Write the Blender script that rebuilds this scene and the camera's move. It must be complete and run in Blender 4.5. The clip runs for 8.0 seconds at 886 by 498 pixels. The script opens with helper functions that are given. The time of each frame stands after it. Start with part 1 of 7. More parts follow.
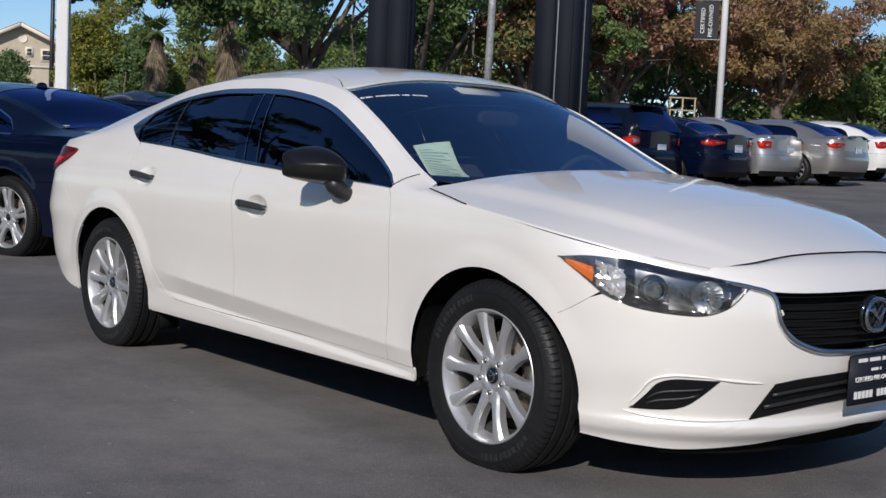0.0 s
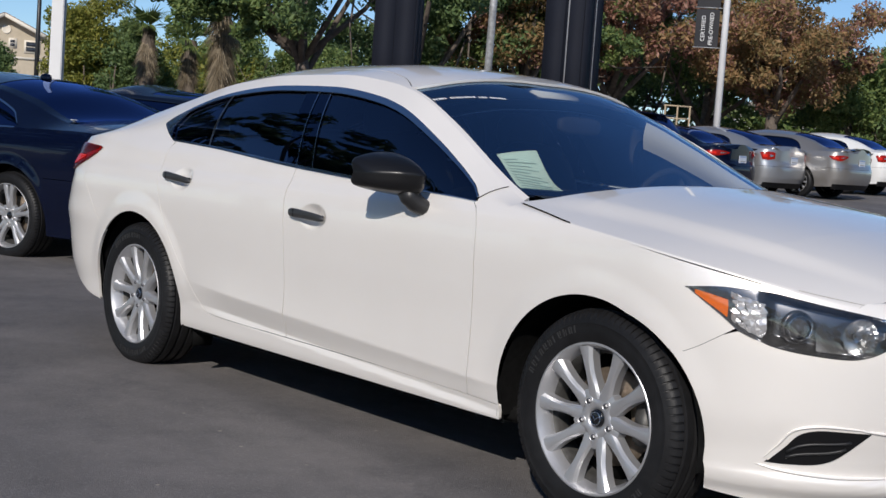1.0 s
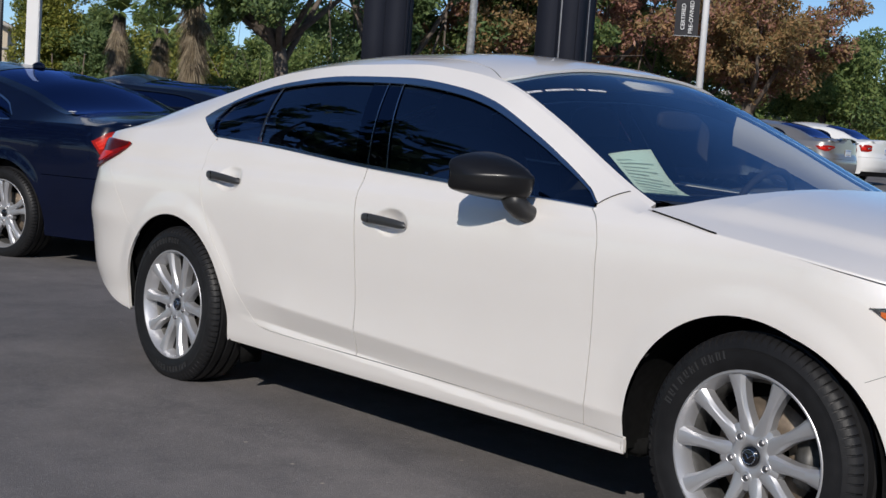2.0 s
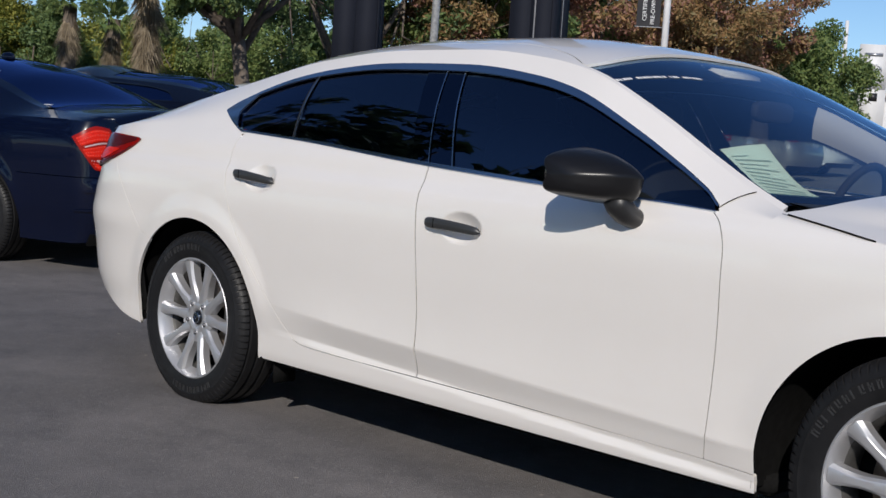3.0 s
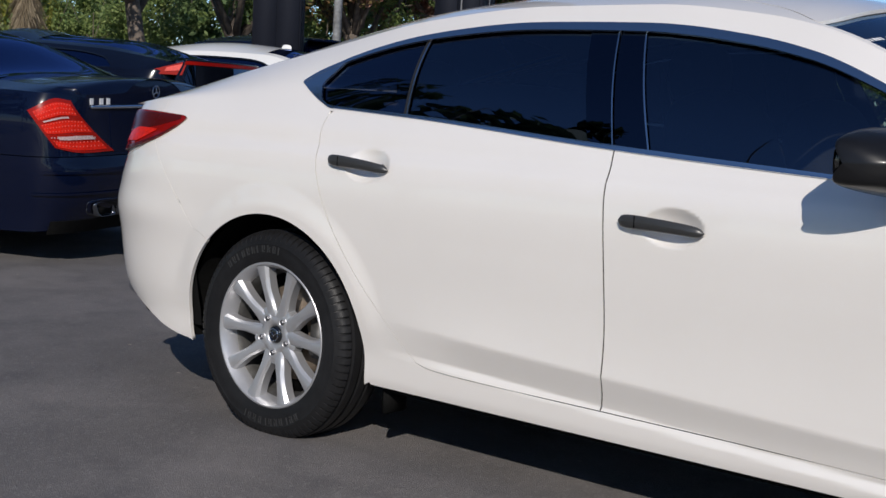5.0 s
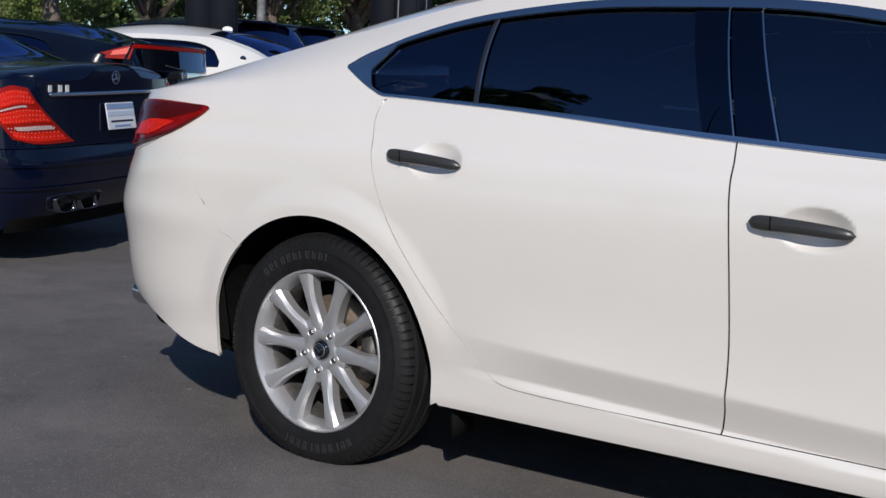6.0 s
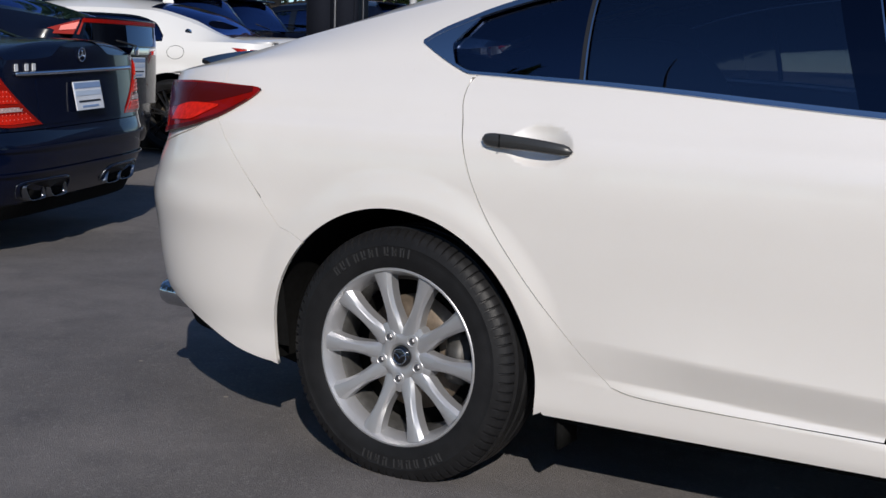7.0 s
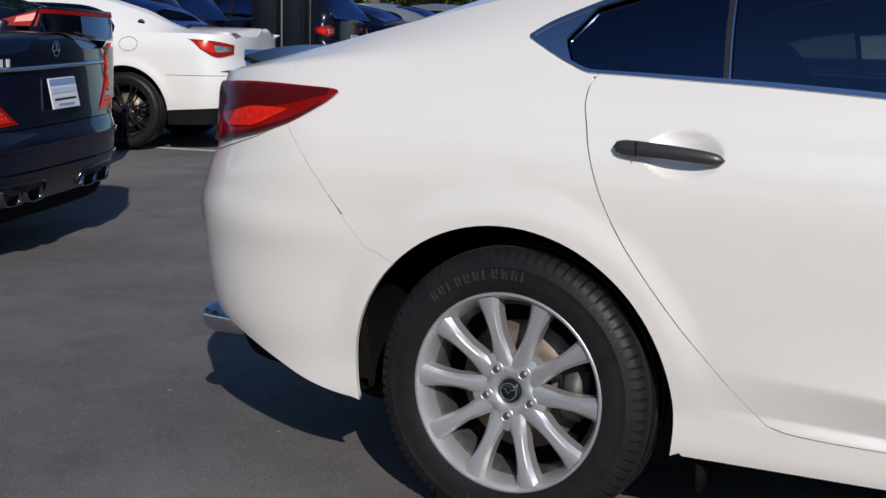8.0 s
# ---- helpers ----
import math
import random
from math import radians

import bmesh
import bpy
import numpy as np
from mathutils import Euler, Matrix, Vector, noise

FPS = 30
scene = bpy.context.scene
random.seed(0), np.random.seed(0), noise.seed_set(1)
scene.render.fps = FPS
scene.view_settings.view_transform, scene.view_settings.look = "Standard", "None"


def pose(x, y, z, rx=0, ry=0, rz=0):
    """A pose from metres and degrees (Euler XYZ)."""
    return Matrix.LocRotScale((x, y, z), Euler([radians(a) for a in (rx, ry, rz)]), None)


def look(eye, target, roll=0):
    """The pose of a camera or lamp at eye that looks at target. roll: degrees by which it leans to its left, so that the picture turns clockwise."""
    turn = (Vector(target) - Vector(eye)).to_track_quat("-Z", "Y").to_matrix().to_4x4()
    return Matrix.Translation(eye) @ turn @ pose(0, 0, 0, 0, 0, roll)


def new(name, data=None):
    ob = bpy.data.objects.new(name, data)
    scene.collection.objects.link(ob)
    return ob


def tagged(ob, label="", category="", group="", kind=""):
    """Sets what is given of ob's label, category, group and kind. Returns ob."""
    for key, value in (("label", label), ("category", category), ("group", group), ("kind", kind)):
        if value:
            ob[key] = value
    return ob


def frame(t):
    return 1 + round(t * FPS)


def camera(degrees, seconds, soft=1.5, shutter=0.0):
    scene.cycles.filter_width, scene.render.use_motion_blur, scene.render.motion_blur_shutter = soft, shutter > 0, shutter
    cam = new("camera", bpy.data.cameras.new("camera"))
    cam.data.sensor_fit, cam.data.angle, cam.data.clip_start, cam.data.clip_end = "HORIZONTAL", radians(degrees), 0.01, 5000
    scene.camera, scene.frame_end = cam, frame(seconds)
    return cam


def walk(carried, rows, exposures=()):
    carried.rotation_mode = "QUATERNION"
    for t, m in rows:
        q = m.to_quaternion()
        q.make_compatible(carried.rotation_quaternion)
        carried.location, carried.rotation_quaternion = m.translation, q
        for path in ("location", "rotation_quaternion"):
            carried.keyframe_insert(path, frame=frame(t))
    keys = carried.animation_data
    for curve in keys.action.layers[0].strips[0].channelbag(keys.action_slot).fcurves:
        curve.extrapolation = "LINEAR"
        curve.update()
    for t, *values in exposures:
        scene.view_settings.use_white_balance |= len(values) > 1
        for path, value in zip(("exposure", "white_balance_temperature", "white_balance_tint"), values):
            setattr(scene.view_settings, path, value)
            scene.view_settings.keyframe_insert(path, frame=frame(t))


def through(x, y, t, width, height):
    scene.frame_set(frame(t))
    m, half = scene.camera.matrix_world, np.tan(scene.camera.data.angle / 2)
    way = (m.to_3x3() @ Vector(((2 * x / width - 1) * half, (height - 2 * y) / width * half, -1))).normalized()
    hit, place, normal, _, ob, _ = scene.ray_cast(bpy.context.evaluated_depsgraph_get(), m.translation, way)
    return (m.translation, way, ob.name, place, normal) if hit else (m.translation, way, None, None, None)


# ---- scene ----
cam = camera(38.0, 8.0)
PATH = [
    (0, (5.976, -3.816, 1.101), (4.464, -2.518, 0.939), 2.7),
    (0.5, (5.669, -3.766, 1.114), (4.162, -2.461, 0.959), 3.9),
    (1, (5.336, -3.756, 1.1), (3.845, -2.432, 0.943), 4.1),
    (1.5, (5.008, -3.781, 1.105), (3.535, -2.438, 0.94), 4.1),
    (3, (4.028, -3.698, 1.079), (2.638, -2.271, 0.903), 3.8),
    (3.5, (3.762, -3.693, 1.072), (2.402, -2.239, 0.888), 3.6),
    (4, (3.452, -3.677, 1.084), (2.126, -2.195, 0.871), 3.1),
    (4.5, (3.152, -3.676, 1.081), (1.87, -2.158, 0.858), 3.0),
    (6, (2.274, -3.601, 1.071), (1.151, -1.965, 0.823), 2.5),
    (6.5, (1.954, -3.607, 1.078), (0.903, -1.93, 0.794), 1.9),
    (7, (1.699, -3.569, 1.072), (0.697, -1.863, 0.783), 1.7),
    (7.5, (1.422, -3.491, 1.084), (0.47, -1.758, 0.782), 1.6),
    (8, (1.134, -3.452, 1.085), (0.24, -1.69, 0.779), 1.2),
]
walk(cam, [(t, look(eye, target, roll)) for t, eye, target, roll in PATH])

# ---- daylight ----
SUN_TOWARD = Vector((0.60, -0.80, 0.0)).normalized()
SUN_HEIGHT = 30.0
world = bpy.data.worlds.new("sky")
scene.world = world
world.use_nodes = True
wn = world.node_tree.nodes
sky = wn.new("ShaderNodeTexSky")
sky.sky_type = "NISHITA"
sky.sun_disc = False
sky.sun_elevation = radians(SUN_HEIGHT)
sky.sun_rotation = math.atan2(SUN_TOWARD.x, SUN_TOWARD.y)
sky.altitude = 1500
sky.air_density, sky.dust_density, sky.ozone_density = 1.0, 0.1, 5.5
wn["Background"].inputs["Strength"].default_value = 0.100
world.node_tree.links.new(sky.outputs["Color"], wn["Background"].inputs["Color"])
sun = new("sun", bpy.data.lights.new("sun", "SUN"))
sun.data.energy, sun.data.angle, sun.data.color = 3.80, radians(0.5), (1.0, 0.936, 0.860)
up_sun = SUN_TOWARD * math.cos(radians(SUN_HEIGHT)) + Vector((0, 0, math.sin(radians(SUN_HEIGHT))))
sun.matrix_world = look(up_sun * 60, (0, 0, 0))
scene.view_settings.exposure = 0.0


# ---- materials ----
def material(name, color, rough=0.5, metal=0.0, coat=0.0, spec=0.5, grain=0.0, grain_scale=40.0, stain=0.0,
             stain_scale=2.0, bump=0.0, bump_scale=200.0, rnd=0.0, alpha=1.0, trans=0.0, sheen=0.0, space="Object"):
    """A Principled surface with colour variation at two scales and fine relief."""
    m = bpy.data.materials.new(name)
    m.use_nodes = True
    n, l = m.node_tree.nodes, m.node_tree.links
    b = n["Principled BSDF"]
    b.inputs["Roughness"].default_value = rough
    b.inputs["Metallic"].default_value = metal
    b.inputs["Coat Weight"].default_value = coat
    b.inputs["Coat Roughness"].default_value = 0.03
    b.inputs["Specular IOR Level"].default_value = spec
    b.inputs["Transmission Weight"].default_value = trans
    b.inputs["Alpha"].default_value = alpha
    b.inputs["Base Color"].default_value = (*color, 1)
    tc = n.new("ShaderNodeTexCoord")
    src = tc.outputs[space]
    last = None
    def mul(socket, value_socket, lo, hi):
        rng = n.new("ShaderNodeMapRange")
        rng.inputs["From Min"].default_value, rng.inputs["From Max"].default_value = 0.3, 0.7
        rng.inputs["To Min"].default_value, rng.inputs["To Max"].default_value = lo, hi
        l.new(value_socket, rng.inputs["Value"])
        mx = n.new("ShaderNodeMix")
        mx.data_type, mx.blend_type = "RGBA", "MULTIPLY"
        mx.inputs["Factor"].default_value = 1.0
        if socket is None:
            mx.inputs["A"].default_value = (*color, 1)
        else:
            l.new(socket, mx.inputs["A"])
        l.new(rng.outputs["Result"], mx.inputs["B"])
        return mx.outputs["Result"]
    if grain:
        t = n.new("ShaderNodeTexNoise")
        t.inputs["Scale"].default_value, t.inputs["Detail"].default_value = grain_scale, 4.0
        l.new(src, t.inputs["Vector"])
        last = mul(last, t.outputs["Fac"], 1 - grain, 1 + grain)
    if stain:
        t = n.new("ShaderNodeTexNoise")
        t.inputs["Scale"].default_value, t.inputs["Detail"].default_value = stain_scale, 3.0
        l.new(src, t.inputs["Vector"])
        last = mul(last, t.outputs["Fac"], 1 - stain, 1 + stain)
    if rnd:
        oi = n.new("ShaderNodeObjectInfo")
        last = mul(last, oi.outputs["Random"], 1 - rnd, 1 + rnd)
    if last is not None:
        l.new(last, b.inputs["Base Color"])
    if bump:
        t = n.new("ShaderNodeTexNoise")
        t.inputs["Scale"].default_value, t.inputs["Detail"].default_value = bump_scale, 3.0
        l.new(src, t.inputs["Vector"])
        bp = n.new("ShaderNodeBump")
        bp.inputs["Strength"].default_value = bump
        bp.inputs["Distance"].default_value = 0.01
        l.new(t.outputs["Fac"], bp.inputs["Height"])
        l.new(bp.outputs["Normal"], b.inputs["Normal"])
    return m


def glass(name, tint, rough=0.0, ior=1.75, mirror_tint=(1, 1, 1)):
    """A tinted pane: part of the light goes straight through, the rest is mirrored in a colour of its own."""
    m = bpy.data.materials.new(name)
    m.use_nodes = True
    n, l = m.node_tree.nodes, m.node_tree.links
    n.remove(n["Principled BSDF"])
    tr = n.new("ShaderNodeBsdfTransparent")
    tr.inputs["Color"].default_value = (*tint, 1)
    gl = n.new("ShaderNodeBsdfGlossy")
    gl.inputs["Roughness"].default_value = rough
    gl.inputs["Color"].default_value = (*mirror_tint, 1)
    fr = n.new("ShaderNodeFresnel")
    fr.inputs["IOR"].default_value = ior
    mx = n.new("ShaderNodeMixShader")
    l.new(fr.outputs["Fac"], mx.inputs["Fac"])
    l.new(tr.outputs["BSDF"], mx.inputs[1])
    l.new(gl.outputs["BSDF"], mx.inputs[2])
    l.new(mx.outputs["Shader"], n["Material Output"].inputs["Surface"])
    return m


PEARL = material("pearl_white_paint", (0.915, 0.875, 0.830), 0.38, metal=0.24, coat=1.0, grain=0.012, grain_scale=900, stain=0.012, stain_scale=3)
WHITE_PAINT = material("white_car_paint", (0.74, 0.735, 0.72), 0.4, coat=1.0, stain=0.015)
BLACK_PAINT = material("black_car_paint", (0.0018, 0.0040, 0.0165), 0.22, coat=0.55, spec=0.12, stain=0.05)
NAVY_PAINT = material("dark_blue_car_paint", (0.003, 0.005, 0.014), 0.22, coat=0.35, spec=0.12, stain=0.05)
SILVER_PAINT = material("silver_car_paint", (0.42, 0.43, 0.45), 0.33, metal=0.7, coat=1.0, grain=0.03, grain_scale=700)
BRONZE_PAINT = material("warm_silver_car_paint", (0.36, 0.34, 0.32), 0.33, metal=0.7, coat=1.0, grain=0.03, grain_scale=700)
RUBBER = material("tyre_rubber", (0.013, 0.013, 0.014), 0.45, spec=0.22, grain=0.15, grain_scale=30, stain=0.25, stain_scale=5, bump=0.1, bump_scale=300)
RUBBER_MARK = material("raised_tyre_rubber", (0.028, 0.028, 0.029), 0.55)
ALLOY = material("painted_alloy", (0.55, 0.55, 0.565), 0.40, metal=0.70, coat=0.3, grain=0.03, grain_scale=500, stain=0.05, stain_scale=8)
BLACK_ALLOY = material("black_alloy", (0.012, 0.012, 0.013), 0.3, coat=0.6)
STEEL = material("brake_disc_steel", (0.25, 0.20, 0.155), 0.52, metal=0.6, grain=0.15, grain_scale=60, stain=0.2, stain_scale=10)
# rim metal darkened in its colour for the shade deep inside the wheel
BARREL = material("shaded_rim_barrel", (0.085, 0.083, 0.080), 0.55, metal=0.5, grain=0.2, grain_scale=50, stain=0.2, stain_scale=9)
PIPE_CHROME = material("dark_chrome", (0.20, 0.215, 0.24), 0.25, metal=1.0, stain=0.05)
NUT_STEEL = material("zinc_wheel_nut", (0.17, 0.17, 0.18), 0.4, metal=0.8)
CALIPER = material("cast_brake_caliper", (0.10, 0.098, 0.095), 0.55, metal=0.5, grain=0.2)
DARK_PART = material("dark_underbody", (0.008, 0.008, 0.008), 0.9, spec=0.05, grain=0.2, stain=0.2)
PLASTIC = material("black_plastic", (0.018, 0.018, 0.019), 0.42, grain=0.1, grain_scale=300, bump=0.06, bump_scale=900)
GRILLE_BLACK = material("black_grille_plastic", (0.008, 0.008, 0.009), 0.5, spec=0.15, grain=0.1, grain_scale=300)
MIRROR_CAP = material("satin_black_cap", (0.008, 0.008, 0.009), 0.32, spec=0.35, coat=0.1, stain=0.1, stain_scale=6)
HANDLE_GREY = material("dark_grey_handle", (0.035, 0.036, 0.037), 0.36, coat=0.2, grain=0.06, grain_scale=200)
GLOSS_BLACK = material("gloss_black_trim", (0.004, 0.004, 0.005), 0.12, coat=1.0)
CHROME = material("chrome", (0.62, 0.64, 0.68), 0.07, metal=1.0, stain=0.03)
SATIN_CHROME = material("satin_chrome", (0.62, 0.66, 0.73), 0.16, metal=1.0, stain=0.04)
RED_LENS = material("red_lamp_lens", (0.27, 0.008, 0.004), 0.20, spec=0.25)
CAR_RED = material("deep_red_lens", (0.20, 0.004, 0.003), 0.10, spec=0.3)
DARK_RED = material("dark_red_lens", (0.065, 0.004, 0.004), 0.20, spec=0.25)
BRIGHT_RED = material("bright_red_reflector", (0.58, 0.016, 0.007), 0.25, spec=0.15, coat=0.0, grain=0.25, grain_scale=90)
LAMP_SILVER = material("silver_lamp_strip", (0.62, 0.45, 0.43), 0.3, metal=0.3, grain=0.3, grain_scale=120)
PINK_RED = material("lit_red_bead", (0.75, 0.10, 0.07), 0.2, coat=0.5)
HATCH_LAMP = material("plain_red_lens", (0.26, 0.006, 0.004), 0.4, spec=0.04)
AMBER = material("amber_reflector", (0.60, 0.135, 0.01), 0.25, coat=1.0, grain=0.12, grain_scale=120)
REFLECTOR = material("lamp_reflector", (0.70, 0.70, 0.70), 0.20, metal=0.95)
SILVER_INNER = material("silver_lamp_inner", (0.62, 0.62, 0.64), 0.25, metal=0.7, bump=0.15, bump_scale=40)
SEAL = material("black_rubber_seal", (0.005, 0.005, 0.005), 0.9, spec=0.05, grain=0.1)
PROJECTOR = material("dark_projector_glass", (0.10, 0.10, 0.11), 0.05, metal=0.3, coat=1.0)
LAMP_GREY = material("lamp_housing", (0.17, 0.17, 0.18), 0.24, metal=0.85, coat=0.15)
INTERIOR = material("black_interior", (0.018, 0.018, 0.020), 0.75, spec=0.2, grain=0.15, stain=0.1)
SEAT_CLOTH = material("dark_seat_cloth", (0.03, 0.03, 0.032), 0.85, grain=0.2, grain_scale=200)
PAPER = material("pale_green_paper", (0.55, 0.64, 0.55), 0.7, stain=0.03)
PRINT = material("dark_print", (0.26, 0.33, 0.28), 0.8)
WHITE_PRINT = material("white_lettering", (0.75, 0.75, 0.75), 0.6)
PLATE_WHITE = material("white_plate", (0.70, 0.72, 0.76), 0.45, stain=0.04, stain_scale=8)
PLATE_BLUE = material("blue_plate_print", (0.22, 0.32, 0.52), 0.5)
PLATE_PALE = material("pale_blue_plate_print", (0.50, 0.58, 0.70), 0.5)
PLATE_DARK = material("dark_plate_print", (0.012, 0.014, 0.022), 0.5, spec=0.25)
BLUE_FILM = material("blue_film", (0.05, 0.14, 0.42), 0.3, coat=0.5)
# blue mirror colour and raised ior paint a bluer, stronger sky reflection
TINT = glass("privacy_tint_glass", (0.24, 0.27, 0.30), ior=2.15, mirror_tint=(0.58, 0.72, 1.0))
SCREEN = glass("windscreen_glass", (0.84, 0.91, 0.90), ior=4.2, mirror_tint=(0.54, 0.75, 1.0))
SIDE_TINT = glass("green_side_glass", (0.26, 0.31, 0.31), ior=2.15, mirror_tint=(0.58, 0.72, 1.0))
PILLAR_BLACK = glass("gloss_black_pillar", (0.004, 0.004, 0.006), ior=1.75, mirror_tint=(0.50, 0.64, 1.0))
QUARTER_TINT = glass("quarter_tint_glass", (0.08, 0.09, 0.11), ior=2.05, mirror_tint=(0.50, 0.64, 1.0))
PALE_GLASS = glass("pale_side_glass", (0.72, 0.80, 0.78), ior=1.5)
LINING = material("pale_roof_lining", (0.55, 0.53, 0.50), 0.9, grain=0.08, grain_scale=200)
CLEAR = glass("clear_lens", (0.92, 0.93, 0.94))
# the sky's blue is put into this mirror colour too
CAR_GLASS = glass("dark_car_glass", (0.06, 0.07, 0.09), ior=2.5, mirror_tint=(0.36, 0.50, 1.0))

# ---- tools for meshes ----
def finish(name, bm, mat, parent=None, label="", smooth=True, mats=(), sharp=None):
    """Link a bmesh as one object under its thing."""
    me = bpy.data.meshes.new(name)
    bm.to_mesh(me)
    bm.free()
    for k in (mat, *mats):
        me.materials.append(k)
    if smooth:
        me.shade_smooth()
    if sharp:
        me.set_sharp_from_angle(angle=radians(sharp))
    ob = new(name, me)
    if parent is not None:
        ob.parent = parent
    if label:
        ob["label"] = label
    return ob


def part(name, bm, mat, parent, label="", smooth=True, mats=(), sharp=None):
    return finish(name, bm, mat, parent, label, smooth, mats, sharp)


def shade(ob, nu, nv, normal):
    """Give a sheet the exact normals of the form it lies on, so that neighbours shade as one skin."""
    ns = [tuple(normal(i / nu, j / nv)) for i in range(nu + 1) for j in range(nv + 1)]
    ns += [(0.0, 0.0, 0.0)] * (len(ob.data.vertices) - len(ns))
    ob.data.normals_split_custom_set_from_vertices(ns)
    return ob


def empty(name, label="", category="", group="", kind=""):
    return tagged(new(name), label, category, group, kind)


def curve(*knots):
    """A smooth curve y(x) through (x, y) knots, with no overshoot."""
    xs, ys = [k[0] for k in knots], [k[1] for k in knots]
    n = len(xs)
    h = [xs[i + 1] - xs[i] for i in range(n - 1)]
    d = [(ys[i + 1] - ys[i]) / h[i] for i in range(n - 1)]
    m = [d[0]] + [0.0] * (n - 2) + [d[-1]]
    for i in range(1, n - 1):
        if d[i - 1] * d[i] > 0:
            a, b = 2 * h[i] + h[i - 1], h[i] + 2 * h[i - 1]
            m[i] = (a + b) / (a / d[i - 1] + b / d[i])
    def at(x):
        if x <= xs[0]:
            return ys[0] + m[0] * (x - xs[0])
        if x >= xs[-1]:
            return ys[-1] + m[-1] * (x - xs[-1])
        i = 0
        while x > xs[i + 1]:
            i += 1
        t = (x - xs[i]) / h[i]
        return (ys[i] * (1 + 2 * t) * (1 - t) ** 2 + m[i] * h[i] * t * (1 - t) ** 2
                + ys[i + 1] * t * t * (3 - 2 * t) + m[i + 1] * h[i] * t * t * (t - 1))
    return at


def line(*pts, round_=True):
    """A line through points, by its length from 0 to 1; gently rounded between them."""
    p = [Vector(q) for q in pts]
    fine = []
    if round_ and len(p) > 2:
        for i in range(len(p) - 1):
            a, b = p[i], p[i + 1]
            ta = (p[i + 1] - p[i - 1]) / 2 if i else b - a
            tb = (p[i + 2] - p[i]) / 2 if i + 2 < len(p) else b - a
            k = (b - a).length
            if ta.length > k:
                ta = ta * (k / ta.length)
            if tb.length > k:
                tb = tb * (k / tb.length)
            for j in range(10):
                t = j / 10
                fine.append(a * (1 + 2 * t) * (1 - t) ** 2 + ta * t * (1 - t) ** 2 + b * t * t * (3 - 2 * t) + tb * t * t * (t - 1))
        fine.append(p[-1])
    else:
        fine = p
    acc = [0.0]
    for a, b in zip(fine, fine[1:]):
        acc.append(acc[-1] + (b - a).length)
    def at(u):
        g = min(max(u, 0), 1) * acc[-1]
        i = 0
        while i < len(acc) - 2 and g > acc[i + 1]:
            i += 1
        w = acc[i + 1] - acc[i]
        return fine[i].lerp(fine[i + 1], (g - acc[i]) / w if w > 1e-9 else 0)
    return at


def arc(cx, cz, r, a0, a1):
    """A round line in the side plane from angle a0 to a1 (degrees)."""
    def at(u):
        a = radians(a0 + (a1 - a0) * u)
        return Vector((cx + r * math.cos(a), cz + r * math.sin(a)))
    return at


def joined(*parts):
    """Lines one after the other, as one line by length."""
    pts = []
    for f in parts:
        pts += [f(i / 96) for i in range(97)]
    out = [pts[0]]
    for q in pts[1:]:
        if (q - out[-1]).length > 1e-5:
            out.append(q)
    return line(*out, round_=False)


def coons(bottom, top, left, right):
    """A net between four lines (bottom and top run the same way, left and right too)."""
    a, b, c, d = bottom(0), bottom(1), top(0), top(1)
    def at(u, v):
        return (bottom(u) * (1 - v) + top(u) * v + left(v) * (1 - u) + right(v) * u
                - (a * (1 - u) * (1 - v) + b * u * (1 - v) + c * (1 - u) * v + d * u * v))
    return at


def ruled(bottom, top, left, right, p=2):
    """Like coons, but the side lines bend the net only near themselves."""
    def at(u, v):
        m = bottom(u).lerp(top(u), v)
        return m + (left(v) - bottom(0).lerp(top(0), v)) * (1 - u) ** p + (right(v) - bottom(1).lerp(top(1), v)) * u ** p
    return at


def sheet(f, nu, nv, flange=0.0, outward=None, bm=None, lift=0.0):
    """A net of faces over f(u, v), with its rim turned inwards by flange."""
    bm = bm or bmesh.new()
    P = [[Vector(f(i / nu, j / nv)) for j in range(nv + 1)] for i in range(nu + 1)]
    N = [[None] * (nv + 1) for _ in range(nu + 1)]
    for i in range(nu + 1):
        for j in range(nv + 1):
            du = P[min(i + 1, nu)][j] - P[max(i - 1, 0)][j]
            dv = P[i][min(j + 1, nv)] - P[i][max(j - 1, 0)]
            k = du.cross(dv)
            if k.length < 1e-12:
                k = Vector((0, 0, 1e-6))
            N[i][j] = k.normalized()
    mid = N[nu // 2][nv // 2]
    ref = Vector(outward) if outward is not None else mid
    flip = mid.dot(ref) < 0
    if flip:
        N = [[-k for k in row] for row in N]
    V = [[bm.verts.new(P[i][j] + N[i][j] * lift) for j in range(nv + 1)] for i in range(nu + 1)]
    def quad(a, b, c, d):
        try:
            bm.faces.new((a, d, c, b) if flip else (a, b, c, d))
        except ValueError:
            pass
    for i in range(nu):
        for j in range(nv):
            quad(V[i][j], V[i + 1][j], V[i + 1][j + 1], V[i][j + 1])
    if flange:
        rim = [(i, 0) for i in range(nu)] + [(nu, j) for j in range(nv)] + [(i, nv) for i in range(nu, 0, -1)] + [(0, j) for j in range(nv, 0, -1)]
        edge = [bm.verts.new(V[i][j].co) for i, j in rim]
        low = [bm.verts.new(V[i][j].co - N[i][j] * flange) for i, j in rim]
        for k in range(len(rim)):
            m = (k + 1) % len(rim)
            quad(edge[m], edge[k], low[k], low[m])
    return bm


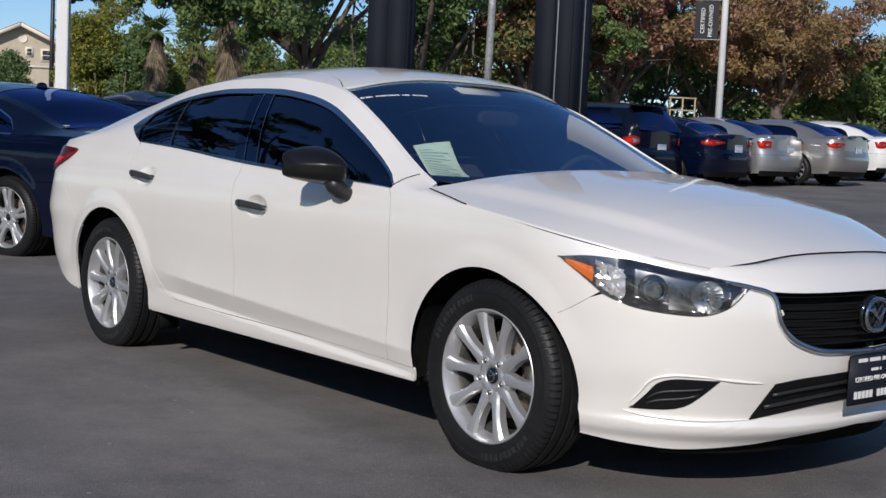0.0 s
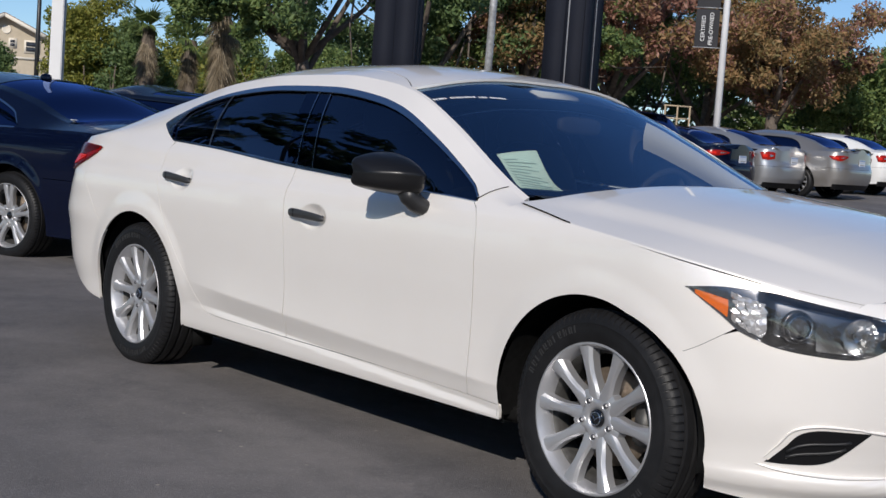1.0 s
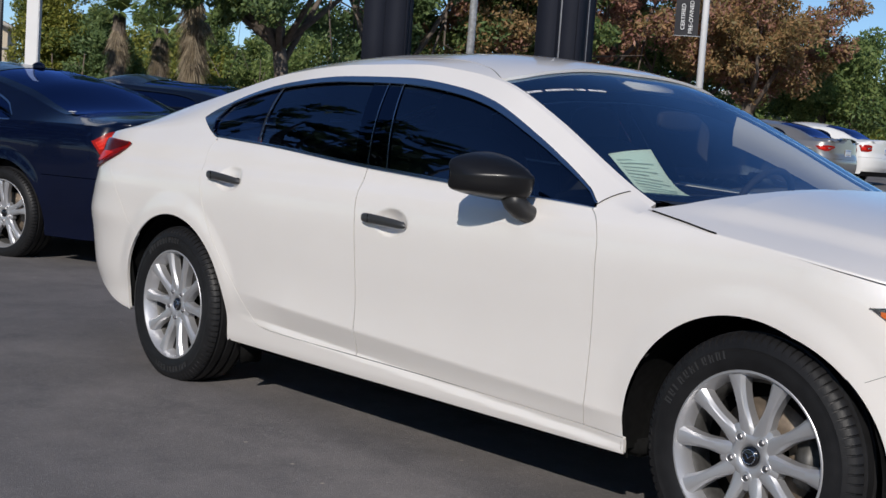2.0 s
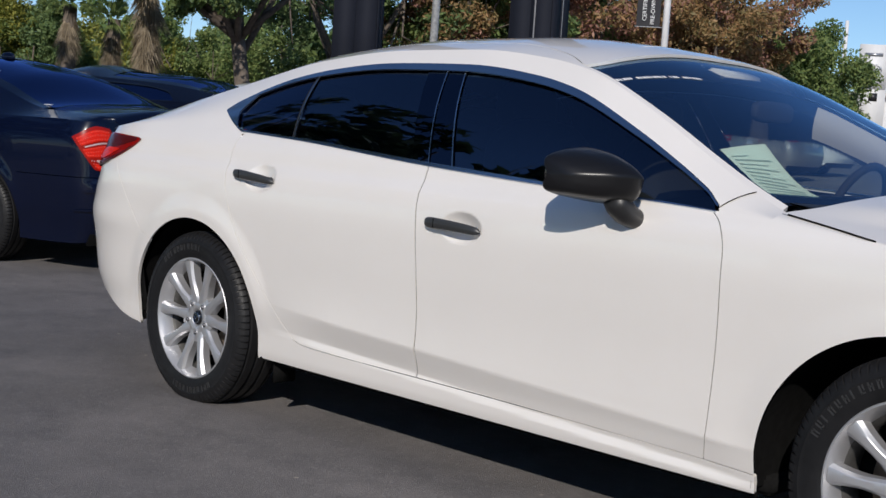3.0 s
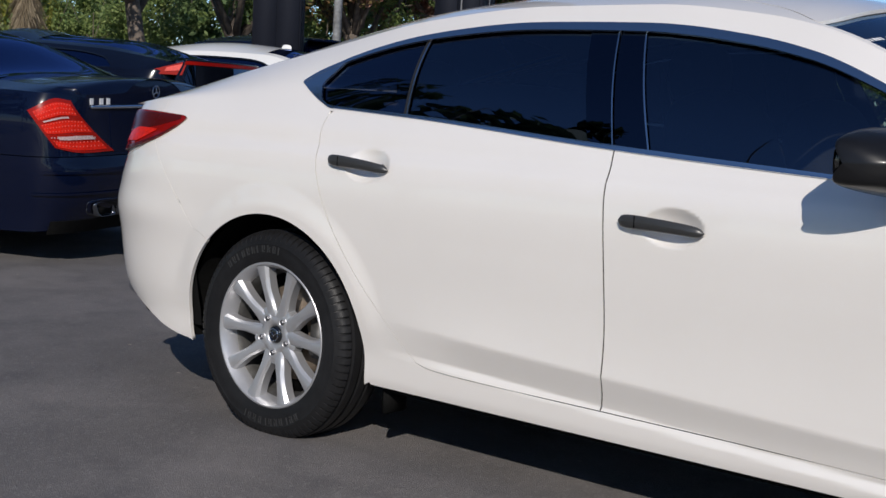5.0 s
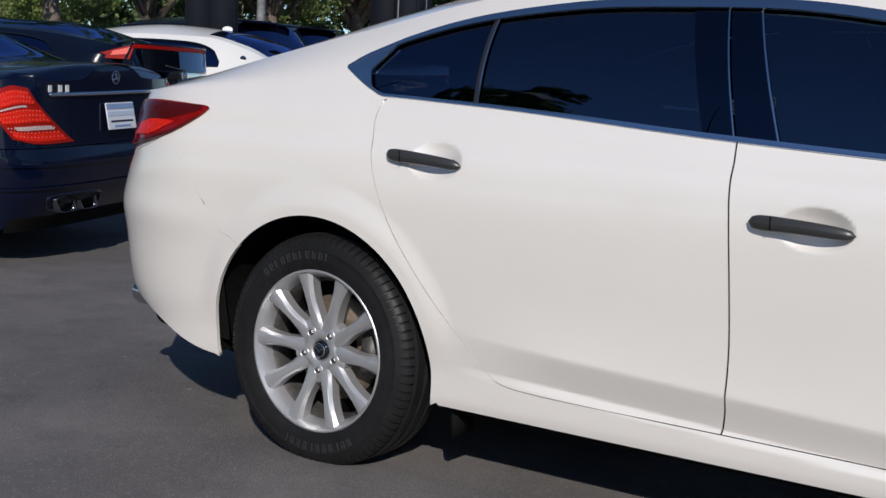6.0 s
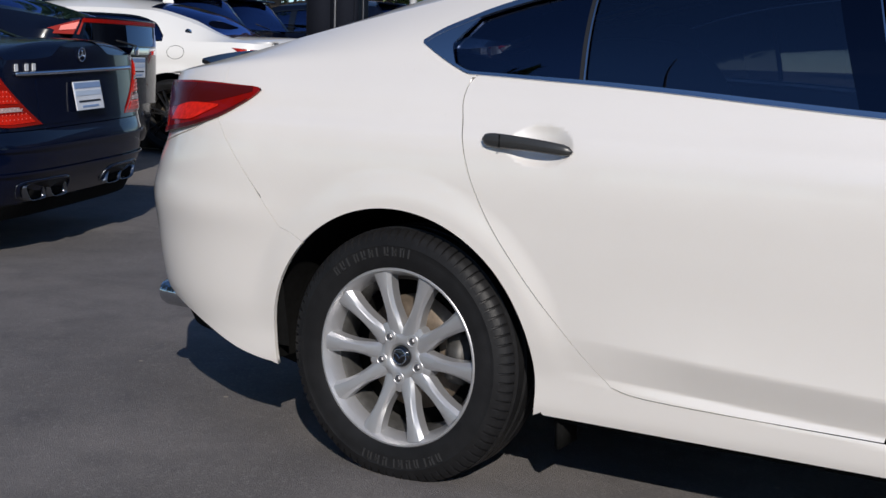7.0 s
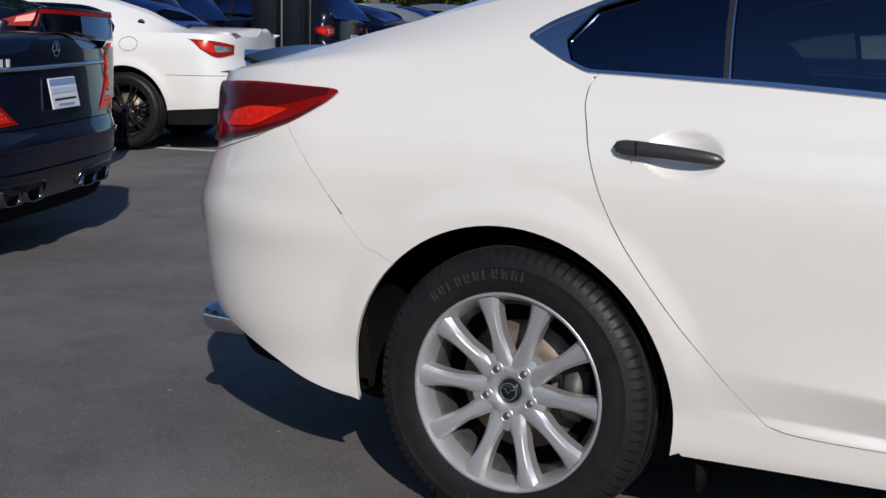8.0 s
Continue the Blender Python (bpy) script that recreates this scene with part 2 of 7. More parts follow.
def box(sx, sy, sz, at=(0, 0, 0), bevel=0.0, bm=None, turn=None):
    """A box with rounded edges."""
    bm = bm or bmesh.new()
    g = bmesh.ops.create_cube(bm, size=1)["verts"]
    m = Matrix.Translation(at) @ (turn or Matrix()) @ Matrix.Diagonal((sx, sy, sz, 1))
    bmesh.ops.transform(bm, matrix=m, verts=g)
    if bevel:
        es = {e for v in g for e in v.link_edges}
        bmesh.ops.bevel(bm, geom=list(es), offset=bevel, segments=2, affect="EDGES")
    return bm


def lathe(profile, steps=64, axis="y", bm=None, at=(0, 0, 0)):
    """Turn (radius, along) pairs round an axis."""
    bm = bm or bmesh.new()
    rings = []
    for r, y in profile:
        ring = []
        for k in range(steps):
            a = 2 * math.pi * k / steps
            c, s = r * math.cos(a), r * math.sin(a)
            co = {"y": (c, y, s), "z": (c, s, y), "x": (y, c, s)}[axis]
            ring.append(bm.verts.new(Vector(co) + Vector(at)))
        rings.append(ring)
    for a, b in zip(rings, rings[1:]):
        for k in range(steps):
            m = (k + 1) % steps
            bm.faces.new((a[k], a[m], b[m], b[k]))
    bmesh.ops.recalc_face_normals(bm, faces=bm.faces)
    return bm


def tube(points, r, sides=8, bm=None, ends=True, flat=1.0):
    """A round bar along points; r a number or one for each point."""
    bm = bm or bmesh.new()
    pts = [Vector(p) for p in points]
    rr = r if isinstance(r, (list, tuple)) else [r] * len(pts)
    rings = []
    side = None
    for i, p in enumerate(pts):
        d = (pts[min(i + 1, len(pts) - 1)] - pts[max(i - 1, 0)]).normalized()
        if side is None:
            side = d.cross(Vector((0, 0, 1)))
            if side.length < 1e-3:
                side = d.cross(Vector((0, 1, 0)))
        side = (side - d * side.dot(d)).normalized()
        other = d.cross(side)
        rings.append([bm.verts.new(p + side * (rr[i] * math.cos(2 * math.pi * k / sides)) + other * (rr[i] * flat * math.sin(2 * math.pi * k / sides))) for k in range(sides)])
    for a, b in zip(rings, rings[1:]):
        for k in range(sides):
            m = (k + 1) % sides
            bm.faces.new((a[k], a[m], b[m], b[k]))
    if ends:
        bm.faces.new(rings[0][::-1])
        bm.faces.new(rings[-1])
    return bm


def ball(sx, sy, sz, at=(0, 0, 0), power=2.0, seg=24, rings=14, bm=None, turn=None):
    """A rounded lump: a superellipsoid."""
    bm = bm or bmesh.new()
    def pw(c, p):
        return math.copysign(abs(c) ** p, c)
    e = 2 / power
    t = turn or Matrix()
    V = []
    for i in range(1, rings):
        b = -math.pi / 2 + math.pi * i / rings
        V.append([bm.verts.new(Vector(at) + t @ Vector((sx * pw(math.cos(b), e) * pw(math.cos(2 * math.pi * k / seg), e),
                                                         sy * pw(math.cos(b), e) * pw(math.sin(2 * math.pi * k / seg), e),
                                                         sz * pw(math.sin(b), e)))) for k in range(seg)])
    lo, hi = bm.verts.new(Vector(at) + t @ Vector((0, 0, -sz))), bm.verts.new(Vector(at) + t @ Vector((0, 0, sz)))
    for a, b in zip(V, V[1:]):
        for k in range(seg):
            m = (k + 1) % seg
            bm.faces.new((a[k], a[m], b[m], b[k]))
    for k in range(seg):
        m = (k + 1) % seg
        bm.faces.new((lo, V[0][m], V[0][k]))
        bm.faces.new((hi, V[-1][k], V[-1][m]))
    return bm


# ---- the form of a car ----
class CarForm:
    """Half widths, ends and heights of a car: x ahead from the rear axle, y to its left, z up."""
    def __init__(self, width, section, front, rear, shoulder, top, rail_z, rail_y, corner_f, corner_r, nf=2.2, nr=2.8,
                 hood=None, deck=None, flare=(), plan=None, crown=2.4, hood_crown=2.6, crease=None, dents=(), dome=None):
        self.width, self.section, self.front, self.rear = width, section, front, rear
        self.shoulder, self.top, self.rail_z, self.rail_y = shoulder, top, rail_z, rail_y
        self.sb, self.sa, self.nf, self.nr = corner_f, corner_r, nf, nr
        self.hood, self.deck, self.flare, self.crown, self.hood_crown = hood, deck, flare, crown, hood_crown
        self.plan = plan or (lambda x: 1.0)
        self.crease, self.dents, self.dome = crease, dents, dome
        self.se, self.ss = corner_f + 1.25, corner_r - 1.25

    def half(self, x, z):
        w = self.width * self.section(z) * self.plan(x)
        for cx, cz, r, amount in self.flare:
            d = math.hypot(x - cx, z - cz)
            if d < r + 0.075:
                low = min(max((z - cz) / max(d, 0.01) / 0.55, 0), 1)
                t = min((r + 0.075 - d) / 0.085, 1)
                w += amount * low * low * (3 - 2 * low) * t * t * (3 - 2 * t)
        if self.crease:
            w += self.crease(x, z)
        for cx, cz, sx, sz, deep in self.dents:
            d = ((x - cx) / sx) ** 2 + ((z - cz) / sz) ** 2
            if d < 1:
                w -= deep * (1 - d) ** 1.25
        return w

    def side(self, s, z, out=0.0):
        """A point of the lower body: s is x along the flank and goes on round the corners to the middle."""
        if s > self.sb:
            a = min((s - self.sb) / (self.se - self.sb), 1) * math.pi / 2
            fx = self.front(z) + out
            x = self.sb + (fx - self.sb) * math.sin(a) ** (2 / self.nf)
            return Vector((x, -(self.half(x, z) + out) * max(math.cos(a), 0) ** (2 / self.nf), z))
        if s < self.sa:
            a = min((self.sa - s) / (self.sa - self.ss), 1) * math.pi / 2
            rx = self.rear(z) - out
            x = self.sa + (rx - self.sa) * math.sin(a) ** (2 / self.nr)
            return Vector((x, -(self.half(x, z) + out) * max(math.cos(a), 0) ** (2 / self.nr), z))
        return Vector((s, -(self.half(s, z) + out), z))

    def normal(self, s, z):
        """Outward direction of the lower body at s, z."""
        e = 0.003
        k = (self.side(s + e, z) - self.side(s - e, z)).cross(self.side(s, z + e) - self.side(s, z - e))
        return k.normalized() if k.length > 1e-12 else Vector((0, -1, 0))

    def shoulder_normal(self, x):
        z = self.shoulder(x)
        return self.normal(self.s_at(x, z), z - 0.004)

    def upper_normal(self, x, r):
        """Outward direction of the cabin side, easing from the flank's at the shoulder."""
        e = 0.004
        k = (self.upper(x + e, r) - self.upper(x - e, r)).cross(self.upper(x, min(r + e, 1)) - self.upper(x, max(r - e, 0))).normalized()
        t = min(max(r / 0.45, 0), 1)
        return self.shoulder_normal(x).lerp(k, t * t * (3 - 2 * t)).normalized()

    def s_at(self, x, z):
        """The s at which the flank at height z reaches x."""
        lo, hi = self.ss, self.se
        for _ in range(40):
            m = (lo + hi) / 2
            if self.side(m, z).x < x:
                lo = m
            else:
                hi = m
        return lo

    def net(self, f, out=0.0, mirror=False):
        """Lay a net in (s, z) on the lower body."""
        def at(u, v):
            q = f(u, v)
            p = self.side(q.x, q.y, out)
            return Vector((p.x, -p.y, p.z)) if mirror else p
        return at

    def edge(self, x):
        """Shoulder point of the flank at x: y (positive) and z."""
        z = self.shoulder(x)
        if x > self.sb:
            t = min((x - self.sb) / (self.front(z) - self.sb), 1)
            return self.half(x, z) * (1 - t ** self.nf) ** (1 / self.nf), z
        if x < self.sa:
            t = min((self.sa - x) / (self.sa - self.rear(z)), 1)
            return self.half(x, z) * (1 - t ** self.nr) ** (1 / self.nr), z
        return self.half(x, z), z

    def cap(self, x, q, mid, lift=0.0):
        """Bonnet or boot lid: q from -1 to 1 across."""
        ye, ze = self.edge(x)
        zc = max(mid(x), ze)
        if self.dome and x > 2:
            lift += self.dome(x, q)
        return Vector((x, -q * ye, ze + (zc - ze) * (1 - abs(q) ** self.hood_crown) + lift))

    def upper(self, x, r, out=0.0):
        """Side of the cabin, r from the shoulder (0) to the roof rail (1)."""
        ye, ze = self.edge(x)
        yr, zr = self.rail_y(x), max(self.rail_z(x), ze + 0.002)
        k = min(1.0, (zr - ze) / 0.3)
        return Vector((x, -(ye + (yr - ye) * r + 0.028 * k * math.sin(math.pi * min(max(r, 0), 1)) + out), ze + (zr - ze) * r))

    def roof(self, x, q, lift=0.0):
        yr, zr = self.rail_y(x), max(self.rail_z(x), self.edge(x)[1] + 0.002)
        zc = max(self.top(x), zr)
        return Vector((x, -q * yr, zr + (zc - zr) * (1 - abs(q) ** self.crown) + lift))


def mirrored(f):
    def at(u, v):
        p = f(u, v)
        return Vector((p.x, -p.y, p.z))
    return at


def ribbon(path, width, steps, lift, normal_from, bm=None):
    """A narrow band along path(u) (3D), facing away from a point."""
    def f(u, v):
        p, q = path(max(u - 0.004, 0)), path(min(u + 0.004, 1))
        d = (q - p).normalized()
        n = (path(u) - Vector(normal_from)).normalized()
        s = d.cross(n).normalized()
        return path(u) + s * (width * (v - 0.5)) + n * lift
    return sheet(f, steps, 2, 0.004, None, bm)



def letters(text, size, mat, parent, m, label=""):
    """Built-in lettering as a thin mesh part."""
    cu = bpy.data.curves.new("lettering", "FONT")
    cu.body, cu.size, cu.extrude, cu.align_x, cu.align_y = text, size, 0.002, "CENTER", "CENTER"
    ob = bpy.data.objects.new("lettering", cu)
    scene.collection.objects.link(ob)
    dg = bpy.context.evaluated_depsgraph_get()
    me = bpy.data.meshes.new_from_object(ob.evaluated_get(dg))
    bpy.data.objects.remove(ob)
    me.materials.clear()
    me.materials.append(mat)
    o = new("lettering", me)
    o.parent = parent
    o.matrix_basis = m
    return o


# ---- ground ----
SINK = 0.017
def rise(x, y):
    """The lot climbs gently away from the white saloon."""
    t = min(max(y - 0.6, 0.0), 34.0)
    k = min(max((y - 0.95) / 0.5, 0.0), 1.0)
    return 0.030 * t * t / (t + 1.0) + SINK * (1 - k * k * (3 - 2 * k))


def asphalt():
    """Worn asphalt: aggregate, crumbs, broad stains, oily patches and hairline cracks."""
    m = material("asphalt", (0.138, 0.128, 0.126), 0.80, grain=0.30, grain_scale=170, stain=0.20, stain_scale=1.1, bump=0.5, bump_scale=240)
    n, l = m.node_tree.nodes, m.node_tree.links
    b = n["Principled BSDF"]
    base = b.inputs["Base Color"].links[0].from_socket
    co = n["Texture Coordinate"].outputs["Object"]
    def mix(base, fac, color, kind="MIX"):
        x = n.new("ShaderNodeMix")
        x.data_type, x.blend_type = "RGBA", kind
        l.new(base, x.inputs["A"])
        x.inputs["B"].default_value = (*color, 1)
        l.new(fac, x.inputs["Factor"])
        return x.outputs["Result"]
    def band(v, lo, hi, a=0.0, c=1.0):
        r = n.new("ShaderNodeMapRange")
        for k, w in (("From Min", lo), ("From Max", hi), ("To Min", a), ("To Max", c)):
            r.inputs[k].default_value = w
        l.new(v, r.inputs["Value"])
        return r.outputs["Result"]
    def noise_tex(scale, detail=4.0, rough=0.6, kind="ShaderNodeTexNoise"):
        t = n.new(kind)
        t.inputs["Scale"].default_value = scale
        l.new(co, t.inputs["Vector"])
        if kind == "ShaderNodeTexNoise":
            t.inputs["Detail"].default_value, t.inputs["Roughness"].default_value = detail, rough
        return t
    base = mix(base, band(noise_tex(2.3, 9.0, 0.72).outputs["Fac"], 0.47, 0.66, 0, 0.80), (0.088, 0.083, 0.085))
    base = mix(base, band(noise_tex(0.75, 8.0, 0.70).outputs["Fac"], 0.48, 0.66, 0, 0.70), (0.205, 0.188, 0.182))
    st = noise_tex(1.0)
    mp = n.new("ShaderNodeMapping")
    mp.inputs["Rotation"].default_value, mp.inputs["Scale"].default_value = (0, 0, 0.4), (0.5, 3.5, 1)
    l.new(co, mp.inputs["Vector"])
    l.new(mp.outputs["Vector"], st.inputs["Vector"])
    base = mix(base, band(st.outputs["Fac"], 0.53, 0.66, 0, 0.30), (0.101, 0.095, 0.094))
    vo = noise_tex(13.0, kind="ShaderNodeTexVoronoi")
    sp = n.new("ShaderNodeSeparateColor")
    l.new(vo.outputs["Color"], sp.inputs["Color"])
    pick, near = band(sp.outputs["Red"], 0.955, 0.96), band(vo.outputs["Distance"], 0.13, 0.07)
    mu = n.new("ShaderNodeMath")
    mu.operation = "MULTIPLY"
    l.new(pick, mu.inputs[0]), l.new(near, mu.inputs[1])
    base = mix(base, mu.outputs["Value"], (0.30, 0.27, 0.23))
    v2_ = noise_tex(120.0, kind="ShaderNodeTexVoronoi")
    s2 = n.new("ShaderNodeSeparateColor")
    l.new(v2_.outputs["Color"], s2.inputs["Color"])
    base = mix(base, band(s2.outputs["Green"], 0.80, 1.0, 0, 0.35), (0.26, 0.25, 0.24))
    l.new(base, b.inputs["Base Color"])
    return m


ASPHALT = asphalt()
def ground_net(u, v):
    a, b = 2 * u - 1, 2 * v - 1
    x, y = 500 * a * abs(a) ** 1.6, 500 * b * abs(b) ** 1.6
    return Vector((x, y, rise(x, y)))
tagged(finish("ground", sheet(ground_net, 120, 120, 0, (0, 0, 1)), ASPHALT), "dark worn asphalt of a parking lot", "ground", kind="structure")
LINE_PAINT = material("worn_white_line", (0.62, 0.61, 0.58), 0.7, grain=0.2, grain_scale=60)
def bay_line(x0, y0, x1, y1, w=0.10):
    d = Vector((x1 - x0, y1 - y0, 0)).normalized()
    n = Vector((-d.y, d.x, 0))
    bm = sheet(lambda u, v: (lambda p: Vector((p.x, p.y, rise(p.x, p.y) + 0.004)))(Vector((x0, y0, 0)).lerp(Vector((x1, y1, 0)), u) + n * (w * (v - 0.5))), 24, 1, 0, (0, 0, 1))
    tagged(finish("bay_line", bm, LINE_PAINT), "thin worn white parking bay line on asphalt", "road marking", "bay lines", "structure")


# ---- wheels ----
def tyre_mesh(R, rim_r, half, grooves=True, steps=336):
    """A tyre turned round y, outer side towards -y, with grooved tread and notched shoulders."""
    prof = [(rim_r - 0.004, 0.80), (rim_r + 0.004, 0.93), (rim_r + 0.020, 0.985), (rim_r + 0.045, 1.0), (R - 0.046, 0.990), (R - 0.043, 1.0),
            (R - 0.031, 0.960), (R - 0.016, 0.895), (R - 0.007, 0.80), (R - 0.002, 0.68), (R - 0.009, 0.66), (R - 0.009, 0.58), (R, 0.56), (R, 0.28), (R - 0.009, 0.26), (R - 0.009, 0.16), (R, 0.14)]
    prof = [(r, -h * half) for r, h in prof] + [(r, h * half) for r, h in reversed(prof)]
    bm = bmesh.new()
    rings = []
    for idx, (r, y) in enumerate(prof):
        ring = []
        shoulder = 7 <= idx <= 9 or 7 <= len(prof) - 1 - idx <= 9
        for k in range(steps):
            a = 2 * math.pi * (k // 4 + (0.0, 0.74, 0.80, 0.94)[k % 4]) / (steps // 4)
            rr = r - (0.007 if grooves and shoulder and k % 4 > 1 else 0)
            ring.append(bm.verts.new((rr * math.cos(a), y, rr * math.sin(a))))
        rings.append(ring)
    for a, b in zip(rings, rings[1:]):
        for k in range(steps):
            m = (k + 1) % steps
            bm.faces.new((a[k], a[m], b[m], b[k]))
    bmesh.ops.recalc_face_normals(bm, faces=bm.faces)
    return bm


def spoke_mesh(r0, r1, w0, wm, w1, y0, y1, depth, bow=0.004):
    """One spoke along +x, wide at both ends: a slightly hollow face between two crisp bevels; outer side towards -y."""
    wide = curve((0.0, w0 * 1.25), (0.22, w0 * 1.02), (0.50, wm), (0.72, wm * 1.16), (0.88, wm * 1.45), (1.0, w1 * 0.92))
    rows = ((0.0, 0.0), (0.44, 0.0003), (0.62, 0.0020), (0.96, 0.0110), (1.0, depth))
    def f(u, v):
        r = r0 + (r1 - r0) * u
        k = round(v * 8) - 4
        across, fall = rows[abs(k)]
        y = y0 + (y1 - y0) * (u ** 1.4) - bow * math.sin(math.pi * u)
        return Vector((r, y + fall * (0.5 + 0.5 * min(u * 3, 1)) if abs(k) < 4 else y + fall, wide(u) / 2 * across * (1 if k > 0 else -1)))
    return sheet(f, 18, 8, 0.0, (0, -1, 0))


def hub_mesh(face, nuts=5):
    """The hub: a dished middle with a lobe round every nut, falling away to its rim."""
    def f(u, v):
        a = 2 * math.pi * u
        lobe = (0.5 + 0.5 * math.cos(nuts * (a - math.pi / 2))) ** 1.3
        edge = 0.060 + 0.034 * lobe
        if v < 0.25:
            r, y = 0.027 + 0.006 * v / 0.25, face + 0.020 - 0.006 * v / 0.25
        elif v < 0.75:
            t = (v - 0.25) / 0.5
            r, y = 0.033 + (edge - 0.033) * t, face + 0.014 - 0.004 * math.sin(math.pi * t) + 0.003 * t
        else:
            t = (v - 0.75) / 0.25
            r, y = edge + 0.004 * t, face + 0.017 + 0.030 * t
        return Vector((r * math.cos(a), y, -r * math.sin(a)))
    bm = sheet(f, 100, 12, 0.0, (0, -1, 0))
    bmesh.ops.recalc_face_normals(bm, faces=bm.faces)
    return bm


def add_wheel(car, at, out, R=0.335, rim_r=0.226, half=0.110, spokes=10, rim_mat=None, detail=True, turn=0.0, spoke_w=(0.041, 0.034, 0.064), pair=0.0, sink=0.0):
    """A wheel: barrel with its tyre, spokes, hub, nuts, cap and brake. out: -1 right side, 1 left side."""
    rim_mat = rim_mat or ALLOY
    m = pose(*at, 0, 0, 0 if out < 0 else 180) @ pose(0, 0, 0, 0, turn, 0)
    barrel = lathe([(rim_r - 0.010, -half * 0.80), (rim_r + 0.003, -half * 0.86), (rim_r + 0.005, -half * 0.90), (rim_r + 0.001, -half * 0.935), (rim_r - 0.003, -half * 0.935), (rim_r - 0.007, -half * 0.86),
                    (rim_r - 0.014, -half * 0.74), (rim_r - 0.022, -half * 0.45), (rim_r - 0.030, -half * 0.2), (rim_r - 0.030, half * 0.6), (rim_r - 0.020, half * 0.9)], 96)
    w = part("wheel", barrel, rim_mat, car)
    w.data.set_sharp_from_angle(angle=radians(28))
    w.matrix_basis = m
    tb = tyre_mesh(R, rim_r, half, detail)
    if sink:
        # the tread lies flat where it bears the car
        for vert in tb.verts:
            p = m @ vert.co
            if p.z < sink:
                p.z = sink + (p.z - sink) * 0.04
                vert.co = m.inverted() @ p
    part("tyre", tb, RUBBER, w, sharp=32)
    # deep half of the barrel, its shade put into the colour
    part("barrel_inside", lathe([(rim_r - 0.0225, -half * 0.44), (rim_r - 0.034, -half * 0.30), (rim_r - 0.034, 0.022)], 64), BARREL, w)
    # black disc added to stand in for the shade behind the spokes
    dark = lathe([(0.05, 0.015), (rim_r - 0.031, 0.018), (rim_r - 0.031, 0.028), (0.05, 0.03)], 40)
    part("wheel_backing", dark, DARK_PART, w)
    face = -half * 0.82
    part("hub", hub_mesh(face), rim_mat, w, sharp=40)
    sm = None
    for k in range(spokes):
        step = 360 / spokes
        ang = k * step + (pair if k % 2 else -pair)
        if sm is None:
            o = part("spoke", spoke_mesh(0.056, rim_r - 0.008, *spoke_w, face + 0.013, -half * 0.865, 0.040), rim_mat, w, sharp=22)
            sm = o.data
        else:
            o = new("spoke", sm)
            o.parent = w
        o.matrix_basis = pose(0, 0, 0, 0, ang, 0)
    if detail:
        disc = lathe([(0.07, 0.004), (0.150, 0.004), (0.150, 0.012), (0.07, 0.012)], 48)
        part("brake_disc", disc, STEEL, w)
        part("brake_caliper", box(0.065, 0.05, 0.13, (0.135, -0.008, 0.01), 0.012), CALIPER, w)
    cap = lathe([(0.0005, face + 0.010), (0.022, face + 0.010), (0.0265, face + 0.013), (0.028, face + 0.02)], 28)
    c = part("centre_cap", cap, GLOSS_BLACK, w, "black centre cap")
    nut = well = None
    for k in range(5):
        a = radians(90 + 72 * k)
        if nut is None:
            nb = lathe([(0.0005, -0.007), (0.0055, -0.007), (0.0085, -0.005), (0.0095, 0.006)], 6)
            o = part("wheel_nut", nb, NUT_STEEL, w, smooth=False)
            nut = o.data
        else:
            o = new("wheel_nut", nut)
            o.parent = w
        o.matrix_basis = pose(0.057 * math.cos(a), face + 0.012, -0.057 * math.sin(a))
        if well is None:
            wo = part("nut_well", lathe([(0.0005, 0.007), (0.0120, 0.007), (0.0140, -0.0006), (0.0152, -0.0010), (0.0172, 0.004)], 22), rim_mat, w)
            well = wo.data
        else:
            wo = new("nut_well", well)
            wo.parent = w
        wo.matrix_basis = pose(0.057 * math.cos(a), face + 0.011, -0.057 * math.sin(a))
    return w


def cap_emblem(w, face, r=0.019):
    """A winged ring on a wheel's cap."""
    bm = tube([(r * math.cos(a), face, r * math.sin(a)) for a in [math.pi * 2 * k / 24 for k in range(25)]], 0.0016, 6)
    tube([(-r * 0.85, face, r * 0.35), (-r * 0.4, face, r * 0.25), (0, face - 0.001, -r * 0.25), (r * 0.4, face, r * 0.25), (r * 0.85, face, r * 0.35)], 0.0016, 6, bm)
    part("cap_ring", bm, CHROME, w)


def sidewall_marks(w, R, y, spans):
    """Raised plain bars where the maker's lettering sits; spans of (angle, count)."""
    for a0, count in spans:
        for k in range(count):
            a = radians(a0 - k * 5.0)
            t = Matrix.Rotation(-a, 4, "Y")
            bm = box(0.022, 0.0022, 0.0045, t @ Vector((R - 0.060, y, 0)), 0, None, t)
            if k % 4 != 2:
                # a second stroke and a short link beside it
                t2 = Matrix.Rotation(-(a - radians(1.9)), 4, "Y")
                box((0.022, 0.014, 0.018)[k % 3], 0.0022, 0.0035, t2 @ Vector((R - 0.060 + (0.0, 0.004, -0.002)[k % 3], y, 0)), 0, bm, t2)
                box(0.0040, 0.0022, 0.010, t2 @ Vector((R - 0.060 + (0.009, -0.009, 0.0)[k % 3], y, 0.004)), 0, bm, t2)
            part("sidewall_mark", bm, RUBBER_MARK, w, smooth=False)


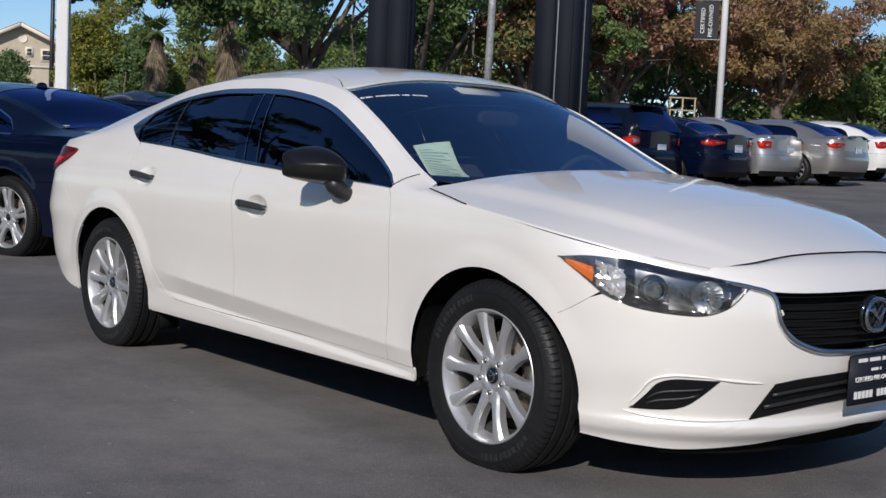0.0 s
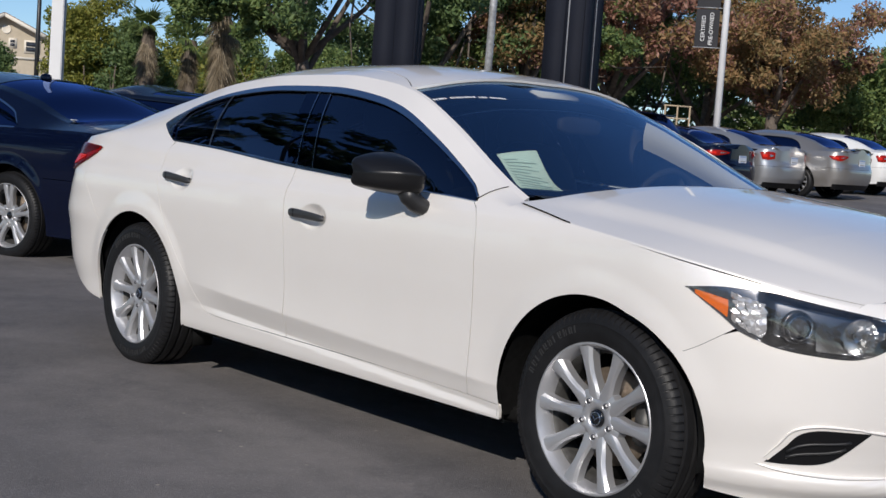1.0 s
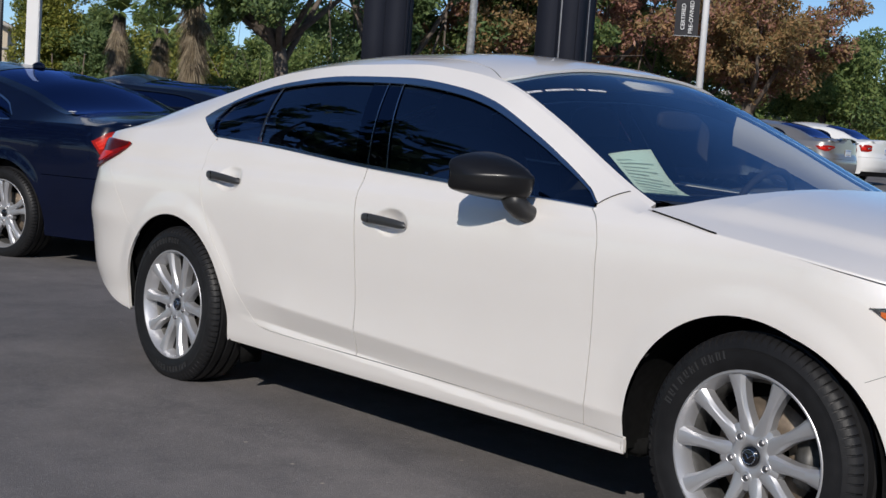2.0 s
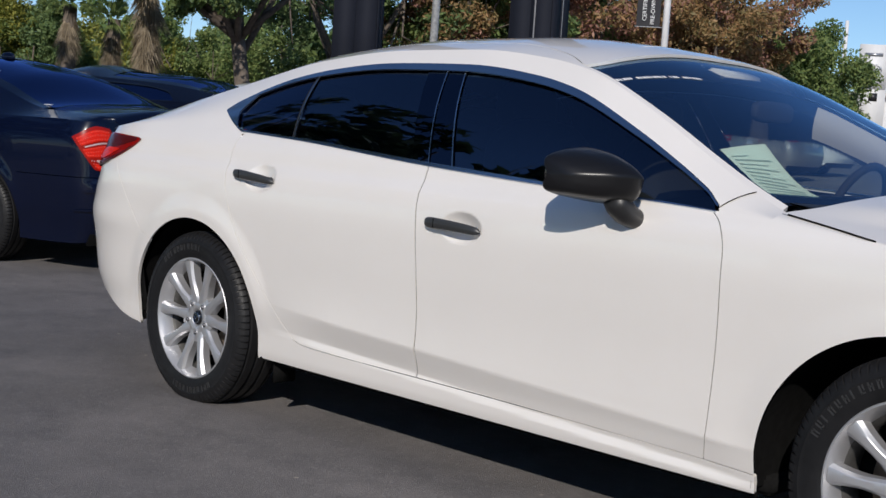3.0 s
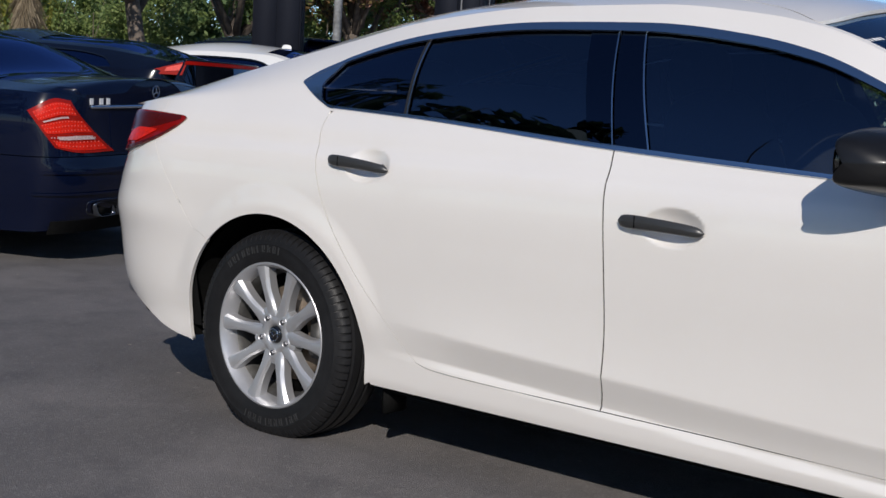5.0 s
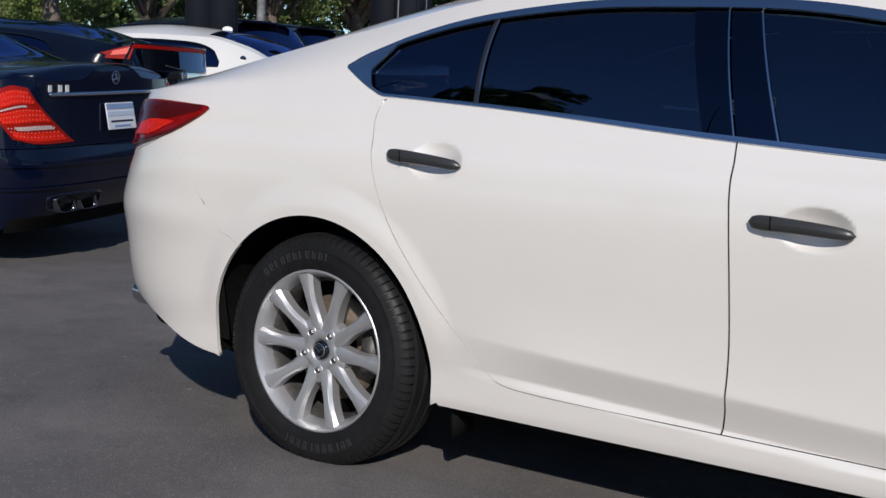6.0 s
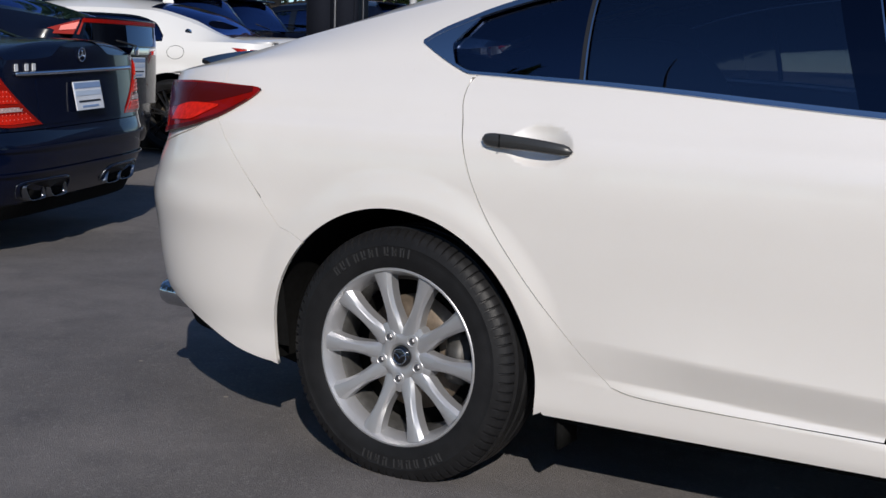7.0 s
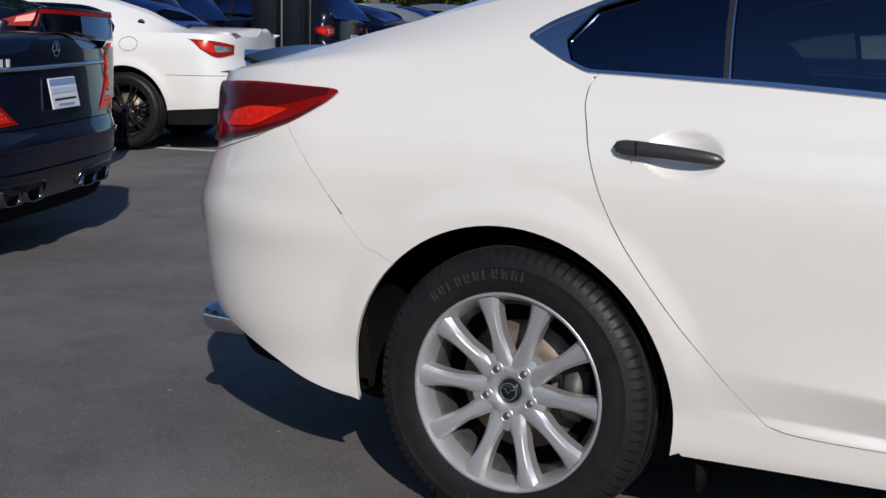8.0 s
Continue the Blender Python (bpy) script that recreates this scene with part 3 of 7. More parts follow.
# ---- the white saloon ----
WB = 2.83
mz_section = curve((0.10, 0.900), (0.20, 0.915), (0.240, 0.938), (0.265, 0.945), (0.30, 0.949), (0.33, 0.952), (0.385, 0.962), (0.42, 0.968), (0.55, 0.981), (0.68, 0.993),
                   (0.78, 0.998), (0.84, 0.995), (0.89, 0.982), (0.935, 0.952), (0.98, 0.930), (1.04, 0.885), (1.10, 0.83))
def crease(x, z):
    """The rising fold low on the doors, with the tuck under it."""
    k = min(max((x - 0.44) / 0.35, 0), 1) * min(max((2.55 - x) / 0.25, 0), 1)
    d = z - (0.410 - 0.050 * (x - 1.0))
    if x < -0.30:
        e = min((-0.30 - x) / 0.35, 1)
        return 0.008 * e * math.exp(-((z - 0.66) / 0.055) ** 2)
    if d > 0.012:
        return k * 0.013 * math.exp(-(d - 0.012) / 0.075)
    if d > 0:
        return k * (0.013 - 0.00156 * ((0.012 - d) / 0.012) ** 2)
    return k * (0.0114 + 0.26 * max(d, -0.076) + 0.45 * min(max(-0.076 - d, 0), 0.022))


def dome(x, q):
    """The raised middle of the bonnet with a soft fold at either side."""
    k = min(max((x - 2.42) / 0.2, 0), 1) * min(max((3.58 - x) / 0.35, 0), 1)
    t = min(max((0.90 - 0.12 * (x - 2.6) - abs(q)) / 0.13, 0), 1)
    return 0.015 * k * t * t * (3 - 2 * t)


mz = CarForm(
    width=0.918, section=mz_section,
    front=curve((0.10, 3.58), (0.20, 3.640), (0.245, 3.684), (0.262, 3.688), (0.285, 3.672), (0.33, 3.684), (0.45, 3.718), (0.60, 3.728), (0.70, 3.708), (0.76, 3.67), (0.82, 3.60), (0.9, 3.50)),
    rear=curve((0.20, -0.93), (0.32, -1.01), (0.42, -1.085), (0.55, -1.110), (0.68, -1.120), (0.76, -1.092), (0.86, -1.045), (0.98, -1.07), (1.03, -1.07), (1.08, -1.04)),
    shoulder=curve((-1.05, 1.000), (-0.75, 1.030), (-0.40, 1.045), (0.0, 1.047), (0.44, 1.032), (1.15, 0.985), (1.70, 0.957), (2.21, 0.935), (2.45, 0.917), (2.69, 0.893), (3.00, 0.855), (3.25, 0.812), (3.42, 0.770), (3.55, 0.733), (3.63, 0.712), (3.72, 0.702)),
    top=curve((-0.90, 1.055), (-0.62, 1.105), (-0.30, 1.235), (0.05, 1.345), (0.45, 1.412), (0.85, 1.440), (1.20, 1.443), (1.50, 1.420), (1.72, 1.372), (2.05, 1.235), (2.35, 1.095), (2.62, 0.985), (2.8, 0.93)),
    rail_z=curve((-0.95, 1.01), (-0.70, 1.070), (-0.40, 1.145), (0.0, 1.235), (0.40, 1.320), (0.80, 1.358), (1.15, 1.362), (1.45, 1.336), (1.62, 1.302), (1.90, 1.184), (2.15, 1.055), (2.35, 0.960), (2.5, 0.90)),
    rail_y=curve((-0.95, 0.70), (-0.60, 0.665), (0.0, 0.655), (0.50, 0.640), (1.00, 0.632), (1.45, 0.640), (1.75, 0.675), (2.05, 0.730), (2.30, 0.785), (2.50, 0.81)),
    corner_f=2.95, corner_r=-0.42, nf=2.3, nr=2.9,
    hood=curve((2.3, 1.065), (2.60, 1.018), (3.00, 0.965), (3.30, 0.902), (3.48, 0.848), (3.58, 0.805), (3.65, 0.755), (3.71, 0.703)), dome=dome,
    deck=curve((-1.06, 1.062), (-1.00, 1.068), (-0.85, 1.075), (-0.60, 1.10)),
    flare=((0.0, 0.325, 0.410, 0.0098), (WB - 0.02, 0.310, 0.405, 0.0065)), crease=crease, crown=2.8, dents=((1.385, 0.806, 0.086, 0.050, 0.026), (0.383, 0.884, 0.086, 0.050, 0.026)))
GAP = 0.0023


def X(x, z):
    """The flank's own coordinates of the point at x and height z."""
    return (mz.s_at(x, z), z)


mazda = empty("saloon_car", "pearl-white four-door saloon with silver alloy wheels, parked on asphalt", "car")
OUT = Vector((0, -1, 0))


def both(name, f2, nu, nv, mat, label="", out=0.0, flange=0.012, only=None, outward=OUT):
    """A body panel laid on the flank, on the right side and mirrored on the left."""
    made = []
    for flip in (False, True):
        if only == "right" and flip:
            continue
        o = Vector((outward.x, -outward.y, outward.z)) if flip else outward
        bm = sheet(mz.net(f2, out, flip), nu, nv, flange, o)
        ob = part(name, bm, mat, mazda, label)
        def nrm(u, v, flip=flip):
            q = f2(u, v)
            k = mz.normal(q.x, q.y)
            return Vector((k.x, -k.y, k.z)) if flip else k
        made.append(shade(ob, nu, nv, nrm) if mat is PEARL else ob)
    return made


RA, FA = (-0.010, 0.317, 0.391), (WB - 0.032, 0.304, 0.392)   # wheel arches: centre and radius
rear_edge = line((0.575, 0.338), (0.522, 0.386), (0.397, 0.519), (0.268, 0.686), (0.212, 0.787), (0.172, 0.90), (0.151, 0.965), (0.147, 1.000), (0.150, 1.022), (0.163, mz.shoulder(0.163)))
b_seam = line((1.190, 0.3145), (1.203, 0.385), (1.206, 0.529), (1.193, 0.773), (1.172, 0.984))
f_seam = line((2.258, 0.2935), (2.272, 0.374), (2.290, 0.625), (2.291, 0.81), (2.286, 0.856), (2.264, 0.903), (2.226, mz.shoulder(2.226)))


def shoulder_line(s0, s1, n=24):
    pts = [(s0 + (s1 - s0) * i / n, mz.shoulder(mz.side(s0 + (s1 - s0) * i / n, 0.78 if s0 > 1 else 1.0).x)) for i in range(n + 1)]
    return line(*pts, round_=False)


def shift(f, dx=0.0, dz=0.0):
    return lambda u: f(u) + Vector((dx, dz))


def rev(f):
    return lambda u: f(1 - u)


# doors
rd_bottom = line((0.575, 0.338), (0.62, 0.327), (0.70, 0.3215), (0.85, 0.3185), (1.190, 0.3145))
both("rear_door", coons(shift(rd_bottom, 0, GAP), shoulder_line(0.163, 1.172), shift(rear_edge, GAP, 0), shift(b_seam, -GAP, 0)), 130, 110, PEARL)
fd_bottom = line((1.190, 0.3145), (1.7, 0.306), (2.258, 0.2935))
both("front_door", coons(shift(fd_bottom, 0, GAP), shoulder_line(1.172, 2.226), shift(b_seam, GAP, 0), shift(f_seam, -GAP, 0)), 140, 110, PEARL)
# rear quarter
q_top = joined(shoulder_line(mz.s_at(-0.62, 1.03), 0.163), rev(rear_edge))
corner_u = 0.80 / (0.80 + 0.875)
def q_arch(u):
    """Edge of the rear arch, its upper half spread to face the shoulder."""
    a = radians(134 - 50 * u / corner_u if u < corner_u else 84 - 96 * (u - corner_u) / (1 - corner_u))
    return Vector((RA[0] + RA[2] * math.cos(a), RA[1] + RA[2] * math.sin(a)))
def xline(x0, z0, x1, z1, n=24):
    """A line that looks straight from the side, also where the flank turns into the tail."""
    return line(*[X(x0 + (x1 - x0) * i / n, z0 + (z1 - z0) * i / n) for i in range(n + 1)], round_=False)


q_low = joined(line(tuple(q_arch(0)), (-0.325, 0.6195), (-0.362, 0.629)), xline(-0.365, 0.632, -0.589, 0.905))
q_left = joined(q_low, line(X(-0.589, 0.905), X(-0.62, mz.shoulder(-0.62))))
both("rear_quarter_panel", ruled(q_arch, shift(q_top, -GAP * 0.6, 0), shift(q_left, 0.0011, 0.0008), line(tuple(q_arch(1)), (0.575, 0.338))), 170, 70, PEARL, flange=0.006)
# front wing
w_arch = joined(line((2.405, 0.262), (2.406, 0.27)), arc(FA[0], FA[1], FA[2], 180, 46))
w_top = joined(f_seam, shoulder_line(2.226, 3.36))
w_right = line(tuple(w_arch(1)), X(3.141, 0.584), X(3.191, 0.610), X(3.251, 0.648), X(3.29, 0.674), X(3.30, 0.72), (3.36, mz.shoulder(mz.side(3.36, 0.78).x)), round_=False)
left_w = line((2.406, 0.286), (2.258, 0.2935), round_=False)
def w_arch_r(u):
    """Edge of the front arch from its front end, its upper part spread to face the shoulder."""
    if u > 0.985:
        return Vector((2.406, 0.286)) + Vector((0.0, 0.014)) * (1 - u) / 0.015
    a = radians(46 + 64 * u / 0.63 if u < 0.63 else 110 + 70 * (u - 0.63) / 0.355)
    return Vector((FA[0] + FA[2] * math.cos(a), FA[1] + FA[2] * math.sin(a)))


both("front_wing", ruled(w_arch_r, rev(shift(w_top, GAP, 0)), shift(w_right, -GAP, 0), left_w), 230, 30, PEARL, flange=0.0)
# sill
both("sill", coons(line((0.40, 0.240), (2.407, 0.236)), joined(line((0.388, 0.252), (0.575, 0.338), round_=False), shift(rd_bottom, 0, -GAP), shift(fd_bottom, 0, -GAP), line((2.258, 0.2905), (2.406, 0.283), round_=False)),
                   line((0.40, 0.240), (0.388, 0.252)), line((2.407, 0.236), (2.406, 0.283))), 90, 8, PEARL, flange=0.012)

# rear bumper, wrapped round the tail
SE, SS = mz.se, mz.ss
b_low = line((-0.388, 0.276), (-0.50, 0.304), (-0.62, 0.344), (-0.80, 0.396), (-1.00, 0.425), (SS, 0.44))
b_up = joined(q_low, line(X(-0.589, 0.905), X(-0.70, 0.862), (-0.95, 0.82), (SS, 0.79)))
both("rear_bumper", coons(b_low, shift(b_up, -0.0011, -0.0008), rev(arc(RA[0], RA[1], RA[2], 134, 190)), line((SS, 0.44), (SS, 0.79), round_=False)), 420, 24, PEARL, flange=0.012)
both("boot_side", coons(line(X(-0.589, 0.905), X(-0.70, 0.866), (-0.95, 0.824), (SS, 0.794)), shoulder_line(mz.s_at(-0.62, 1.03), SS),
                        line(X(-0.589, 0.905), X(-0.62, mz.shoulder(-0.62))), line((SS, 0.794), (SS, mz.shoulder(mz.side(SS, 1.0).x)))), 40, 12, PEARL)
both("rear_valance", coons(line((-0.42, 0.20), (-0.8, 0.25), (SS, 0.26)), shift(b_low, 0, -0.004), line((-0.42, 0.20), (-0.385, 0.258)), line((SS, 0.26), (SS, 0.436))), 30, 6, DARK_PART, out=-0.16)

# front bumper: outline from the wheel arch round to the middle
nose_low = line((3.188, 0.200), X(3.34, 0.185), X(3.45, 0.178), X(3.57, 0.196), X(3.645, 0.222), (SE, 0.24))
arch_end = w_arch(1)
nose_up = joined(line((arch_end.x, arch_end.y - 0.003), X(3.141, 0.581), X(3.191, 0.607), X(3.251, 0.645), X(3.290, 0.660), round_=False),
                 line(X(3.290, 0.660), X(3.36, 0.633), X(3.43, 0.619), X(3.530, 0.613), X(3.578, 0.637), X(3.600, 0.706), round_=False),
                 line(X(3.600, 0.706), X(3.640, 0.674), X(3.660, 0.600), X(3.674, 0.550), X(3.692, 0.520), X(3.706, 0.508), (SE, 0.50)))
nose_left = joined(line((3.188, 0.200), (3.189, 0.304), round_=False), arc(FA[0], FA[1], FA[2], 0, 46))
both("front_bumper", coons(nose_low, nose_up, nose_left, line((SE, 0.24), (SE, 0.50))), 90, 40, PEARL, outward=Vector((1, -1, 0)), flange=0.02)
nose_top = shoulder_line(3.36, SE, 40)
both("nose_panel", coons(line(X(3.30, 0.777), X(3.345, 0.774), X(3.40, 0.764), X(3.46, 0.750), X(3.555, 0.727), X(3.603, 0.708), X(3.645, 0.693), X(3.685, 0.690), (SE, 0.692)), nose_top,
                         line(X(3.30, 0.777), tuple(nose_top(0)), round_=False), line((SE, 0.692), tuple(nose_top(1)))), 70, 8, PEARL, outward=Vector((1, -1, 0)))

# dark inner shell behind the gaps, with room for the wheels
def inner(bm, s0, s1, z0, z1, nu, flip):
    def f(u, v):
        s = s0 + (s1 - s0) * u
        hi = z1 if z1 else mz.shoulder(s) - 0.01
        p = mz.side(s, z0 + (hi - z0) * v, -0.022)
        return Vector((p.x, -p.y, p.z)) if flip else p
    sheet(f, nu, 14, 0, None, bm)


shell = bmesh.new()
for flip in (False, True):
    inner(shell, 0.42, 2.40, 0.22, None, 40, flip)
    inner(shell, -0.36, 0.42, 0.735, None, 16, flip)
    inner(shell, 2.40, 3.21, 0.725, None, 16, flip)
    inner(shell, 3.23, SE, 0.22, 0.50, 26, flip)
    inner(shell, SS, -0.37, 0.30, 0.98, 26, flip)
part("body_frame", shell, DARK_PART, mazda)
# wheel houses and floor
for cx, r, cz in ((RA[0], 0.405, RA[1]), (FA[0], 0.404, FA[1])):
    for sgn in (-1, 1):
        def house(u, v, cx=cx, r=r, cz=cz, sgn=sgn):
            a = radians(188 - 196 * u)
            return Vector((cx + r * math.cos(a), sgn * (0.864 - 0.349 * v), cz + r * math.sin(a)))
        def wall(u, v, cx=cx, r=r, cz=cz, sgn=sgn):
            a = radians(188 - 196 * u)
            return Vector((cx + r * v * math.cos(a), sgn * 0.515, cz + r * v * math.sin(a)))
        hb = sheet(house, 24, 4, 0, None)
        sheet(wall, 24, 2, 0, None, hb)
        bmesh.ops.remove_doubles(hb, verts=hb.verts, dist=0.001)
        part("wheel_arch_liner", hb, DARK_PART, mazda)
floorpan = box(2.0, 1.60, 0.05, (1.42, 0, 0.245), 0.01)
box(0.9, 1.0, 0.10, (2.9, 0, 0.25), 0.02, floorpan)
box(1.1, 0.95, 0.12, (-0.35, 0, 0.30), 0.02, floorpan)
part("underbody", floorpan, DARK_PART, mazda)

# dark seals just under the panel gaps
def seal(path, n=60, w=0.008, depth=-0.0032):
    def f(u, v):
        a, b = path(max(u - 0.01, 0)), path(min(u + 0.01, 1))
        d = (b - a).normalized()
        q = path(u) + Vector((-d.y, d.x)) * (w * (2 * v - 1))
        return q
    for flip in (False, True):
        part("panel_seal", sheet(mz.net(f, depth, flip), n, 2, 0, (0, 1 if flip else -1, 0)), SEAL, mazda)


seal(rear_edge, 90)
seal(b_seam)
seal(f_seam)
seal(rd_bottom)
seal(fd_bottom)
seal(q_low, 60)
seal(line((arch_end.x, arch_end.y - 0.001), X(3.141, 0.5825), X(3.191, 0.6085), X(3.251, 0.6465), round_=False), 40)

# bonnet, boot lid and the strips beside them
ws_top = curve((0, 1.665), (0.5, 1.652), (0.8, 1.625), (0.97, 1.585))
ws_low = curve((0, 2.60), (0.5, 2.555), (0.8, 2.455), (0.96, 2.345))
hood_side = line((2.395, 0.935), (2.56, 0.962), (2.70, 0.984), (3.0, 0.985), (3.28, 0.980), (3.42, 0.962), (3.525, 0.93))
hood_front = line((3.584, 0.0), (3.581, 0.25), (3.573, 0.48), (3.558, 0.74), (3.525, 0.93))
hood_rear = line((2.615, 0.0), (2.57, 0.5), (2.48, 0.8), (2.395, 0.935))
hood_net = coons(hood_rear, hood_front, line((2.615, 0), (3.586, 0), round_=False), hood_side)
def hood_f(u, v):
    t = 2 * u - 1
    q = hood_net(abs(t), v)
    return mz.cap(q.x, math.copysign(q.y, t), mz.hood)
def cap_normal(x, q):
    """Upward direction of the bonnet."""
    e = 0.004
    k = (mz.cap(x + e, q, mz.hood) - mz.cap(x - e, q, mz.hood)).cross(mz.cap(x, q - e, mz.hood) - mz.cap(x, q + e, mz.hood)).normalized()
    return k if k.z > 0 else -k
def hood_n(u, v):
    t = 2 * u - 1
    q = hood_net(abs(t), v)
    return cap_normal(q.x, math.copysign(q.y, t))
shade(part("bonnet", sheet(hood_f, 72, 56, 0.012, (0, 0, 1)), PEARL, mazda, "smooth white bonnet with a raised middle"), 72, 56, hood_n)
for sgn in (1, -1):
    strip = sheet(lambda u, v, sgn=sgn: (lambda h: mz.cap(h.x, (lambda g: h.y + g + (1.0 - h.y - g) * v)(0.006 if h.x < 2.66 or h.x > 3.38 else -0.004) * sgn, mz.hood, 0.0 if h.x < 2.66 or h.x > 3.38 else 0.0007 * (1 - v)))(hood_side(u)), 60, 5, 0.0, (0, -0.4 * sgn, 1))
    wt = part("wing_top", strip, PEARL, mazda)
    def wing_n(u, v, sgn=sgn):
        h = hood_side(u)
        k = cap_normal(h.x, h.y)
        m = k.lerp(mz.shoulder_normal(h.x), v * v * (3 - 2 * v)).normalized()
        return Vector((m.x, m.y * sgn, m.z))
    shade(wt, 60, 5, wing_n)
    def tip_f(u, v, sgn=sgn):
        a = hood_front(1 - u)
        p = mz.cap(a.x + 0.0045, a.y, mz.hood)
        s_ = mz.s_at(3.525, 0.735) + (SE - mz.s_at(3.525, 0.735)) * u
        q = mz.side(s_, mz.shoulder(mz.side(s_, 0.78).x))
        m = p.lerp(q, v) + Vector((0.5, 0, 1)).normalized() * (0.014 * math.sin(math.pi * v))
        return Vector((m.x, m.y * sgn, m.z))
    part("nose_strip", sheet(tip_f, 50, 8, 0.004, (1, 0, 1)), PEARL, mazda)
def gap_front(u, v):
    t = 2 * u - 1
    a = hood_front(abs(t))
    return mz.cap(a.x - 0.01 + 0.028 * v, math.copysign(a.y, t), mz.hood, -0.006)
part("bonnet_seal", sheet(gap_front, 60, 2, 0, (0, 0, 1)), SEAL, mazda)
def nose_gap(u):
    t = 2 * u - 1
    a = hood_front(abs(t))
    return mz.cap(a.x + 0.002, math.copysign(a.y, t), mz.hood)
part("bonnet_gap", ribbon(nose_gap, 0.0032, 90, 0.0015, (2.9, 0, 0.2)), SEAL, mazda)
for sgn in (1, -1):
    for a0, a1 in ((0.02, 0.25),):
        def gap_path(u, sgn=sgn, a0=a0, a1=a1):
            h = hood_side(a0 + (a1 - a0) * u)
            return mz.cap(h.x, sgn * (h.y + 0.003), mz.hood)
        part("bonnet_gap", ribbon(gap_path, 0.0034, 40, 0.0012, (2.9, 0, 0.2)), SEAL, mazda)
    for a0, da in ((0.0, 0.25), (0.82, 0.18)):
        part("bonnet_seal", sheet(lambda u, v, sgn=sgn, a0=a0, da=da: (lambda h: mz.cap(h.x, sgn * (h.y - 0.008 + 0.024 * v), mz.hood, -0.005))(hood_side(a0 + da * u)), 30, 2, 0, (0, 0, 1)), SEAL, mazda)
lid = sheet(lambda u, v: mz.cap(-1.04 + 0.52 * u, (1 - 2 * v) * 0.90, mz.deck), 20, 40, 0.012, (0, 0, 1))
part("boot_lid", lid, PEARL, mazda)
for sgn in (1, -1):
    st = sheet(lambda u, v, sgn=sgn: mz.cap(-1.045 + 0.56 * u, sgn * (0.905 + 0.095 * v), mz.deck), 20, 4, 0, (0, 0, 1))
    qt = part("quarter_top", st, PEARL, mazda)
    def top_n(u, v, sgn=sgn):
        m = Vector((-0.05, -0.12, 1)).lerp(mz.shoulder_normal(-1.045 + 0.56 * u), v).normalized()
        return Vector((m.x, m.y * sgn, m.z))
    shade(qt, 20, 4, top_n)
lip = sheet(lambda u, v: (lambda p: p + Vector((-0.036 + 0.086 * v, 0, 0.021 * (1 - v) ** 1.5 + 0.003)))(mz.cap(-0.99, (1 - 2 * u) * 0.80, mz.deck)), 40, 6, 0.014, (0, 0, 1))
part("boot_lip_spoiler", lip, GLOSS_BLACK, mazda)

# cabin: rail above the windows, pillars, roof
dlo = curve((-0.022, 0.42), (0.02, 0.545), (0.08, 0.64), (0.15, 0.72), (0.30, 0.80), (0.50, 0.845), (0.90, 0.865), (1.30, 0.855), (1.60, 0.825), (1.85, 0.77), (2.05, 0.67), (2.18, 0.48), (2.235, 0.20))
dlo_low = curve((-0.022, 0.40), (0.03, 0.24), (0.09, 0.09), (0.15, 0.0), (0.4, 0.0))
def base(x):
    return max(0.0, dlo_low(x)) if x < 0.15 else 0.0
def rail_low(x):
    return 0.0 if x < -0.0225 or x > 2.24 else max(0.0, dlo(x))
xs_rail = [-0.93 + 0.907 * i / 26 for i in range(27)] + [-0.022 + 2.257 * (0.5 - 0.5 * math.cos(math.pi * i / 70)) for i in range(71)] + [2.245 + 0.16 * i / 8 for i in range(9)]
def rail_net(u, v):
    x = xs_rail[round(u * (len(xs_rail) - 1))]
    return mz.upper(x, rail_low(x) + (1 - rail_low(x)) * v)
for flip in (False, True):
    rr_ob = part("roof_rail", sheet(mirrored(rail_net) if flip else rail_net, len(xs_rail) - 1, 12, 0, (0, 1 if flip else -1, 0.2)), PEARL, mazda)
    def rail_n(u, v, flip=flip):
        x = xs_rail[round(u * (len(xs_rail) - 1))]
        k = mz.upper_normal(x, rail_low(x) + (1 - rail_low(x)) * v)
        return Vector((k.x, -k.y, k.z)) if flip else k
    shade(rr_ob, len(xs_rail) - 1, 12, rail_n)
    fill = lambda u, v: mz.upper(-0.0225 + 0.175 * u, base(-0.0225 + 0.175 * u) * v)
    qc = part("quarter_corner", sheet(mirrored(fill) if flip else fill, 16, 6, 0, (0, 1 if flip else -1, 0.2)), PEARL, mazda)
    def corner_n(u, v, flip=flip):
        x = -0.0225 + 0.175 * u
        k = mz.upper_normal(x, base(x) * v)
        return Vector((k.x, -k.y, k.z)) if flip else k
    shade(qc, 16, 6, corner_n)
rw_top = curve((0, 0.02), (0.6, 0.05), (0.9, 0.12))
rw_low = curve((0, -0.60), (0.6, -0.56), (0.9, -0.46))
seam_q = curve((-0.6, 0.86), (0.1, 0.85), (0.9, 0.835), (1.25, 0.840), (1.45, 0.890), (1.585, 0.974))
def roof_net(u, v):
    t = 1 - 2 * u
    a, b = rw_top(abs(t) * 0.85), ws_top(abs(t) * 0.955)
    x = a + (b - a) * v
    return mz.roof(x, t * seam_q(x))
part("roof", sheet(roof_net, 50, 60, 0.010, (0, 0, 1)), PEARL, mazda)
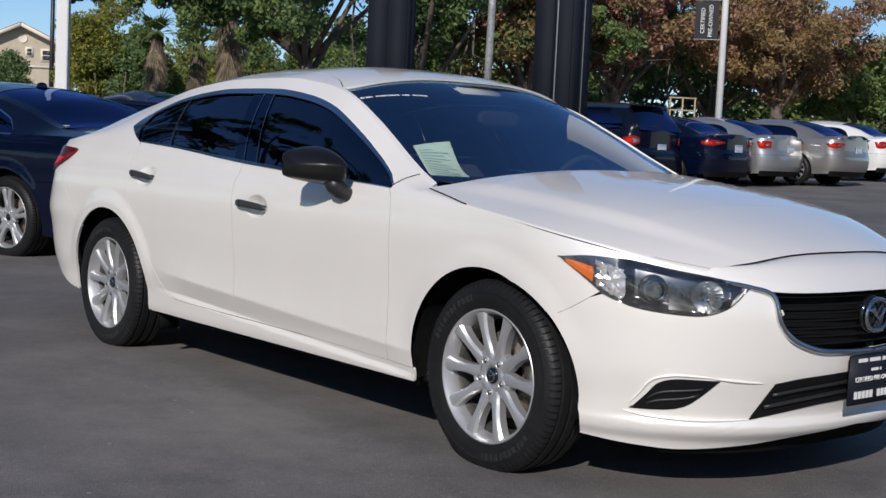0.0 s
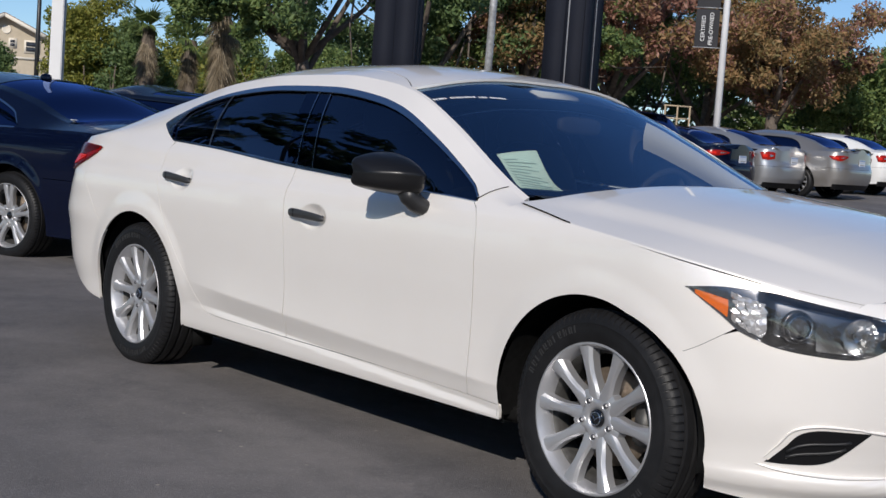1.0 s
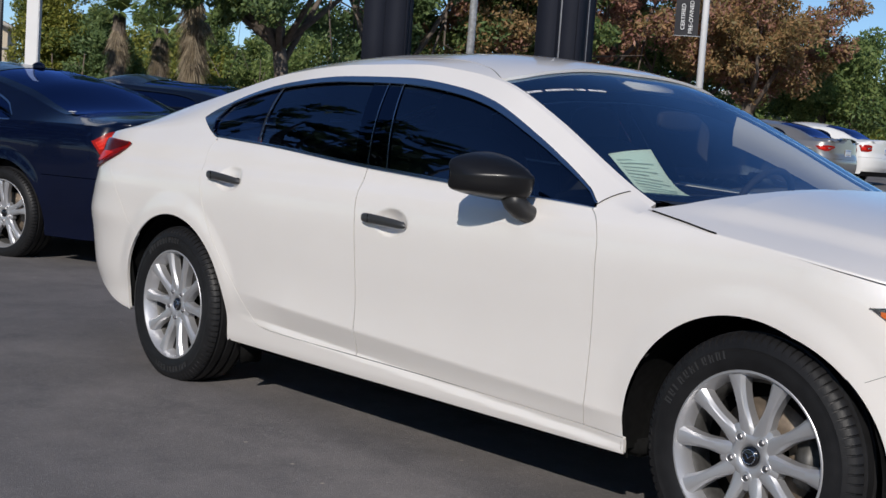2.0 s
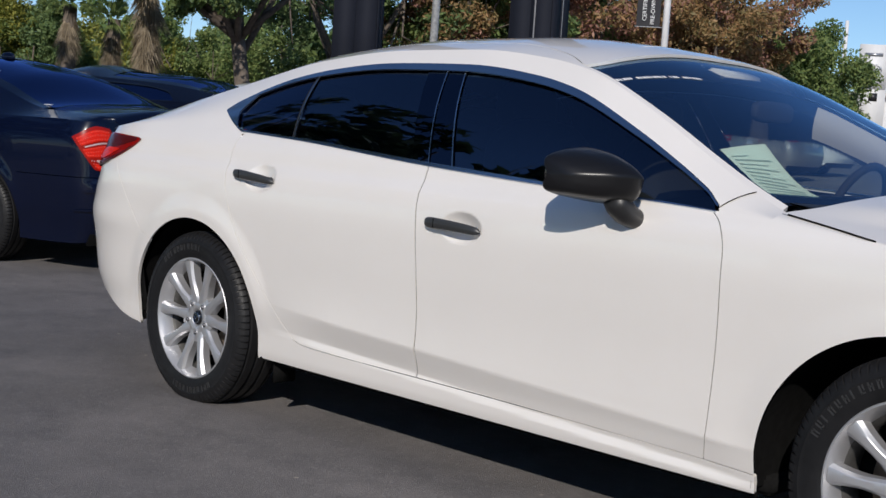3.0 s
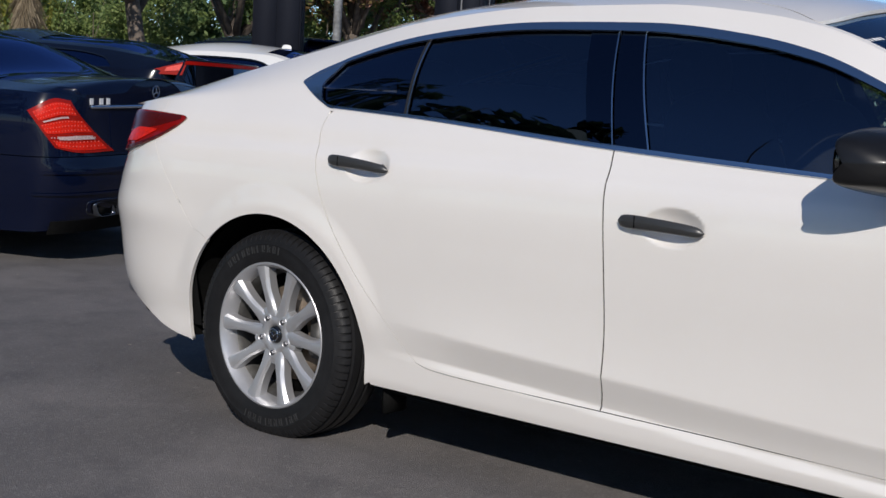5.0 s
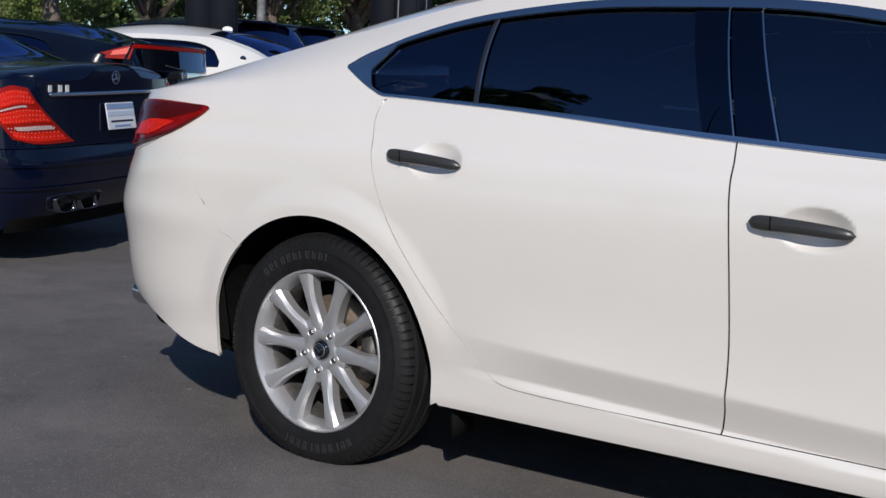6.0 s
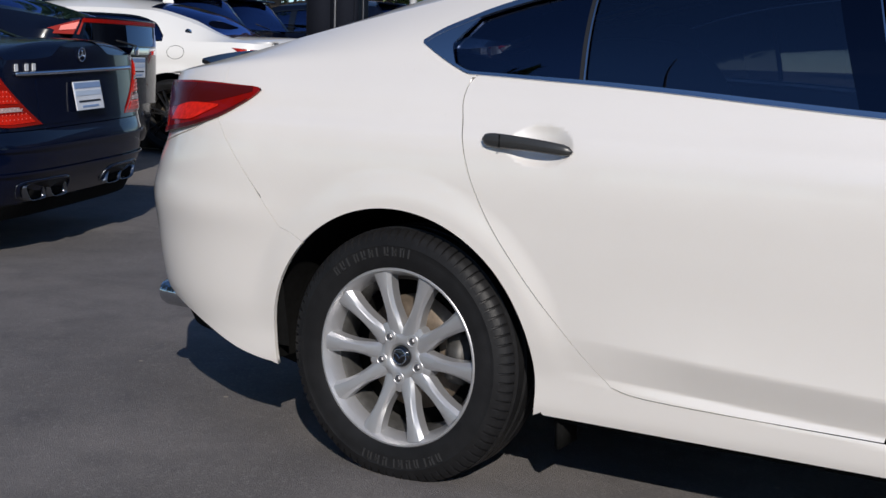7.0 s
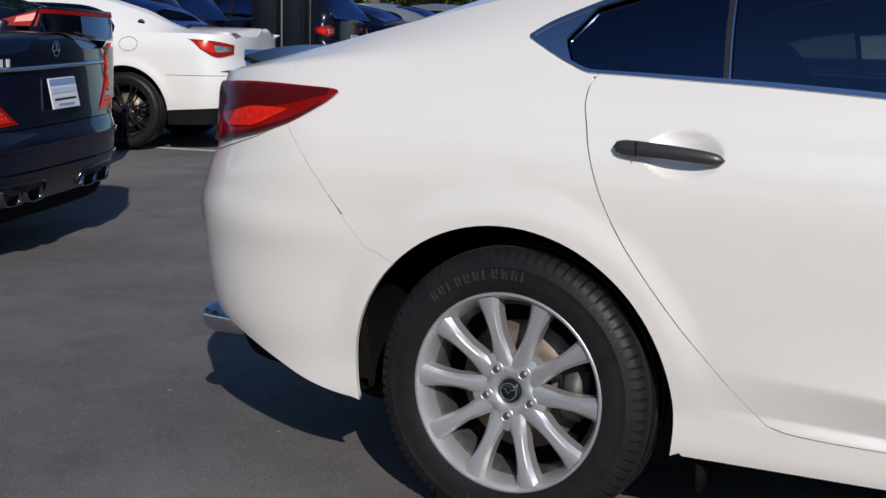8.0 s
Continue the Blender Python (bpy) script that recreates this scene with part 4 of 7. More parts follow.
for sgn in (1, -1):
    def ditch(u, v, sgn=sgn):
        x = -0.52 + 2.90 * u
        q = (seam_q(x) + 0.007) if x < 1.585 else 0.982 - 0.012 * (x - 1.585) / 0.8
        return mz.roof(x, sgn * (q + (1 - q) * v))
    part("roof_side", sheet(ditch, 100, 8, 0.014, (0, -0.3 * sgn, 1)), PEARL, mazda)
    groove = sheet(lambda u, v, sgn=sgn: (lambda x: mz.roof(x, sgn * (seam_q(x) - 0.012 + 0.03 * v), -0.007))(0.10 + 1.48 * u), 40, 2, 0, (0, 0, 1))
    part("roof_groove", groove, DARK_PART, mazda)
def ws_net(u, v):
    t = 1 - 2 * u
    a, b = ws_low(abs(t) * 0.965), ws_top(abs(t) * 0.975) + 0.004
    return mz.roof(a + (b - a) * v, t * (0.966 + 0.012 * v), -0.012)
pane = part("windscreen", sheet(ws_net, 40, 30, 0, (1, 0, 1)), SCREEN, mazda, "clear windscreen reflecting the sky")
pane.visible_shadow = False
def rw_net(u, v):
    q = (1 - 2 * u) * 0.915
    a, b = rw_low(abs(q)), rw_top(abs(q)) - 0.004
    return mz.roof(a + (b - a) * v, q, -0.002)
part("rear_window", sheet(rw_net, 30, 24, 0, (-1, 0, 1)), TINT, mazda, "dark tinted rear window")
part("headliner", sheet(lambda u, v: mz.roof(0.10 + 1.50 * v, (1 - 2 * u) * 0.86, -0.035), 16, 20, 0.01, (0, 0, -1)), LINING, mazda, "pale roof lining")
# black surround of the windscreen
fr = bmesh.new()
sheet(lambda u, v: mz.roof(ws_top(abs((1 - 2 * u) * 0.955)) + 0.035 * v, (1 - 2 * u) * 0.955, -0.014), 30, 2, 0, (1, 0, 1), fr)
for sgn in (1, -1):
    sheet(lambda u, v, sgn=sgn: (lambda q: mz.roof(ws_low(q) + (ws_top(q) - ws_low(q)) * u, sgn * q, -0.014))(0.945 + 0.034 * v), 24, 2, 0, (1, 0, 1), fr)
sheet(lambda u, v: mz.roof(ws_low(abs((1 - 2 * u) * 0.95)) - 0.05 + 0.06 * v, (1 - 2 * u) * 0.95, -0.014), 30, 2, 0, (1, 0, 1), fr)
part("windscreen_surround", fr, GLOSS_BLACK, mazda)
cowl = sheet(lambda u, v: (lambda q: Vector((lambda p: (p.x + 0.10 * v, p.y, p.z - 0.012 - 0.012 * v))(mz.roof(ws_low(abs(q)), q))))((1 - 2 * u) * 0.93), 30, 3, 0, (0, 0, 1))
part("cowl", cowl, PLASTIC, mazda)

for sgn in (1, -1):
    def seam_path(u, sgn=sgn):
        p = mz.upper(2.232 + 0.060 * u, u, 0.0)
        return Vector((p.x, p.y * sgn, p.z))
    part("wing_seam", ribbon(seam_path, 0.0018, 24, 0.0006, (1.5, 0, 0.6)), SEAL, mazda)

# side windows
def glazing(x0, x1, lo=0.015, inset=0.012, n=30):
    """Glass between two upright lines; x0 and x1 are functions of the height r."""
    def f(u, v):
        x = x0(v) + (x1(v) - x0(v)) * u
        b = base(x) + lo
        top = max(dlo(x) - 0.01, b + 0.005)
        return mz.upper(x, b + (top - b) * v, -inset)
    return f


def two_sided(name, f, nu, nv, mat, label="", flange=0.0):
    for flip in (False, True):
        part(name, sheet(mirrored(f) if flip else f, nu, nv, flange, (0, 1 if flip else -1, 0.2)), mat, mazda, label)


two_sided("quarter_glass", glazing(lambda v: -0.015, lambda v: 0.434 - 0.02 * v), 24, 14, QUARTER_TINT, "dark tinted quarter glass")
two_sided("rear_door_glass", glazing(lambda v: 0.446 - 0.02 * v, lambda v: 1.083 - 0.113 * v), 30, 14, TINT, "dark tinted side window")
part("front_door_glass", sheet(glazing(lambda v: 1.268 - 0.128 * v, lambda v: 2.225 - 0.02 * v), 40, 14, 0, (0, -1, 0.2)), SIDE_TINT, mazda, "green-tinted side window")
# twin of the near pane, its tint lightened for daylight coming through
part("front_door_glass", sheet(mirrored(glazing(lambda v: 1.268 - 0.128 * v, lambda v: 2.225 - 0.02 * v)), 40, 14, 0, (0, 1, 0.2)), PALE_GLASS, mazda, "side window made paler for the light through it")
two_sided("pillar_trim", glazing(lambda v: 1.081 - 0.113 * v, lambda v: 1.160 - 0.102 * v, inset=0.008), 4, 12, PILLAR_BLACK)
two_sided("pillar_trim", glazing(lambda v: 1.166 - 0.102 * v, lambda v: 1.264 - 0.128 * v, inset=0.008), 4, 12, PILLAR_BLACK)
two_sided("pillar_edge", glazing(lambda v: 1.1585 - 0.102 * v, lambda v: 1.1625 - 0.102 * v, inset=0.004), 1, 12, SATIN_CHROME)
two_sided("pillar_edge", glazing(lambda v: 1.263 - 0.128 * v, lambda v: 1.268 - 0.128 * v, inset=0.006), 1, 12, SATIN_CHROME)
two_sided("window_divider", glazing(lambda v: 0.432 - 0.02 * v, lambda v: 0.448 - 0.02 * v, inset=0.008), 3, 12, PLASTIC)
two_sided("divider_edge", glazing(lambda v: 0.444 - 0.02 * v, lambda v: 0.4485 - 0.02 * v, inset=0.005), 1, 12, SATIN_CHROME)
def lining_net(u, v):
    x = -0.60 + 2.95 * u
    return mz.upper(x, rail_low(x) + (1 - rail_low(x)) * v, -0.022)
two_sided("pillar_lining", lining_net, 90, 3, INTERIOR)
def pillar_inner(u, v):
    x = 1.68 + 0.66 * u
    b = mz.roof(x, -0.935, -0.030)
    return b + Vector((-0.03, 0.030, -0.115 + 0.045 * u)) * v + Vector((0.0, -0.010, 0.0)) * math.sin(math.pi * v)
part("pillar_cover", sheet(pillar_inner, 24, 6, 0.006, (0, -1, 0)), LINING, mazda, "pale inner cover of the front pillar")
def chrome_top(u, v):
    x = -0.022 + 2.257 * (0.5 - 0.5 * math.cos(math.pi * u))
    a = dlo(x)
    return mz.upper(x, a - min(0.062, max(a - base(x), 0.0)) * (1 - v) + 0.004, 0.004)
two_sided("window_trim", chrome_top, 110, 3, SATIN_CHROME, flange=0.006)
def chrome_belt(u, v):
    x = -0.02 + 2.26 * u ** 1.4
    b = base(x)
    return mz.upper(x, b - 0.010 + 0.032 * v, 0.005)
two_sided("window_belt_trim", chrome_belt, 80, 2, SATIN_CHROME, flange=0.006)
def chrome_tip(u, v):
    x0, x1 = -0.020, 0.062 + 0.10 * abs(v - 0.42) ** 1.3 + 0.02 * v
    x = x0 + (x1 - x0) * u
    lo, hi = base(x), dlo(x)
    return mz.upper(x, lo + (hi - lo) * v, 0.003)
two_sided("window_corner_trim", chrome_tip, 12, 12, SATIN_CHROME, flange=0.006)

# door handles over their recesses
for hx, hz, tilt in ((1.358, 0.811, -2.5), (0.354, 0.889, -4.0)):
    for flip in (False, True):
        y = mz.width * mz.section(hz)
        def grip(u, v, hx=hx, hz=hz, y=y, tilt=tilt):
            t = 2 * u - 1
            a = 2 * math.pi * v
            e = (1 - abs(t) ** 8) ** 0.5
            bowz = -0.004 * (t * t) + math.tan(radians(tilt)) * t * 0.118
            depth = 0.011 + 0.012 * (1 - t * t)
            return Vector((hx + 0.119 * t, -(y + depth + 0.010 * e * math.cos(a)), hz + bowz + 0.0158 * e * math.sin(a) * (1 - 0.16 * t)))
        hb = sheet(mirrored(grip) if flip else grip, 24, 14, 0, None)
        bmesh.ops.recalc_face_normals(hb, faces=hb.faces)
        h = part("door_handle", hb, HANDLE_GREY, mazda, "dark grey door handle")
        for dx, dz in ((-0.090, 0.003), (0.080, -0.004)):
            part("handle_foot", box(0.018, 0.030, 0.014, (hx + dx, (y + 0.004) * (1 if flip else -1), hz + dz), 0.003), HANDLE_GREY, h)
        cut = box(0.0025, 0.002, 0.031, (hx - 0.062, (y + 0.0292) * (1 if flip else -1), hz + 0.003), 0)
        part("handle_joint", cut, DARK_PART, h)

# mirrors
mirror_top = curve((0.0, 1.036), (0.2, 1.054), (0.45, 1.067), (0.7, 1.072), (1.0, 1.062))
mirror_low = curve((0.0, 0.956), (0.25, 0.942), (0.6, 0.931), (1.0, 0.922))
mirror_chord = curve((0.0, 0.080), (0.2, 0.125), (0.5, 0.168), (0.8, 0.182), (1.0, 0.168))
mirror_side = line((0.0, -0.80), (0.03, -0.94), (0.16, -1.0), (0.55, -0.98), (0.82, -0.84), (0.95, -0.52), (0.995, -0.12), (1.0, 0.06), (0.965, 0.17), (0.80, 0.47), (0.55, 0.76), (0.30, 0.93), (0.10, 1.0), (0.02, 0.97), (0.0, 0.86))
def mirror_skin(s_, t):
    """Housing of the right mirror: s_ from its outer end to the car, t round its section from the glass's foot over the nose to its top."""
    q = mirror_side(t)
    e = max(0.0, (0.16 - s_) / 0.16, (s_ - 0.78) / 0.22)
    k = max(0.02, math.sqrt(max(0.0, 1 - e ** 4)))
    hi, lo = mirror_top(s_), mirror_low(s_)
    return Vector((1.832 + 0.05 * s_ + mirror_chord(s_) * (0.35 + (q.x - 0.35) * k), -1.100 + 0.184 * s_, (hi + lo) / 2 + q.y * (hi - lo) / 2 * k))
def mirror_mouth(u):
    """Edge of the opening that holds the mirror's glass."""
    a = 2 * math.pi * u
    c, sn = math.cos(a), math.sin(a)
    s_ = 0.5 + 0.42 * math.copysign(abs(c) ** 0.5, c)
    k = math.copysign(abs(sn) ** 0.5, sn)
    hi, lo = mirror_top(s_) - 0.008, mirror_low(s_) + 0.008
    return Vector((1.832 + 0.05 * s_ - 0.001, -1.100 + 0.184 * s_, (hi + lo) / 2 + (hi - lo) / 2 * k))
for sgn in (-1, 1):
    m = (lambda p, sgn=sgn: Vector((p.x, p.y if sgn < 0 else -p.y, p.z)))
    mb = sheet(lambda u, v: m(mirror_skin(u, v)), 44, 60, 0, None)
    bmesh.ops.remove_doubles(mb, verts=mb.verts, dist=0.0002)
    bmesh.ops.recalc_face_normals(mb, faces=mb.faces)
    m_ob = part("wing_mirror", mb, MIRROR_CAP, mazda, "satin black mirror housing", sharp=40)
    mid = Vector((1.858, -0.985, 1.0))
    part("mirror_rim", sheet(lambda u, v: m(mirror_mouth(u).lerp(mid, 0.08 * v) + Vector((-0.005 * math.sin(math.pi * v) + 0.008 * v, 0, 0))), 56, 4, 0, None), GLOSS_BLACK, m_ob)
    part("mirror_glass", sheet(lambda u, v: m(mirror_mouth(u).lerp(mid, 1 - 0.93 * v) + Vector((0.006, 0, 0))), 56, 4, 0, (-1, 0, 0)), CHROME, m_ob)
    foot = tube([m(Vector(p)) for p in ((1.975, -0.955, 0.950), (1.982, -0.945, 0.926), (1.990, -0.925, 0.906), (1.998, -0.900, 0.893), (2.004, -0.872, 0.886))], [0.046, 0.046, 0.043, 0.038, 0.032], 18, flat=0.78)
    part("mirror_foot", foot, PLASTIC, m_ob)

# headlights
hl_tip = X(3.140, 0.768)
hl_low = [hl_tip, X(3.250, 0.694), X(3.295, 0.660), X(3.36, 0.636), X(3.43, 0.622), X(3.530, 0.616), X(3.576, 0.640), X(3.600, 0.688)]
hl_up = [hl_tip, X(3.24, 0.778), X(3.345, 0.772), X(3.46, 0.748), X(3.555, 0.725), X(3.604, 0.702)]
head = coons(line(*hl_low), line(*hl_up), line(hl_tip, hl_tip), line(hl_low[-1], hl_up[-1]))
def sub(f, u0, u1, v0, v1):
    return lambda u, v: f(u0 + (u1 - u0) * u, v0 + (v1 - v0) * v)
FRONT_OUT = Vector((1, -1, 0))
for flip in (False, True):
    o = Vector((1, 1 if flip else -1, 0))
    side_y = 1 if flip else -1
    ahead = Vector((1, 0.62 * side_y, 0.02)).normalized()
    ease = lambda t: (lambda c: c * c * (3 - 2 * c))(min(max(t, 0), 1))
    def bowl_depth(u, v):
        """How far the housing lies behind the cover: shallow at its rim and towards the tip."""
        return 0.003 - 0.050 * ease(min(v, 1 - v) / 0.16) * ease((u - 0.34) / 0.07) * ease((0.985 - u) / 0.06)
    def housing(u, v, flip=flip):
        return mz.net(head, bowl_depth(u, v), flip)(u, v)
    hl = part("headlight", sheet(housing, 70, 26, 0.004, o), LAMP_GREY, mazda, "dark-framed headlight with amber corner and chrome bowls")
    part("amber_reflector", sheet(mz.net(sub(head, 0.045, 0.205, 0.10, 0.62), 0.006, flip), 10, 6, 0.003, o), AMBER, hl, "amber side reflector")
    rg = random.Random(11)
    jit = {}
    def facet(u, v, flip=flip):
        """Small uneven mirrors beside the amber corner."""
        k = (round(u * 9), round(v * 9))
        d = jit.setdefault(k, (rg.uniform(-0.004, 0.004), rg.uniform(-0.012, 0.012), rg.uniform(-0.03, 0.03)))
        return mz.net(head, 0.0055 + d[0], flip)(0.222 + 0.150 * u + d[1], 0.10 + (0.78 - 0.12 * u) * v + d[2])
    part("reflector_facets", sheet(facet, 9, 9, 0.0, o), SILVER_INNER, hl, "faceted chrome reflector", smooth=False)
    def at_lamp(u, v, deep, flip=flip):
        return mz.net(head, deep, flip)(u, v)
    def turned(profile, c, name, mat, label="", steps=32, smooth=True, squash=1.0):
        """A round fitting that looks ahead from c."""
        bm = lathe(profile, steps, "z")
        t = ahead.to_track_quat("Z", "Y").to_matrix().to_4x4()
        bmesh.ops.transform(bm, matrix=Matrix.Translation(c) @ t @ Matrix.Diagonal((squash, 1, 1, 1)), verts=bm.verts)
        part(name, bm, mat, hl, label, smooth=smooth)
    pc_ = at_lamp(0.515, 0.45, -0.022)
    turned([(0.0005, 0.026), (0.010, 0.024), (0.019, 0.018), (0.026, 0.008), (0.029, -0.004)], pc_, "projector_lens", PROJECTOR, "round projector lens")
    turned([(0.029, -0.006), (0.030, 0.009), (0.033, 0.012), (0.036, 0.009), (0.039, -0.012)], pc_, "projector_ring", CHROME)
    turned([(0.039, -0.018), (0.041, 0.000), (0.044, 0.001), (0.047, -0.016)], pc_, "projector_shroud", LAMP_GREY, steps=24)
    bc = at_lamp(0.775, 0.45, -0.030)
    turned([(0.006, -0.016), (0.018, -0.012), (0.032, -0.001), (0.044, 0.013), (0.050, 0.024), (0.052, 0.022)], bc, "main_beam_bowl", REFLECTOR, "chrome main-beam bowl", 22, False, 1.0)
    turned([(0.0005, 0.022), (0.007, 0.020), (0.009, 0.012), (0.008, -0.012)], bc, "bulb", PROJECTOR, steps=16)
    def fin(u, v, flip=flip):
        """A bright wedge between the projector and the bowl."""
        return mz.net(head, -0.006 - 0.030 * v, flip)(0.590 + (0.13 + 0.03 * (1 - v)) * u, 0.08 + (0.62 - 0.48 * u) * v)
    part("chrome_fin", sheet(fin, 8, 8, 0.004, o), REFLECTOR, hl)
    lens = part("headlight_lens", sheet(mz.net(head, 0.010, flip), 40, 14, 0.003, o), CLEAR, hl, "clear headlight cover")
    lens.visible_shadow = False

# tail lights
TAIL = lambda k, z: (mz.sa - (mz.sa - SS) * k, z)
tip = X(-0.466, 0.982)
tl = coons(line(tip, X(-0.478, 0.972), X(-0.499, 0.956), X(-0.547, 0.928), X(-0.591, 0.906), X(-0.653, 0.886), X(-0.713, 0.872), X(-0.801, 0.858), TAIL(0.45, 0.846), TAIL(0.55, 0.842)),
           line(tip, X(-0.480, 0.990), X(-0.529, 0.993), X(-0.634, 0.998), X(-0.732, 1.000), X(-0.856, 0.996), TAIL(0.45, 0.994), TAIL(0.57, 0.990)),
           line(tip, tip), line(TAIL(0.55, 0.842), TAIL(0.57, 0.990)))
glow = coons(line(X(-0.790, 0.890), X(-0.74, 0.893), X(-0.68, 0.899), X(-0.60, 0.934)), line(X(-0.775, 0.928), X(-0.72, 0.940), X(-0.66, 0.942), X(-0.596, 0.940)),
             line(X(-0.790, 0.890), X(-0.775, 0.928)), line(X(-0.60, 0.934), X(-0.596, 0.940)))
for flip in (False, True):
    o = Vector((-1, 1 if flip else -1, 0))
    lamp = part("tail_light", sheet(mz.net(tl, 0.008, flip), 70, 16, 0.005, o), CAR_RED, mazda, "red wedge-shaped tail light")
    part("tail_light_upper", sheet(mz.net(sub(tl, 0.03, 0.97, 0.48, 0.96), 0.0095, flip), 60, 8, 0.002, o), DARK_RED, lamp, "dark red upper lens")
    part("tail_light_bulb_field", sheet(mz.net(glow, 0.0115, flip), 20, 8, 0.002, o), BRIGHT_RED, lamp, "bright red lower field")
    part("tail_light_rim", sheet(mz.net(sub(tl, 0.05, 0.97, 0.0, 0.09), 0.0105, flip), 60, 2, 0.003, o), DARK_RED, lamp)

# grille with slats, chrome wing, emblem
g0 = X(3.636, 0.690)
grille_edge = line(g0, X(3.660, 0.600), X(3.674, 0.550), X(3.692, 0.520), X(3.706, 0.508), (SE, 0.50))
grille_top = line(g0, X(3.67, 0.692), (SE, 0.694))
gb = bmesh.new()
for flip in (False, True):
    sheet(mz.net(coons(grille_edge, grille_top, line(g0, g0), line((SE, 0.50), (SE, 0.694))), -0.07, flip), 30, 10, 0, (1, 0, 0), gb)
grille = part("grille", gb, GRILLE_BLACK, mazda, "black grille with horizontal slats and a chrome frame")
edge_x = curve((0.505, 3.710), (0.52, 3.692), (0.55, 3.674), (0.60, 3.660), (0.69, 3.638))
for i in range(7):
    z = 0.524 + 0.025 * i
    s0 = mz.s_at(edge_x(z) + 0.004, z)
    pts = []
    for j in range(-14, 15):
        p = mz.side(SE - (SE - s0) * abs(j) / 14, z, -0.030)
        pts.append((p.x, p.y if j < 0 else -p.y, z))
    part("grille_slat", tube(pts, 0.0080, 6, flat=0.45), GRILLE_BLACK, grille)
for flip in (False, True):
    s = -1 if flip else 1
    path = line(X(3.560, 0.722), X(3.605, 0.707), X(3.640, 0.682), X(3.660, 0.600), X(3.674, 0.550), X(3.692, 0.520), X(3.706, 0.506), (SE, 0.498))
    pts = []
    for i in range(50):
        q = path(i / 49)
        p = mz.side(q.x, q.y, 0.002)
        pts.append((p.x, p.y * s, p.z))
    part("grille_chrome", tube(pts, [0.010 + 0.008 * math.sin(math.pi * i / 49) for i in range(50)], 8, flat=0.6), CHROME, grille, "chrome grille frame")
bx = mz.front(0.60) + 0.002
em = tube([(bx, 0.068 * math.cos(a), 0.612 + 0.052 * math.sin(a)) for a in [2 * math.pi * k / 40 for k in range(41)]], 0.0075, 8)
tube([(bx, -0.062, 0.632), (bx + 0.002, -0.030, 0.628), (bx + 0.004, 0, 0.596), (bx + 0.002, 0.030, 0.628), (bx, 0.062, 0.632)], [0.004, 0.009, 0.007, 0.009, 0.004], 8, em)
part("emblem", em, CHROME, mazda, "chrome winged oval emblem")
part("emblem_backing", lathe([(0.0005, bx - 0.012), (0.060, bx - 0.012), (0.062, bx - 0.03)], 30, "x", at=(0, 0, 0.612)), GLOSS_BLACK, mazda)

# lower openings and fog-lamp pockets
def overlay(name, pts_low, pts_up, mat, out, label="", rows=(14, 6), parent=None, flange=0.006):
    net = coons(line(*pts_low), line(*pts_up), line(pts_low[0], pts_up[0]), line(pts_low[-1], pts_up[-1]))
    made = []
    for flip in (False, True):
        made.append(part(name, sheet(mz.net(net, out, flip), *rows, flange, Vector((1, 1 if flip else -1, 0))), mat, parent or mazda, label))
    return made, net


fog, fog_net = overlay("fog_pocket", [X(3.352, 0.309), X(3.40, 0.309), X(3.455, 0.314), X(3.490, 0.330), X(3.520, 0.360)],
                       [X(3.362, 0.316), X(3.400, 0.358), X(3.432, 0.396), X(3.475, 0.412), X(3.562, 0.411)], GRILLE_BLACK, 0.003, "black fog-lamp pocket with slats", rows=(24, 8))
for flip, f in zip((False, True), fog):
    for k in (0.34, 0.62):
        pts = [mz.net(fog_net, 0.004, flip)(0.22 + 0.66 * i / 10, k) for i in range(11)]
        part("pocket_slat", tube(pts, 0.0045, 6), PLASTIC, f)
    def fold_line(pts, r, flip=flip):
        """A rounded fold standing out of the bumper, fading at both ends."""
        ln = line(*pts)
        path = []
        for i in range(31):
            q = ln(i / 30)
            p = mz.side(q.x, q.y, 0.001)
            path.append((p.x, p.y if not flip else -p.y, p.z))
        part("bumper_fold", tube(path, [0.0008 + r * math.sin(math.pi * i / 30) ** 0.6 for i in range(31)], 10, flat=0.6), PEARL, mazda)
    fold_line([X(3.330, 0.300), X(3.40, 0.288), X(3.50, 0.281), X(3.590, 0.284)], 0.0075)
    fold_line([X(3.545, 0.420), X(3.590, 0.412), X(3.630, 0.405)], 0.006)
    fold_line([X(3.350, 0.320), X(3.385, 0.362), X(3.420, 0.406), X(3.475, 0.424), X(3.560, 0.420)], 0.005)
low_in, low_net = overlay("lower_intake", [X(3.590, 0.285), X(3.665, 0.322), (SE, 0.335)], [X(3.645, 0.402), X(3.680, 0.418), (SE, 0.435)], GRILLE_BLACK, 0.004, "black lower air intake")
for flip, f in zip((False, True), low_in):
    for k in (0.35, 0.68):
        pts = [mz.net(low_net, 0.010, flip)(0.04 + 0.96 * i / 16, k) for i in range(17)]
        part("intake_slat", tube(pts, 0.006, 6), PLASTIC, f)
overlay("front_lip", [X(3.40, 0.160), X(3.56, 0.160), (SE, 0.170)], [X(3.40, 0.182), X(3.57, 0.197), (SE, 0.242)], DARK_PART, -0.02, rows=(30, 3))

